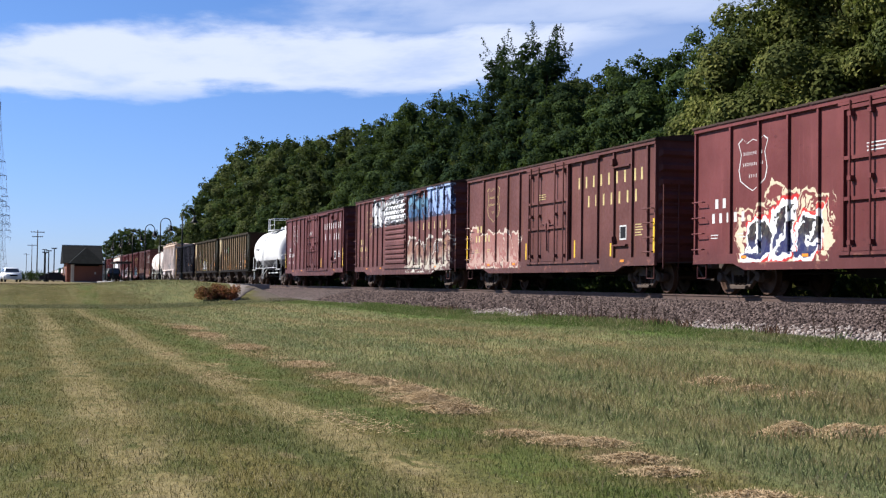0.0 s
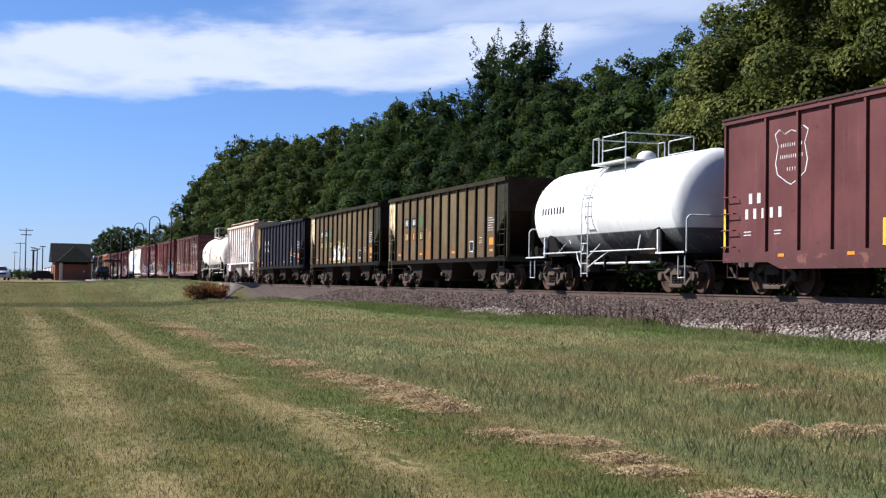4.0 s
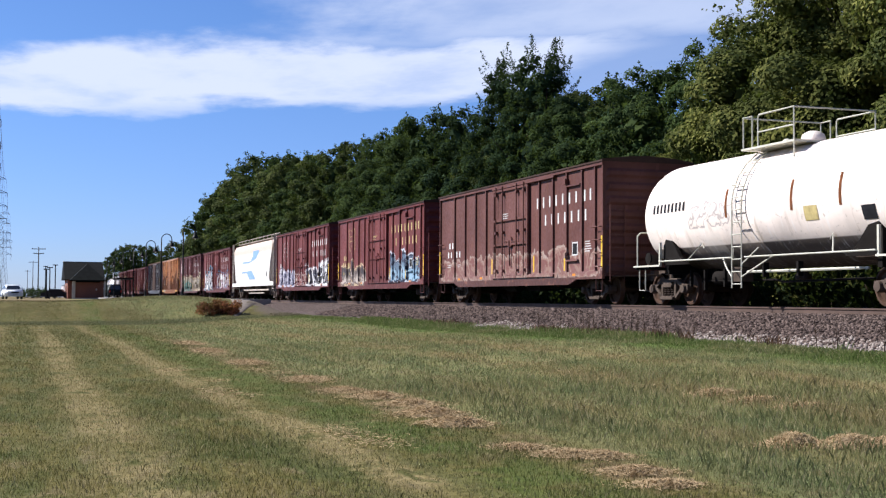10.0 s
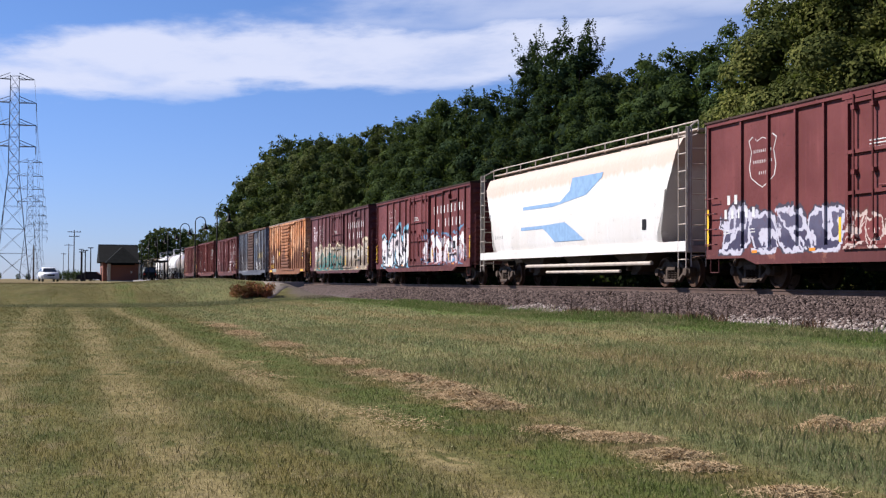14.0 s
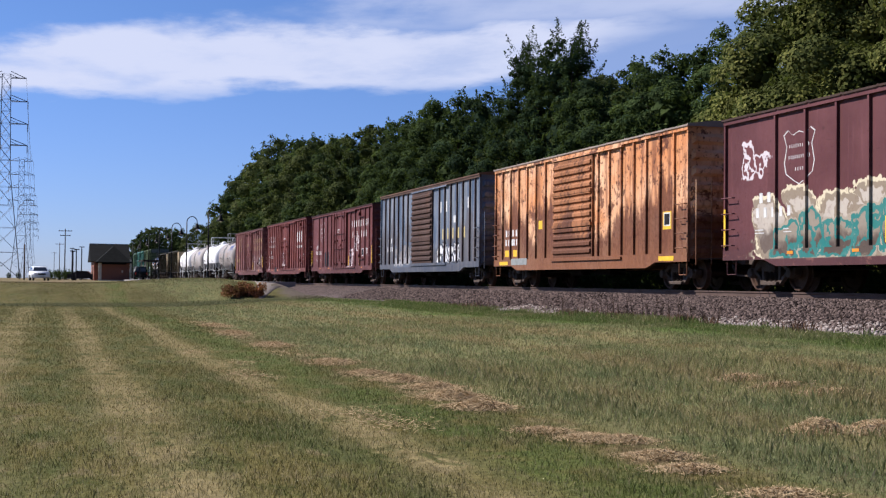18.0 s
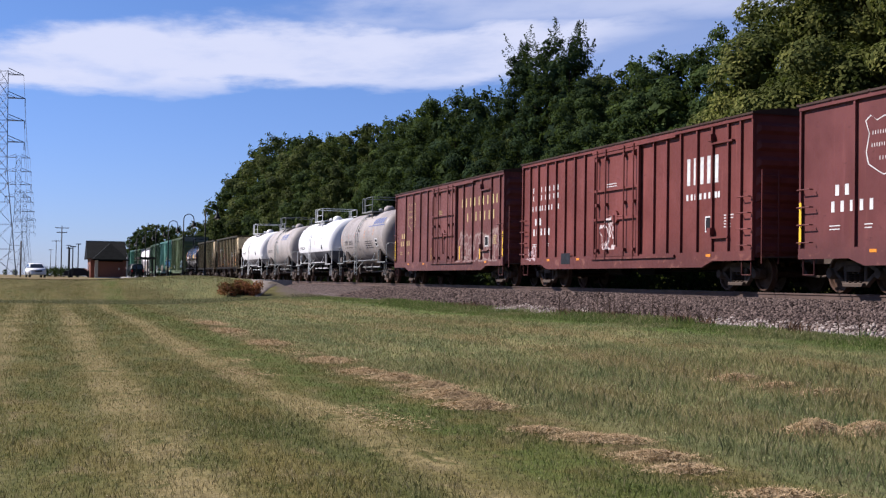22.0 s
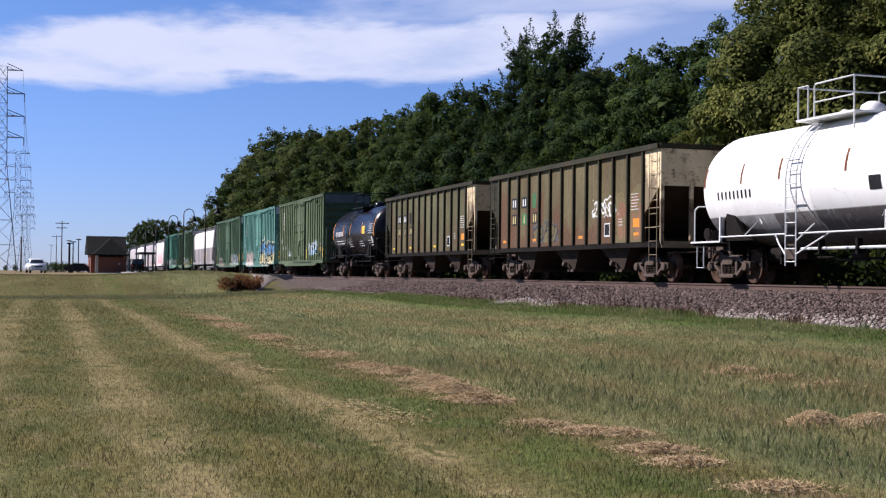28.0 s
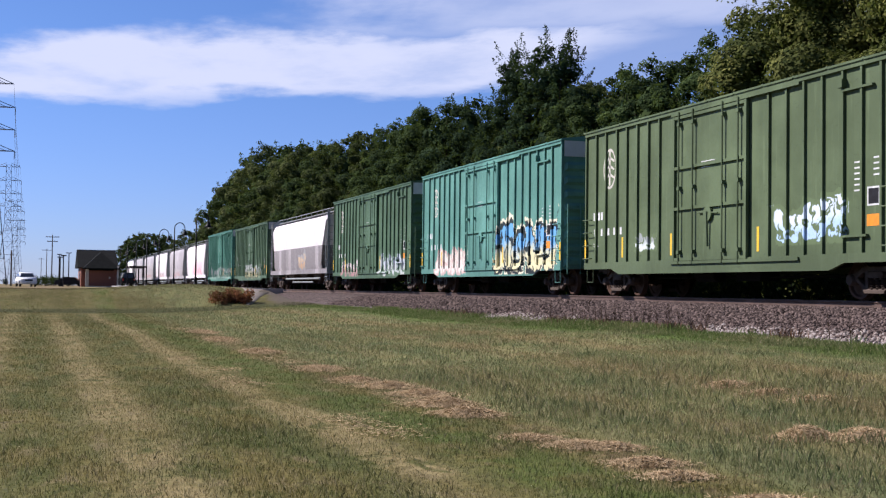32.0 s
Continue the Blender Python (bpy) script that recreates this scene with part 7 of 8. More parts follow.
# ---- station and far things ----
def bricks(parent, u0, u1, v0, v1, place, mat, limit=260):
    """Brick courses as pieces on one face: place(u, v) gives a point on it."""
    me = None
    n = 0
    rows = int((v1 - v0) / 0.2)
    for r in range(rows):
        u = u0 + (0.2 if r % 2 else 0.0)
        while u + 0.38 < u1 and n < limit:
            if me is None:
                ob = part("brick", made(box, 0, 0.38, -0.012, 0.02, 0, 0.18), mat, parent)
                me = ob.data
            else:
                ob = new("brick", me)
                ob.parent = parent
            ob.location = place(u, v0 + r * 0.2)
            u += 0.4
            n += 1


def make_station():
    brick = plain("red_brick", (0.40, 0.17, 0.115), 0.85, 0, 0.35, 3.0, (0.16, 0.07, 0.05), 0.4)
    pale = plain("pale_trim", (0.62, 0.56, 0.47), 0.7, 0, 0.2, 2.0)
    shingle = plain("dark_shingle", (0.008, 0.009, 0.008), 0.95, 0, 0.35, 2.0, (0.014, 0.014, 0.014), 0.3)
    green = plain("dark_green_shingle", (0.010, 0.012, 0.011), 0.9, 0, 0.3, 2.0, None, 0.5)
    glass, nt, b = material("window_glass", 0.08)
    b.inputs["Base Color"].default_value = (0.03, 0.035, 0.04, 1)
    st = new("station_building")
    st.location = (0, 0, 1.05)
    tagged(st, "small red brick railway station with dark hipped roofs", "building")
    part("main_wall", made(box, 6.7, 11.3, 191.0, 203.0, -0.3, 2.9), brick, st)
    part("wing_wall", made(box, 7.3, 11.3, 186.2, 191.0, -0.3, 2.75), brick, st)
    bricks(st, 7.35, 11.2, 0.1, 2.5, lambda u, v: (u, 186.19, v), brick)
    bm = bmesh.new()
    y0, y1 = 190.2, 204
    for a in ([(6.2, y0, 2.75), (11.9, y0, 2.75), (11.9, 197, 5.45), (6.2, 197, 5.45)], [(6.2, y1, 2.75), (11.9, y1, 2.75), (11.9, 197, 5.45), (6.2, 197, 5.45)],
              [(6.2, y0, 2.75), (6.2, 197, 5.45), (6.2, y1, 2.75)], [(11.9, y0, 2.75), (11.9, 197, 5.45), (11.9, y1, 2.75)], [(6.2, y0, 2.75), (11.9, y0, 2.75), (11.9, y1, 2.75), (6.2, y1, 2.75)]):
        bm.faces.new([bm.verts.new(p) for p in a])
    bmesh.ops.remove_doubles(bm, verts=bm.verts, dist=0.001)
    part("main_roof", bm, shingle, st)
    bm = bmesh.new()
    e = [(6.8, 185.2, 2.6), (11.75, 185.2, 2.6), (11.75, 192.5, 2.6), (6.8, 192.5, 2.6)]
    r0, r1 = (9.35, 188.6, 5.0), (9.35, 195, 5.0)
    for a in ([e[0], e[1], r0], [e[1], e[2], r1, r0], [e[3], e[0], r0, r1], [e[0], e[1], e[2], e[3]], [e[2], e[3], r1]):
        bm.faces.new([bm.verts.new(p) for p in a])
    bmesh.ops.remove_doubles(bm, verts=bm.verts, dist=0.001)
    part("wing_roof", bm, green, st)
    part("fascia", made(box, 6.75, 11.8, 185.1, 185.22, 2.46, 2.62), green, st)
    for x in (7.35, 11.2):
        part("corner_pier", made(box, x - 0.22, x + 0.22, 186.0, 186.3, -0.3, 2.55), pale if x < 9 else brick, st)
    part("wall_lamp", made(box, 10.35, 10.55, 186.05, 186.2, 1.15, 1.45), pale, st)
    part("eave_lintel", made(box, 7.6, 11.0, 186.1, 186.2, 2.3, 2.5), green, st)
    part("porch_post", made(box, 11.42, 11.66, 185.3, 185.54, -0.3, 3.0), pale, st, "pale square post under the eave")
    part("base_course", made(box, 7.2, 11.4, 186.08, 186.2, -0.3, 0.1), pale, st)
    part("door", made(box, 6.52, 6.6, 193, 194, -0.2, 2.0), glass, st)
    part("ridge_cap", made(box, 6.2, 11.9, 196.9, 197.1, 5.42, 5.52), pale, st)
    # a porch to the platform
    post = new("platform_shelter")
    tagged(post, "dark open platform shelter on posts beside the station", "shelter")
    post.location = (0, 0, 1.05)
    dark = plain("dark_timber", (0.05, 0.045, 0.04), 0.8, 0, 0.3, 2.0)
    for x, y in ((13.2, 180), (14.6, 180), (13.2, 188), (14.6, 188)):
        part("post", made(box, x - 0.09, x + 0.09, y - 0.09, y + 0.09, -0.3, 2.7), pale if x < 14 else dark, post)
    part("roof", made(box, 12.8, 15.0, 179.5, 188.5, 2.7, 2.95), dark, post)


def lamp_post():
    iron = plain("black_iron", (0.020, 0.022, 0.022), 0.5, 0.3, 0.3, 4.0)
    t = new("street_lamp")
    tagged(t, "black gooseneck platform lamp with a bell shade", "street lamp", "lamps along the platform")
    part("pole", made(rod, (0, 0, 0.25), (0, 0, 4.75), 0.06, 10, 0.045), iron, t, smooth=True)
    part("base", made(lathe, [(0.16, -0.2), (0.16, 0.12), (0.11, 0.2), (0.10, 0.5), (0.07, 0.6)], 12, "z"), iron, t)
    bm = bmesh.new()
    pts = [(0, 0, 4.7)] + [(0.42 - 0.42 * math.cos(a), 0, 4.75 + 0.45 * math.sin(a)) for a in np.linspace(0, math.pi, 11)] + [(0.84, 0, 4.6)]
    pipe(bm, pts, 0.036, 8)
    part("gooseneck", bm, iron, t, smooth=True)
    sh = part("shade", made(lathe, [(0.05, 4.66), (0.08, 4.56), (0.11, 4.45), (0.17, 4.32), (0.27, 4.2), (0.27, 4.16), (0.05, 4.17)], 16, "z", (0.84, 0, 0)), iron, t, smooth=True)
    bulb = plain("bulb_glass", (0.75, 0.73, 0.66), 0.2, 0, 0.1, 4.0)
    part("bulb", made(lathe, [(0.03, 4.2), (0.08, 4.17), (0.08, 4.12), (0.03, 4.07)], 10, "z", (0.84, 0, 0)), bulb, sh)
    part("plinth", made(lathe, [(0.22, -0.5), (0.22, 0.0), (0.2, 0.04)], 12, "z"), plain("lamp_plinth", (0.5, 0.48, 0.44), 0.9, 0, 0.2, 4.0), t)
    return t


def utility_pole(x, y, high, arms, label, tilt=0.0):
    wood = plain("grey_pole_wood", (0.14, 0.11, 0.085), 0.9, 0, 0.4, 1.5)
    t = new("utility_pole")
    tagged(t, label, "utility pole", "poles beside the road")
    t.matrix_basis = pose(x, y, float(ground_z(x, y)) - 0.1, 0, tilt, 0)
    part("pole", made(rod, (0, 0, 0), (0, 0, high), 0.13, 9, 0.09), wood, t, smooth=True)
    for i, w in enumerate(arms):
        z = high - 0.5 - i * 0.9
        a = part("crossarm", made(box, -w, w, -0.07, 0.07, z, z + 0.13), wood, t)
        for s in (-0.9, -0.45, 0.45, 0.9):
            part("insulator", made(lathe, [(0.05, z + 0.13), (0.06, z + 0.2), (0.03, z + 0.28)], 6, "z", (s * w, 0, 0)), TRIM_GREY, a)


def area_lamp(x, y, high):
    dark = plain("dark_pole", (0.03, 0.03, 0.03), 0.6, 0.2, 0.3, 2.0)
    t = new("car_park_lamp")
    tagged(t, "dark car park lamp on a straight pole", "street lamp", "lamps of the car park")
    t.location = (x, y, float(ground_z(x, y)) - 0.1)
    part("pole", made(rod, (0, 0, 0), (0, 0, high), 0.09, 8, 0.07), dark, t)
    part("lamp_head", made(box, -0.4, 0.4, -0.2, 0.2, high, high + 0.13), dark, t)


def pylon(x, y, high, label):
    """A lattice transmission tower."""
    zinc = plain("galvanised_lattice", (0.20, 0.22, 0.25), 0.6, 0.3, 0.25, 0.5)
    t = new("transmission_tower")
    tagged(t, label, "transmission tower", "towers of the power line")
    t.location = (x, y, float(ground_z(x, y)))
    waist, wide, neck = high * 0.52, 3.6, 0.9
    half = lambda z: wide + (1.15 - wide) * min(z / waist, 1) if z < waist else 1.15 + (neck - 1.15) * (z - waist) / (high - waist)
    levels = [high * f for f in (0, 0.13, 0.25, 0.36, 0.45, 0.52, 0.58, 0.64, 0.70, 0.76, 0.82, 0.88, 0.94, 1.0)]
    for sx in (-1, 1):
        for sy in (-1, 1):
            part("leg", made(pipe, [(sx * half(a), sy * half(a), a) for a in levels], 0.075, 4), zinc, t)
    for a, b in zip(levels, levels[1:]):
        bm = bmesh.new()
        ha, hb = half(a), half(b)
        for s in (-1, 1):
            for p, q in (((-ha, s * ha, a), (hb, s * hb, b)), ((ha, s * ha, a), (-hb, s * hb, b)), ((s * ha, -ha, a), (s * hb, hb, b)), ((s * ha, ha, a), (s * hb, -hb, b)), ((-hb, s * hb, b), (hb, s * hb, b)), ((s * hb, -hb, b), (s * hb, hb, b))):
                if y < 600:
                    part("brace", made(rod, p, q, 0.034, 4), zinc, t)
                else:
                    rod(bm, p, q, 0.034, 4)
        if y > 600:
            tagged(part("bracing", bm, zinc, t), kind="stuff")
        else:
            bm.free()
    for f, reach in ((0.985, 4.2), (0.87, 4.6), (0.76, 4.6), (0.655, 4.6)):
        z = high * f
        for s in (-1, 1):
            bm = bmesh.new()
            h = half(z)
            for p in ((s * h, -h, z), (s * h, h, z), (s * h, 0, z + 1.4)):
                rod(bm, p, (s * reach, 0, z), 0.08, 4)
            rod(bm, (s * (h + reach) / 2, 0, z), (s * h, 0, z + 0.8), 0.05, 4)
            arm = part("crossarm", bm, zinc, t)
            if f < 0.98:
                part("insulator", made(rod, (s * reach, 0, z), (s * reach, 0, z - 1.7), 0.1, 6), zinc, arm)
    return [(x + s * reach, y, float(ground_z(x, y)) + high * f - (1.7 if f < 0.98 else 0)) for f, reach in ((0.985, 4.2), (0.87, 4.6), (0.76, 4.6), (0.655, 4.6)) for s in (-1, 1)]


def make_line():
    hooks = [pylon(-9.0, 295, 45.2, "tall grey lattice transmission tower"), pylon(-9.4, 508, 45.5, "distant grey lattice transmission tower"), pylon(-9.6, 722, 45.5, "far lattice transmission tower in haze"), pylon(-9.8, 940, 45.5, "pale lattice transmission tower in haze")]
    wire = plain("aluminium_wire", (0.22, 0.23, 0.25), 0.5, 0.4, 0.1, 1.0)
    for a, b in zip(hooks, hooks[1:]):
        for p, q in zip(a, b):
            bm = bmesh.new()
            pts = []
            for i in range(13):
                f = i / 12
                v = Vector(p).lerp(Vector(q), f)
                pts.append(v - Vector((0, 0, 4 * 5.0 * f * (1 - f))))
            pipe(bm, pts, 0.035, 3)
            tagged(part("power_cable", bm, wire), "thin sagging power cable between lattice towers", "cable", "cables of the power line")


def make_car():
    white = plain("white_car_paint", (0.80, 0.81, 0.82), 0.25, 0, 0.08, 2.0)
    tint, nt, b = material("car_glass", 0.06)
    b.inputs["Base Color"].default_value = (0.02, 0.024, 0.03, 1)
    dark = plain("black_plastic", (0.02, 0.02, 0.022), 0.5, 0, 0.2, 5.0)
    lens, nt, b = material("lamp_lens", 0.1)
    b.inputs["Base Color"].default_value = (0.7, 0.72, 0.74, 1)
    chrome = plain("chrome", (0.6, 0.6, 0.62), 0.2, 0.9, 0.1, 4.0)
    t = new("parked_car")
    tagged(t, "white parked estate car seen from its front", "car")
    t.matrix_basis = pose(-0.7, 150, float(ground_z(-0.7, 150)), 0, 0, 8)
    prof = [(-2.2, 0.35), (-2.28, 0.6), (-2.2, 0.88), (-1.9, 0.98), (-1.15, 1.04), (-0.5, 1.52), (0.0, 1.60), (1.3, 1.58), (2.1, 1.1), (2.25, 0.9), (2.25, 0.4), (2.1, 0.3), (-2.0, 0.28)]
    bm = bmesh.new()
    slab(bm, prof, 1.74, lambda u, v, w: (-0.87 + w, u, v))
    for v in bm.verts:
        if v.co.z > 1.1:
            v.co.x *= 0.80
    bmesh.ops.bevel(bm, geom=bm.edges[:], offset=0.05, segments=2, affect="EDGES")
    part("body", bm, white, t, smooth=True)
    bm = bmesh.new()
    bm.faces.new([bm.verts.new(p) for p in ((-0.76, -1.14, 1.10), (0.76, -1.14, 1.10), (0.60, -0.60, 1.50), (-0.60, -0.60, 1.50))])
    part("windscreen", bm, tint, t)
    for s in (-1, 1):
        bm = bmesh.new()
        bm.faces.new([bm.verts.new(p) for p in ((s * 0.845, -0.9, 1.1), (s * 0.845, 1.7, 1.1), (s * 0.725, 1.2, 1.48), (s * 0.725, -0.45, 1.46))])
        part("side_window", bm, tint, t)
        part("headlight", made(box, *sorted((s * 0.42, s * 0.78)), -2.29, -2.2, 0.66, 0.84), lens, t)
        part("mirror", made(box, *sorted((s * 0.86, s * 1.04)), -0.85, -0.72, 1.05, 1.2), white, t)
        for y in (-1.4, 1.4):
            w = part("wheel", made(lathe, [(0.2, -0.1), (0.32, -0.1), (0.33, 0.0), (0.32, 0.1), (0.2, 0.1)], 20, "x", (s * 0.8, y, 0.32)), dark, t)
            part("rim", made(lathe, [(0.05, -0.115), (0.21, -0.105), (0.21, 0.105), (0.05, 0.115)], 14, "x", (s * 0.8, y, 0.32)), chrome, w)
    part("grille", made(box, -0.4, 0.4, -2.31, -2.24, 0.64, 0.80), dark, t)
    part("bumper", made(box, -0.84, 0.84, -2.36, -2.2, 0.36, 0.56), white, t)
    part("plate", made(box, -0.26, 0.26, -2.375, -2.35, 0.42, 0.53), plain("pale_plate", (0.6, 0.6, 0.58), 0.5, 0, 0.1, 4.0), t)


def dark_car(x, y, turn, col, label):
    paint = plain("dark_car_paint", col, 0.3, 0, 0.1, 2.0)
    dark = plain("black_tyre", (0.02, 0.02, 0.02), 0.8, 0, 0.2, 4.0)
    t = new("parked_car")
    tagged(t, label, "car", "cars in the car park")
    t.matrix_basis = pose(x, y, float(ground_z(x, y)), 0, 0, turn)
    bm = bmesh.new()
    slab(bm, [(-2.2, 0.3), (-2.2, 0.8), (-1.2, 0.95), (-0.6, 1.4), (0.9, 1.4), (1.6, 0.95), (2.2, 0.85), (2.2, 0.3)], 1.7, lambda u, v, w: (-0.85 + w, u, v))
    part("body", bm, paint, t)
    for s in (-0.75, 0.75):
        for yy in (-1.4, 1.4):
            part("wheel", made(lathe, [(0.3, -0.1), (0.32, 0.0), (0.3, 0.1)], 14, "x", (s, yy, 0.32)), dark, t)


def dark_van(x, y):
    """A dark upright estate car, seen from behind."""
    paint = plain("dark_green_paint", (0.014, 0.020, 0.019), 0.3, 0, 0.1, 2.0)
    tyre = plain("van_tyre", (0.02, 0.02, 0.02), 0.8, 0, 0.2, 4.0)
    glass, nt, b = material("van_glass", 0.06)
    b.inputs["Base Color"].default_value = (0.025, 0.03, 0.035, 1)
    lamp = plain("tail_lamp", (0.30, 0.02, 0.015), 0.3, 0, 0.1, 4.0)
    t = new("parked_car")
    tagged(t, "dark green upright car parked beside the station", "car", "cars in the car park")
    t.matrix_basis = pose(x, y, 1.22, 0, 0, 4)
    bm = bmesh.new()
    slab(bm, [(-2.1, 0.35), (-2.15, 0.9), (-1.95, 1.05), (-1.75, 1.72), (-1.5, 1.82), (0.5, 1.80), (1.15, 1.1), (2.1, 0.98), (2.2, 0.4), (2.0, 0.3)], 1.76, lambda u, v, w: (-0.88 + w, u, v))
    for v in bm.verts:
        if v.co.z > 1.2:
            v.co.x *= 0.84
    bmesh.ops.bevel(bm, geom=bm.edges[:], offset=0.06, segments=2, affect="EDGES")
    part("body", bm, paint, t, smooth=True)
    bm = bmesh.new()
    bm.faces.new([bm.verts.new(p) for p in ((-0.66, -1.965, 1.12), (0.66, -1.965, 1.12), (0.60, -1.80, 1.66), (-0.60, -1.80, 1.66))])
    part("rear_window", bm, glass, t)
    part("bumper", made(box, -0.86, 0.86, -2.24, -2.1, 0.36, 0.58), tyre, t)
    for s in (-1, 1):
        part("tail_light", made(box, *sorted((s * 0.66, s * 0.84)), -2.18, -2.1, 0.7, 1.0), lamp, t)
        for yy in (-1.35, 1.4):
            part("wheel", made(lathe, [(0.2, -0.1), (0.34, -0.1), (0.35, 0.0), (0.34, 0.1), (0.2, 0.1)], 18, "x", (s * 0.8, yy, 0.35)), tyre, t)


make_station()
lp = lamp_post()
for i, y in enumerate((91.5, 106.2, 119.2, 132.6, 146.4, 160.2, 174.0)):
    m = pose(11.08, y, float(ground_z(11.08, y)) + 0.30, 0, 0, -14)
    if i == 0:
        lp.matrix_basis = m
    else:
        copy_thing(lp, m)
utility_pole(3.6, 262, 10.2, (1.3, 1.0), "weathered wooden utility pole with two crossarms")
utility_pole(3.9, 395, 11.0, (1.3,), "distant wooden utility pole")
utility_pole(3.4, 560, 11.5, (1.2,), "far wooden utility pole")
utility_pole(-2.9, 190, 5.2, (), "short plain wooden post")
for x, y, h in ((3.5, 178, 4.0), (4.1, 186, 4.4), (5.3, 204, 5.2), (4.4, 232, 5.6)):
    area_lamp(x, y, h)
make_line()
make_car()
dark_van(12.35, 180)
dark_car(5.4, 196, 80, (0.03, 0.03, 0.035), "dark parked car beyond the bank")
hedge = shrub(31, 1.5, 1.3, LEAF_DARK, "dark green shrub beside the car park")
for i, (x, y) in enumerate(((2.2, 214), (3.3, 222), (1.2, 240), (6.3, 240))):
    m = pose(x, y, float(ground_z(x, y)), 0, 0, 70 * i)
    if i == 0:
        hedge.matrix_basis = m
    else:
        copy_thing(hedge, m)


# ---- verge: crossing, brush, weeds, hay, stones, grass ----
def make_verge():
    rng = np.random.default_rng(5)
    # a pale paved path that climbs to the track
    conc = plain("worn_concrete", (0.46, 0.43, 0.39), 0.9, 0, 0.3, 1.2, (0.2, 0.17, 0.15), 0.4)
    dust = plain("trodden_gravel", (0.30, 0.25, 0.205), 0.95, 0, 0.35, 1.6, (0.2, 0.16, 0.13), 0.5)
    bm = bmesh.new()
    rows = []
    for y0, x0, x1 in ((63.4, 10.15, 10.5), (64.8, 10.4, 10.95), (66.5, 10.65, 11.5), (68.5, 10.9, 12.3), (71, 11.2, 13.4), (75, 11.8, 14.6), (79, 12.2, 16.0)):
        rows.append([bm.verts.new((x, y0, float(ground_z(x, y0)) + h)) for x, h in ((x0, -0.08), (x0 + 0.08, 0.025), ((x0 + x1) / 2, 0.04), (x1 - 0.08, 0.025), (x1, -0.12))])
    for a, c in zip(rows, rows[1:]):
        for i in range(4):
            bm.faces.new((a[i], a[i + 1], c[i + 1], c[i]))
    bm.faces.new(rows[0][::-1]), bm.faces.new(rows[-1])
    tagged(part("path", bm, dust, smooth=True), "narrow trodden gravel path up to the track", "path", kind="structure")
    # platform along the far stretch of the track
    bm = bmesh.new()
    box(bm, 10.6, 16.0, 84, 260, 0.3, 1.22)
    tagged(part("platform", bm, conc), "low concrete station platform beside the track", "platform", kind="structure")
    # dry brush
    t = new("brush")
    tagged(t, "low heap of dry reddish-brown brush on the bank", "brush")
    x, y = 9.75, 64.5
    t.location = (x, y, float(ground_z(x, y)))
    bm = bmesh.new()
    cs, rs = [], []
    for i in range(40):
        c = np.array([rng.uniform(-0.95, 0.95), rng.uniform(-0.6, 0.6), rng.uniform(0.05, 0.62)])
        cs.append(c)
        rs.append(rng.uniform(0.2, 0.36))
        rod(bm, (c[0] * 0.5, c[1] * 0.5, -0.1), tuple(c + np.array([0, 0, 0.15])), 0.012, 4, 0.004)
    part("twig", bm, BARK, t)
    v, f = leaf_cloud(rng, cs, rs, 1300, 0.055)
    fo = new("foliage", mesh_from("foliage", v, f, LEAF_BUSH))
    fo.parent = t
    # tall weeds at the foot of the ballast
    stalk = plain("dry_stalk", (0.085, 0.055, 0.038), 0.9, 0, 0.4, 6.0)
    spots = [(13.7, 29.3), (13.75, 28.6), (13.7, 28.2), (13.8, 26.8), (13.7, 21.7), (13.65, 19.5), (13.8, 19.1), (13.9, 33.0), (13.8, 24.3), (13.6, 17.6), (13.9, 37.5), (13.8, 31.2)] + [(13.62 + 0.03 * (i % 9), 24.6 + 0.42 * i) for i in range(16)]
    for i, (x, y) in enumerate(spots):
        w = new("weed")
        tagged(w, "dry brown weed stalk at the ballast's foot", "weed", "weeds along the ballast")
        w.location = (x, y, 0.40)
        h = rng.uniform(0.28, 0.62)
        bm = bmesh.new()
        top = (rng.normal() * 0.05, rng.normal() * 0.05, h)
        rod(bm, (0, 0, -0.1), top, 0.012, 5, 0.005)
        part("stalk", bm, stalk, w)
        for j in range(6):
            f = rng.uniform(0.25, 1.0)
            a = rng.uniform(0, math.tau)
            bm = bmesh.new()
            b0 = Vector(top) * f
            b1 = b0 + Vector((math.cos(a) * 0.07, math.sin(a) * 0.07, 0.08))
            rod(bm, b0, b1, 0.005, 4, 0.007)
            part("twig", bm, stalk, w)


def blades(rng, x, y, high, wide, lean=0.5):
    """Arrays of single grass blades that stand on the ground."""
    n = len(x)
    z = ground_z(x, y)
    a = rng.uniform(0, math.tau, n)
    d = np.stack([np.cos(a), np.sin(a), np.zeros(n)], 1)
    b = rng.uniform(0, math.tau, n)
    tip = np.stack([np.cos(b), np.sin(b), np.zeros(n)], 1) * (high * rng.uniform(0.1, lean, n))[:, None]
    p = np.stack([x, y, z - 0.005], 1)
    up = np.zeros((n, 3))
    up[:, 2] = high
    w = (d * wide[:, None]) * 0.5
    v = np.stack([p - w, p + w, p + tip * 0.35 + up * 0.6 + w * 0.6, p + tip + up], 1).reshape(-1, 3)
    f = np.arange(4 * n).reshape(-1, 4)
    return v, f


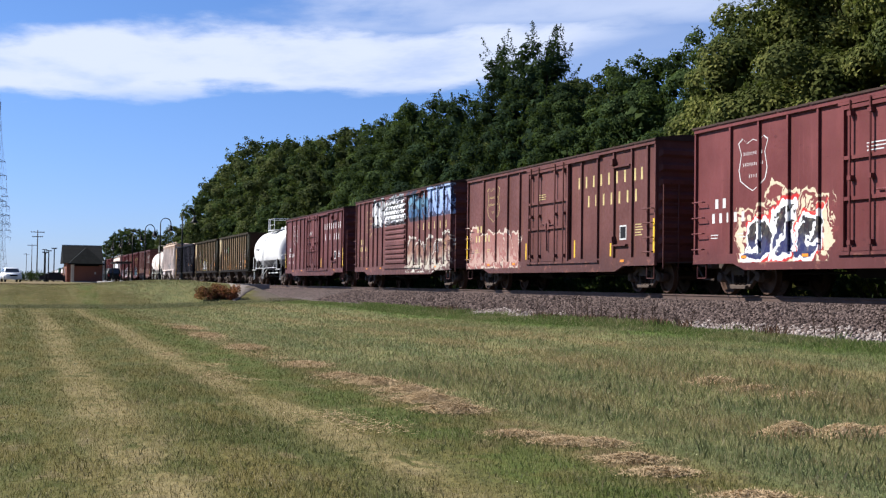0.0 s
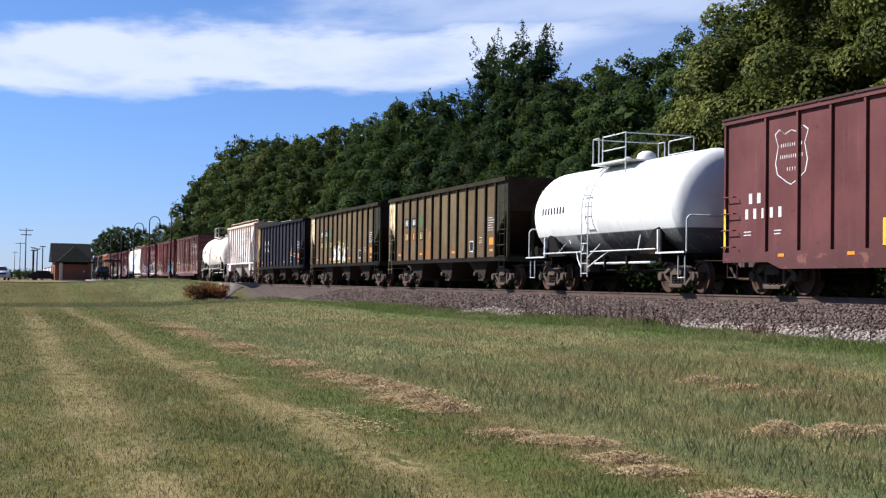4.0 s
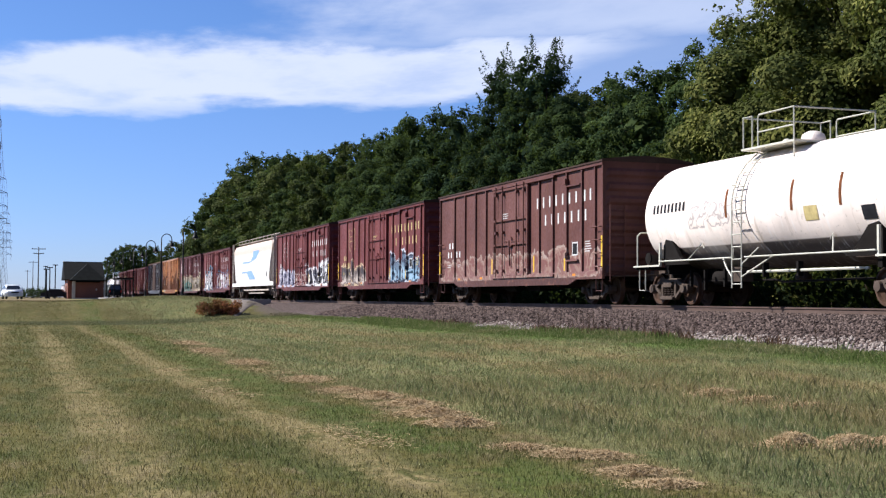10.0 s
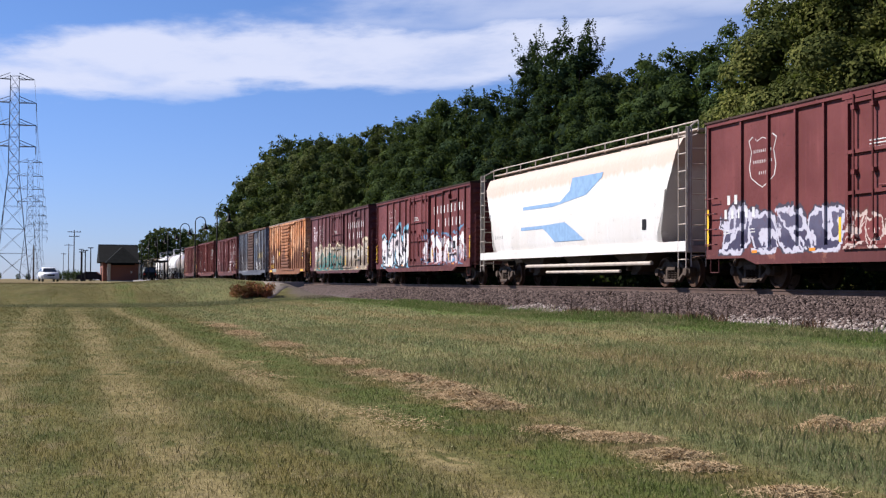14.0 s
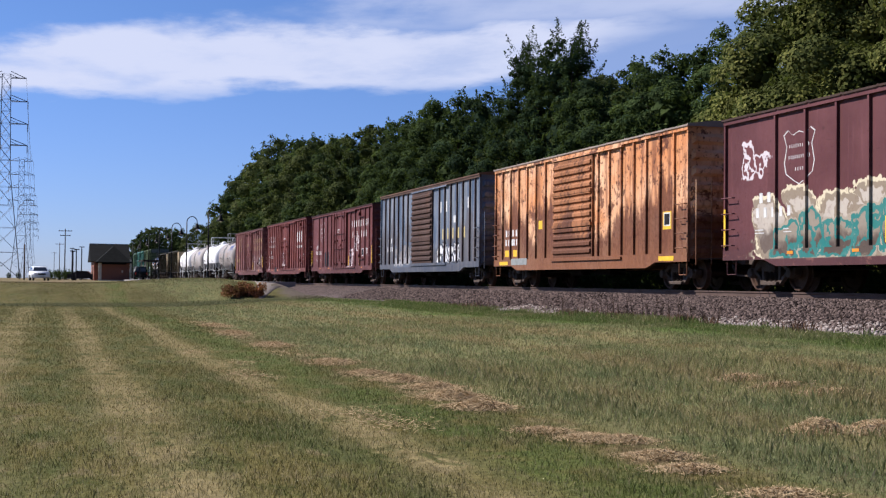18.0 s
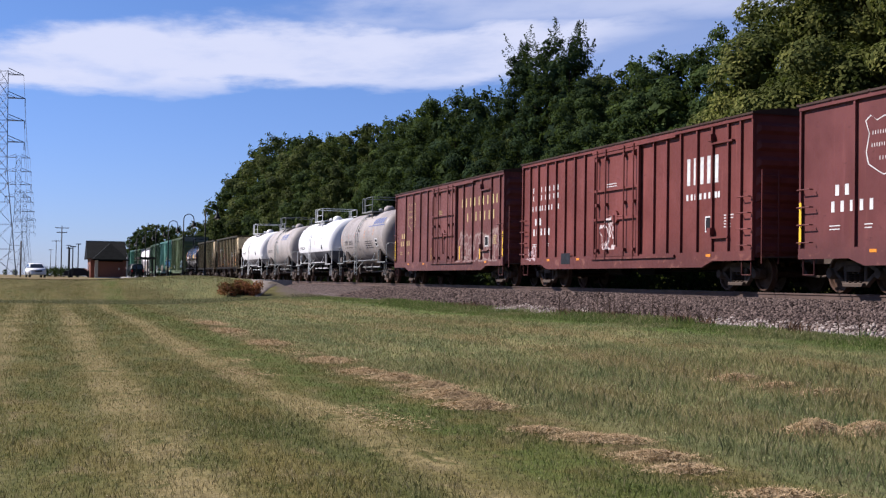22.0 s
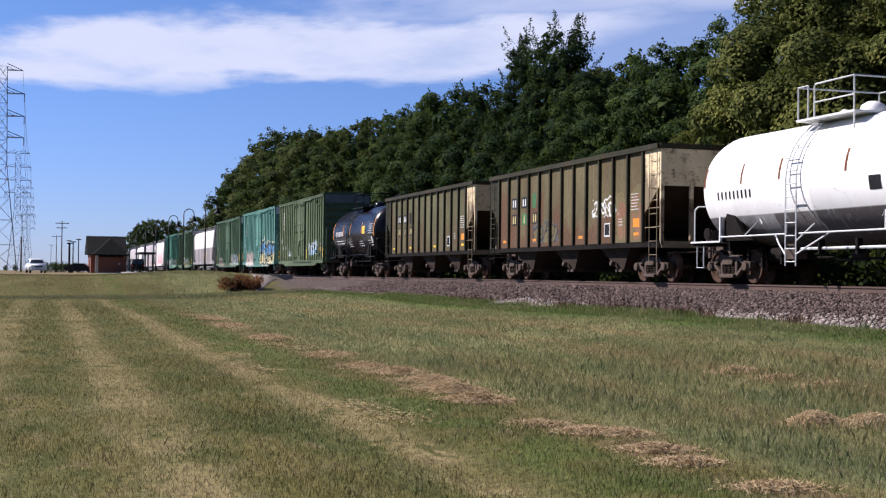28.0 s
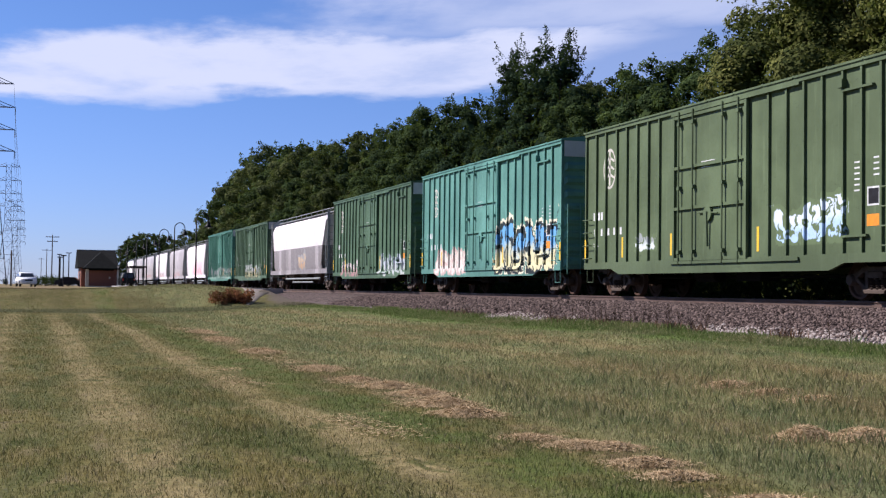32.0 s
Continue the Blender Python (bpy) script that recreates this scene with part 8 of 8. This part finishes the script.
def make_grass():
    m, nt, b = material("grass_blade", 0.7)
    k = Nodes(nt)
    p = k.position()
    col, fine = grass_color(k, p)
    r = k.island()
    col = k.mix(k.ramp(r, 0.0, 0.45, 0.42, 0.0), col, (0.056, 0.078, 0.022))
    col = k.mix(k.ramp(r, 0.70, 1.0, 0.0, 0.62), col, (0.330, 0.280, 0.165))
    k.put(b.inputs["Base Color"], col)
    b.inputs["Specular IOR Level"].default_value = 0.1
    tr = k.n.new("ShaderNodeBsdfTranslucent")
    k.put(tr.inputs[0], col)
    mx = k.n.new("ShaderNodeMixShader")
    mx.inputs[0].default_value = 0.42
    k.l.new(b.outputs[0], mx.inputs[1]), k.l.new(tr.outputs[0], mx.inputs[2])
    k.l.new(mx.outputs[0], k.n["Material Output"].inputs[0])
    rng = np.random.default_rng(11)
    vs, fs, n = [], [], 0

    def sow(x0, x1, y0, y1, per, h0, h1, w0, w1, lean=0.6):
        nonlocal n
        c = int((x1 - x0) * (y1 - y0) * per)
        x, y = rng.uniform(x0, x1, c), rng.uniform(y0, y1, c)
        patch = 0.5 + 0.5 * np.sin(x * 1.9 + np.sin(y * 0.7) * 2) * np.sin(y * 0.9 + 1.3 * np.sin(x * 1.1))
        tall = 0.55 + 0.35 * patch + 0.35 * step(x, 4.6, 5.6) * step(-x, -12, -10)
        for x0 in (-0.75, 0.85, 2.75):
            tall = tall * (1 - 0.25 * np.exp(-((x - x0) / 0.35) ** 2))
        v, f = blades(rng, x, y, rng.uniform(h0, h1, c) * tall, rng.uniform(w0, w1, c), lean)
        vs.append(v), fs.append(f + n)
        n += len(v)

    sow(-1.6, 6.5, 4.5, 8, 1900, 0.025, 0.065, 0.0028, 0.006, 0.55)
    sow(-2, 10, 8, 12, 1500, 0.025, 0.065, 0.0032, 0.0065, 0.55)
    sow(-2.5, 13.6, 12, 20, 1000, 0.025, 0.065, 0.0045, 0.008, 0.55)
    sow(-3.5, 13.6, 20, 34, 400, 0.025, 0.07, 0.008, 0.014, 0.6)
    sow(-9, 10.3, 34, 66, 130, 0.03, 0.07, 0.014, 0.028, 0.6)
    sow(10.3, 13.4, 34, 63, 130, 0.03, 0.07, 0.014, 0.028, 0.6)
    sow(-14, 10.3, 66, 92, 110, 0.03, 0.06, 0.02, 0.04, 0.6)
    # lush strip by the ballast
    sow(11.8, 13.75, 14, 45, 380, 0.04, 0.12, 0.008, 0.018, 0.8)
    sow(11.9, 13.6, 45, 64, 160, 0.05, 0.12, 0.02, 0.035, 0.8)
    # lank grass that the mower missed, and tongues of grass over the ballast's foot
    sow(4.9, 9.2, 6, 11, 190, 0.07, 0.13, 0.004, 0.008, 0.5)
    sow(4.9, 9.6, 11, 18, 130, 0.07, 0.13, 0.006, 0.010, 0.5)
    c = 16000
    x, y = 13.45 + rng.normal(scale=0.22, size=c), rng.uniform(14, 50, c)
    keep = (np.interp(y, (14, 24, 26, 30.5, 32, 37, 40, 50), (-1, -0.6, 0.8, 0.8, -0.3, -0.3, 0.4, 0.4)) + 0.4 * np.sin(y * 1.9 + 4) + rng.normal(scale=0.3, size=c) > 0) & (x < 14.1)
    x, y = x[keep], y[keep]
    v, f = blades(rng, x, y, rng.uniform(0.06, 0.19, len(x)), rng.uniform(0.006, 0.014, len(x)), 0.6)
    v[:, 2] = v[:, 2] + np.repeat(np.maximum(np.interp(x, (13.3, 14.2), (0.30, 0.54)) - ground_z(x, y), 0), 4)
    vs.append(v), fs.append(f + n)
    n += len(v)
    # clumps of taller stems
    for _ in range(160):
        cx, cy = rng.uniform(-3, 12), rng.uniform(6, 26)
        c = int(rng.integers(12, 40))
        x, y = cx + rng.normal(scale=0.12, size=c), cy + rng.normal(scale=0.12, size=c)
        v, f = blades(rng, x, y, rng.uniform(0.04, 0.085, c), rng.uniform(0.003, 0.006, c), 0.5)
        vs.append(v), fs.append(f + n)
        n += len(v)
    tagged(new("grass", mesh_from("grass", np.concatenate(vs), np.concatenate(fs), m)), "short mown grass, green mixed with straw-coloured blades", "grass", kind="stuff")
    # reddish dry weeds in patches along the ballast's foot
    dm, nt, b = material("dry_weed_blade", 0.9)
    k = Nodes(nt)
    k.put(b.inputs["Base Color"], k.mix(k.island(), (0.060, 0.036, 0.024), (0.150, 0.092, 0.058)))
    ws, wf, wn = [], [], 0
    for cx, cy, sx, sy, c in ((13.45, 31.2, 0.16, 0.5, 260), (13.5, 25.2, 0.15, 0.25, 170), (13.6, 28.6, 0.18, 0.5, 220), (13.5, 24.0, 0.12, 0.12, 90), (13.55, 40.5, 0.2, 1.2, 350), (13.4, 20.5, 0.12, 0.2, 110)):
        x, y = cx + rng.normal(scale=sx, size=c), cy + rng.normal(scale=sy, size=c)
        v, f = blades(rng, x, y, rng.uniform(0.06, 0.26, c), rng.uniform(0.005, 0.013, c), 0.5)
        v[:, 2] = v[:, 2] + np.repeat(np.maximum(np.interp(x, (13.3, 14.2), (0.30, 0.54)) - ground_z(x, y), 0), 4)
        ws.append(v), wf.append(f + wn)
        wn += len(v)
    tagged(new("dry_weeds", mesh_from("dry_weeds", np.concatenate(ws), np.concatenate(wf), dm)), "low reddish-brown dry weeds along the ballast's foot", "weeds", kind="stuff")
    # small flowers of clover and dandelion
    fm = plain("clover_flower", (0.66, 0.62, 0.36), 0.7, 0, 0.2, 5.0)
    x, y = rng.uniform(-3, 11, 150), rng.uniform(6, 24, 150)
    z = ground_z(x, y) + rng.uniform(0.04, 0.09, 150)
    s = 0.0045
    q = np.array([[-s, 0, 0], [0, -s, 0.004], [s, 0, 0], [0, s, 0.004], [0, 0, s * 1.4]])
    v = (np.stack([x, y, z], 1)[:, None] + q[None]).reshape(-1, 3)
    f = np.concatenate([np.array([[0, 1, 4], [1, 2, 4], [2, 3, 4], [3, 0, 4]]) + 5 * i for i in range(150)])
    tagged(new("clover_flowers", mesh_from("clover_flowers", v, f, fm)), "tiny pale clover flowers scattered in the grass", "flowers", kind="stuff")


def make_hay():
    m, nt, b = material("dry_hay", 0.9)
    k = Nodes(nt)
    col = k.mix(k.island(), (0.24, 0.172, 0.092), (0.464, 0.344, 0.2))
    k.put(b.inputs["Base Color"], col)
    rng = np.random.default_rng(9)

    def heap(x, y, sx, sy, h, count, size=0.05):
        """Straws lying over a low mound."""
        u, w = rng.normal(scale=0.45, size=count), rng.normal(scale=0.45, size=count)
        px, py = x + u * sx, y + w * sy
        lift = h * np.exp(-(u ** 2 + w ** 2) * 2.2) * rng.uniform(0.35, 1.05, count)
        pz = ground_z(px, py) + 0.015 + lift
        a = rng.uniform(0, math.tau, count)
        l = rng.uniform(0.6, 1.6, count) * size
        d = np.stack([np.cos(a) * l, np.sin(a) * l, rng.normal(scale=0.35, size=count) * l], 1)
        s = np.stack([-np.sin(a), np.cos(a), np.full(count, 0.5)], 1) * rng.uniform(0.0009, 0.0019, count)[:, None]
        p = np.stack([px, py, pz], 1)
        v = np.stack([p - d - s, p + d - s, p + d + s, p - d + s], 1).reshape(-1, 3)
        f = np.arange(4 * count).reshape(-1, 4)
        # the packed core under the loose straws
        g = np.linspace(-0.8, 0.8, 15)
        U, V = np.meshgrid(g, g)
        X, Y = x + U * sx, y + V * sy
        core = np.exp(-(U ** 2 + V ** 2) * 4.0)
        Z = ground_z(X, Y) - 0.01 + (h + 0.012) * 0.8 * core * (1 + 0.25 * np.sin(U * 9 + x * 5) * np.sin(V * 8 + y * 3)) - 0.03 * (core < 0.16)
        i = np.arange(225).reshape(15, 15)
        q = np.stack([i[:-1, :-1].ravel(), i[:-1, 1:].ravel(), i[1:, 1:].ravel(), i[1:, :-1].ravel()], 1) + len(v)
        v = np.concatenate([v, np.stack([X.ravel(), Y.ravel(), Z.ravel()], 1)])
        return v, np.concatenate([f, q])

    big = [(4.48, 35.2, 0.3, 0.8, 0.04), (4.33, 30.7, 0.3, 0.8, 0.05), (4.42, 25.5, 0.3, 0.7, 0.05), (4.43, 20.1, 0.34, 0.6, 0.06), (4.34, 17.4, 0.3, 0.4, 0.06), (4.49, 16.1, 0.34, 0.4, 0.08), (4.54, 14.8, 0.34, 0.35, 0.07),
           (4.34, 13.4, 0.34, 0.3, 0.10), (4.22, 12.2, 0.34, 0.28, 0.09), (4.07, 10.1, 0.22, 0.2, 0.03), (4.25, 9.5, 0.26, 0.2, 0.05), (4.47, 9.35, 0.24, 0.2, 0.05), (4.31, 8.4, 0.26, 0.18, 0.05), (4.2, 7.75, 0.24, 0.16, 0.04), (4.23, 6.7, 0.26, 0.16, 0.04),
           (8.19, 13.9, 0.26, 0.2, 0.06), (8.18, 12.95, 0.26, 0.14, 0.03), (8.2, 12.06, 0.24, 0.14, 0.03), (6.42, 9.55, 0.28, 0.22, 0.12), (6.85, 9.35, 0.34, 0.22, 0.10), (7.15, 9.2, 0.3, 0.2, 0.07)]
    for x, y, sx, sy, h in big:
        v, f = heap(x, y, sx * 1.25, sy * 1.2, h, int(15000 * max(0.12, sx * sy)) + int(6000 * h), 0.019 if y < 11 else (0.035 if y < 22 else 0.06))
        o = new("hay_clump", mesh_from("hay_clump", v, f, m))
        tagged(o, "loose heap of dry cut grass dropped by the mower", "hay", "heaps of cut grass")
    vs, fs, n = [], [], 0
    for x0, y0, y1, count, wide in ((4.35, 9.5, 38, 8000, 0.26), (2.8, 10, 24, 4500, 0.16), (8.2, 9.5, 24, 800, 0.35)):
        y = rng.uniform(y0, y1, count)
        x = x0 + rng.normal(scale=wide, size=count) + 0.15 * np.sin(y * 1.3)
        keep = np.sin(y * 2.1 + x0) + np.sin(y * 0.83 + 2 * x0) > 0.1
        x, y = x[keep], y[keep]
        c = len(x)
        a = rng.uniform(0, math.tau, c)
        l = rng.uniform(0.012, 0.034, c)
        d = np.stack([np.cos(a) * l, np.sin(a) * l, rng.normal(scale=0.2, size=c) * l], 1)
        s = np.stack([-np.sin(a), np.cos(a), np.full(c, 0.4)], 1) * rng.uniform(0.001, 0.0026, c)[:, None]
        p = np.stack([x, y, ground_z(x, y) + rng.uniform(0.02, 0.06, c)], 1)
        v = np.stack([p - d - s, p + d - s, p + d + s, p - d + s], 1).reshape(-1, 3)
        vs.append(v), fs.append(np.arange(4 * c).reshape(-1, 4) + n)
        n += 4 * c
    tagged(new("hay_wisps", mesh_from("hay_wisps", np.concatenate(vs), np.concatenate(fs), m)), "thin wisps of dry cut grass in rows", "hay", kind="stuff")


def make_stones():
    """Ballast stones on the near slope, and paler ones along its foot."""
    rng = np.random.default_rng(3)
    cube = np.array([[-1, -1, -1], [1, -1, -1], [1, 1, -1], [-1, 1, -1], [-1, -1, 1], [1, -1, 1], [1, 1, 1], [-1, 1, 1]], float) * 0.6
    quads = np.array([[3, 2, 1, 0], [4, 5, 6, 7], [0, 1, 5, 4], [1, 2, 6, 5], [2, 3, 7, 6], [3, 0, 4, 7]])
    px, pz = np.array([13.3, 14.2, 15.9, 16.5, 17.1]), np.array([0.30, 0.54, 0.92, 0.98, 0.98])

    def lay(name, x0, x1, y0, y1, per, s0, s1, mat, label, patchy=False):
        n = int((x1 - x0) * (y1 - y0) * per)
        x, y = rng.uniform(x0, x1, n), rng.uniform(y0, y1, n)
        if patchy:
            keep = x - 13.45 < np.interp(y, (13, 24, 26, 30.5, 32, 37, 40, 48), (1.0, 0.85, 0.15, 0.12, 0.75, 0.75, 0.2, 0.1)) + 0.25 * np.sin(y * 1.9 + 1) * np.sin(y * 0.7) + rng.normal(scale=0.14, size=n)
            x, y = x[keep], y[keep]
            n = len(x)
        s = rng.uniform(s0, s1, n)
        z = np.interp(x, px, pz) + s * 0.25
        q = rng.normal(size=(n, 3, 3))
        u = q[:, 0] / np.linalg.norm(q[:, 0], axis=1, keepdims=True)
        w = np.cross(u, q[:, 1])
        w /= np.linalg.norm(w, axis=1, keepdims=True)
        t = np.cross(u, w)
        rot = np.stack([u, w, t], 1)
        c = cube[None] * rng.uniform(0.65, 1.2, (n, 8, 1)) * s[:, None, None]
        v = np.einsum("nkj,nji->nki", c, rot) + np.stack([x, y, z], 1)[:, None]
        f = (quads[None] + (np.arange(n) * 8)[:, None, None]).reshape(-1, 4)
        tagged(new(name, mesh_from(name, v.reshape(-1, 3), f, mat)), label, "stones", kind="stuff")

    def stone(name, a, b):
        m, nt, bs = material(name, 0.9)
        k = Nodes(nt)
        k.put(bs.inputs["Base Color"], k.mix(k.ramp(k.noise(k.position(), 30, 3), 0.3, 0.7, 0, 0.35), k.mix(k.island(), a, b), tuple(v * 0.6 for v in a)))
        return m

    grey = stone("ballast_stone", (0.018, 0.0130, 0.0115), (0.165, 0.122, 0.106))
    pale = stone("limestone", (0.150, 0.120, 0.105), (0.345, 0.300, 0.268))
    lay("ballast_stones", 14.0, 16.9, 14, 34, 360, 0.024, 0.048, grey, "grey crushed ballast stones")
    lay("ballast_stones_far", 14.0, 16.9, 34, 62, 130, 0.034, 0.06, grey, "grey crushed ballast stones farther along")
    lay("foot_stones", 13.4, 14.5, 13, 48, 230, 0.025, 0.055, pale, "pale limestone chips along the ballast's foot", True)


def make_ties():
    wood = plain("creosote_tie", (0.055, 0.042, 0.034), 0.9, 0, 0.4, 1.5, (0.11, 0.09, 0.075), 0.4)
    t = new("track_ties")
    tagged(t, "dark creosoted wooden ties under the rails", "railway ties", kind="structure")
    me = None
    for i in range(160):
        if me is None:
            o = part("tie", made(box, -1.3, 1.3, -0.115, 0.115, -0.18, 0), wood, t)
            me = o.data
        else:
            o = new("tie", me)
            o.parent = t
        o.location = (TRACK_X, 5 + i * 0.5, RAIL_Z - 0.165)


make_verge()
make_hay()
make_stones()
make_ties()
make_grass()


def motions():
    for ob, y in moving:
        walk(ob, [(t, pose(TRACK_X, y - s, RAIL_Z)) for t, s in TRAVEL])


motions()
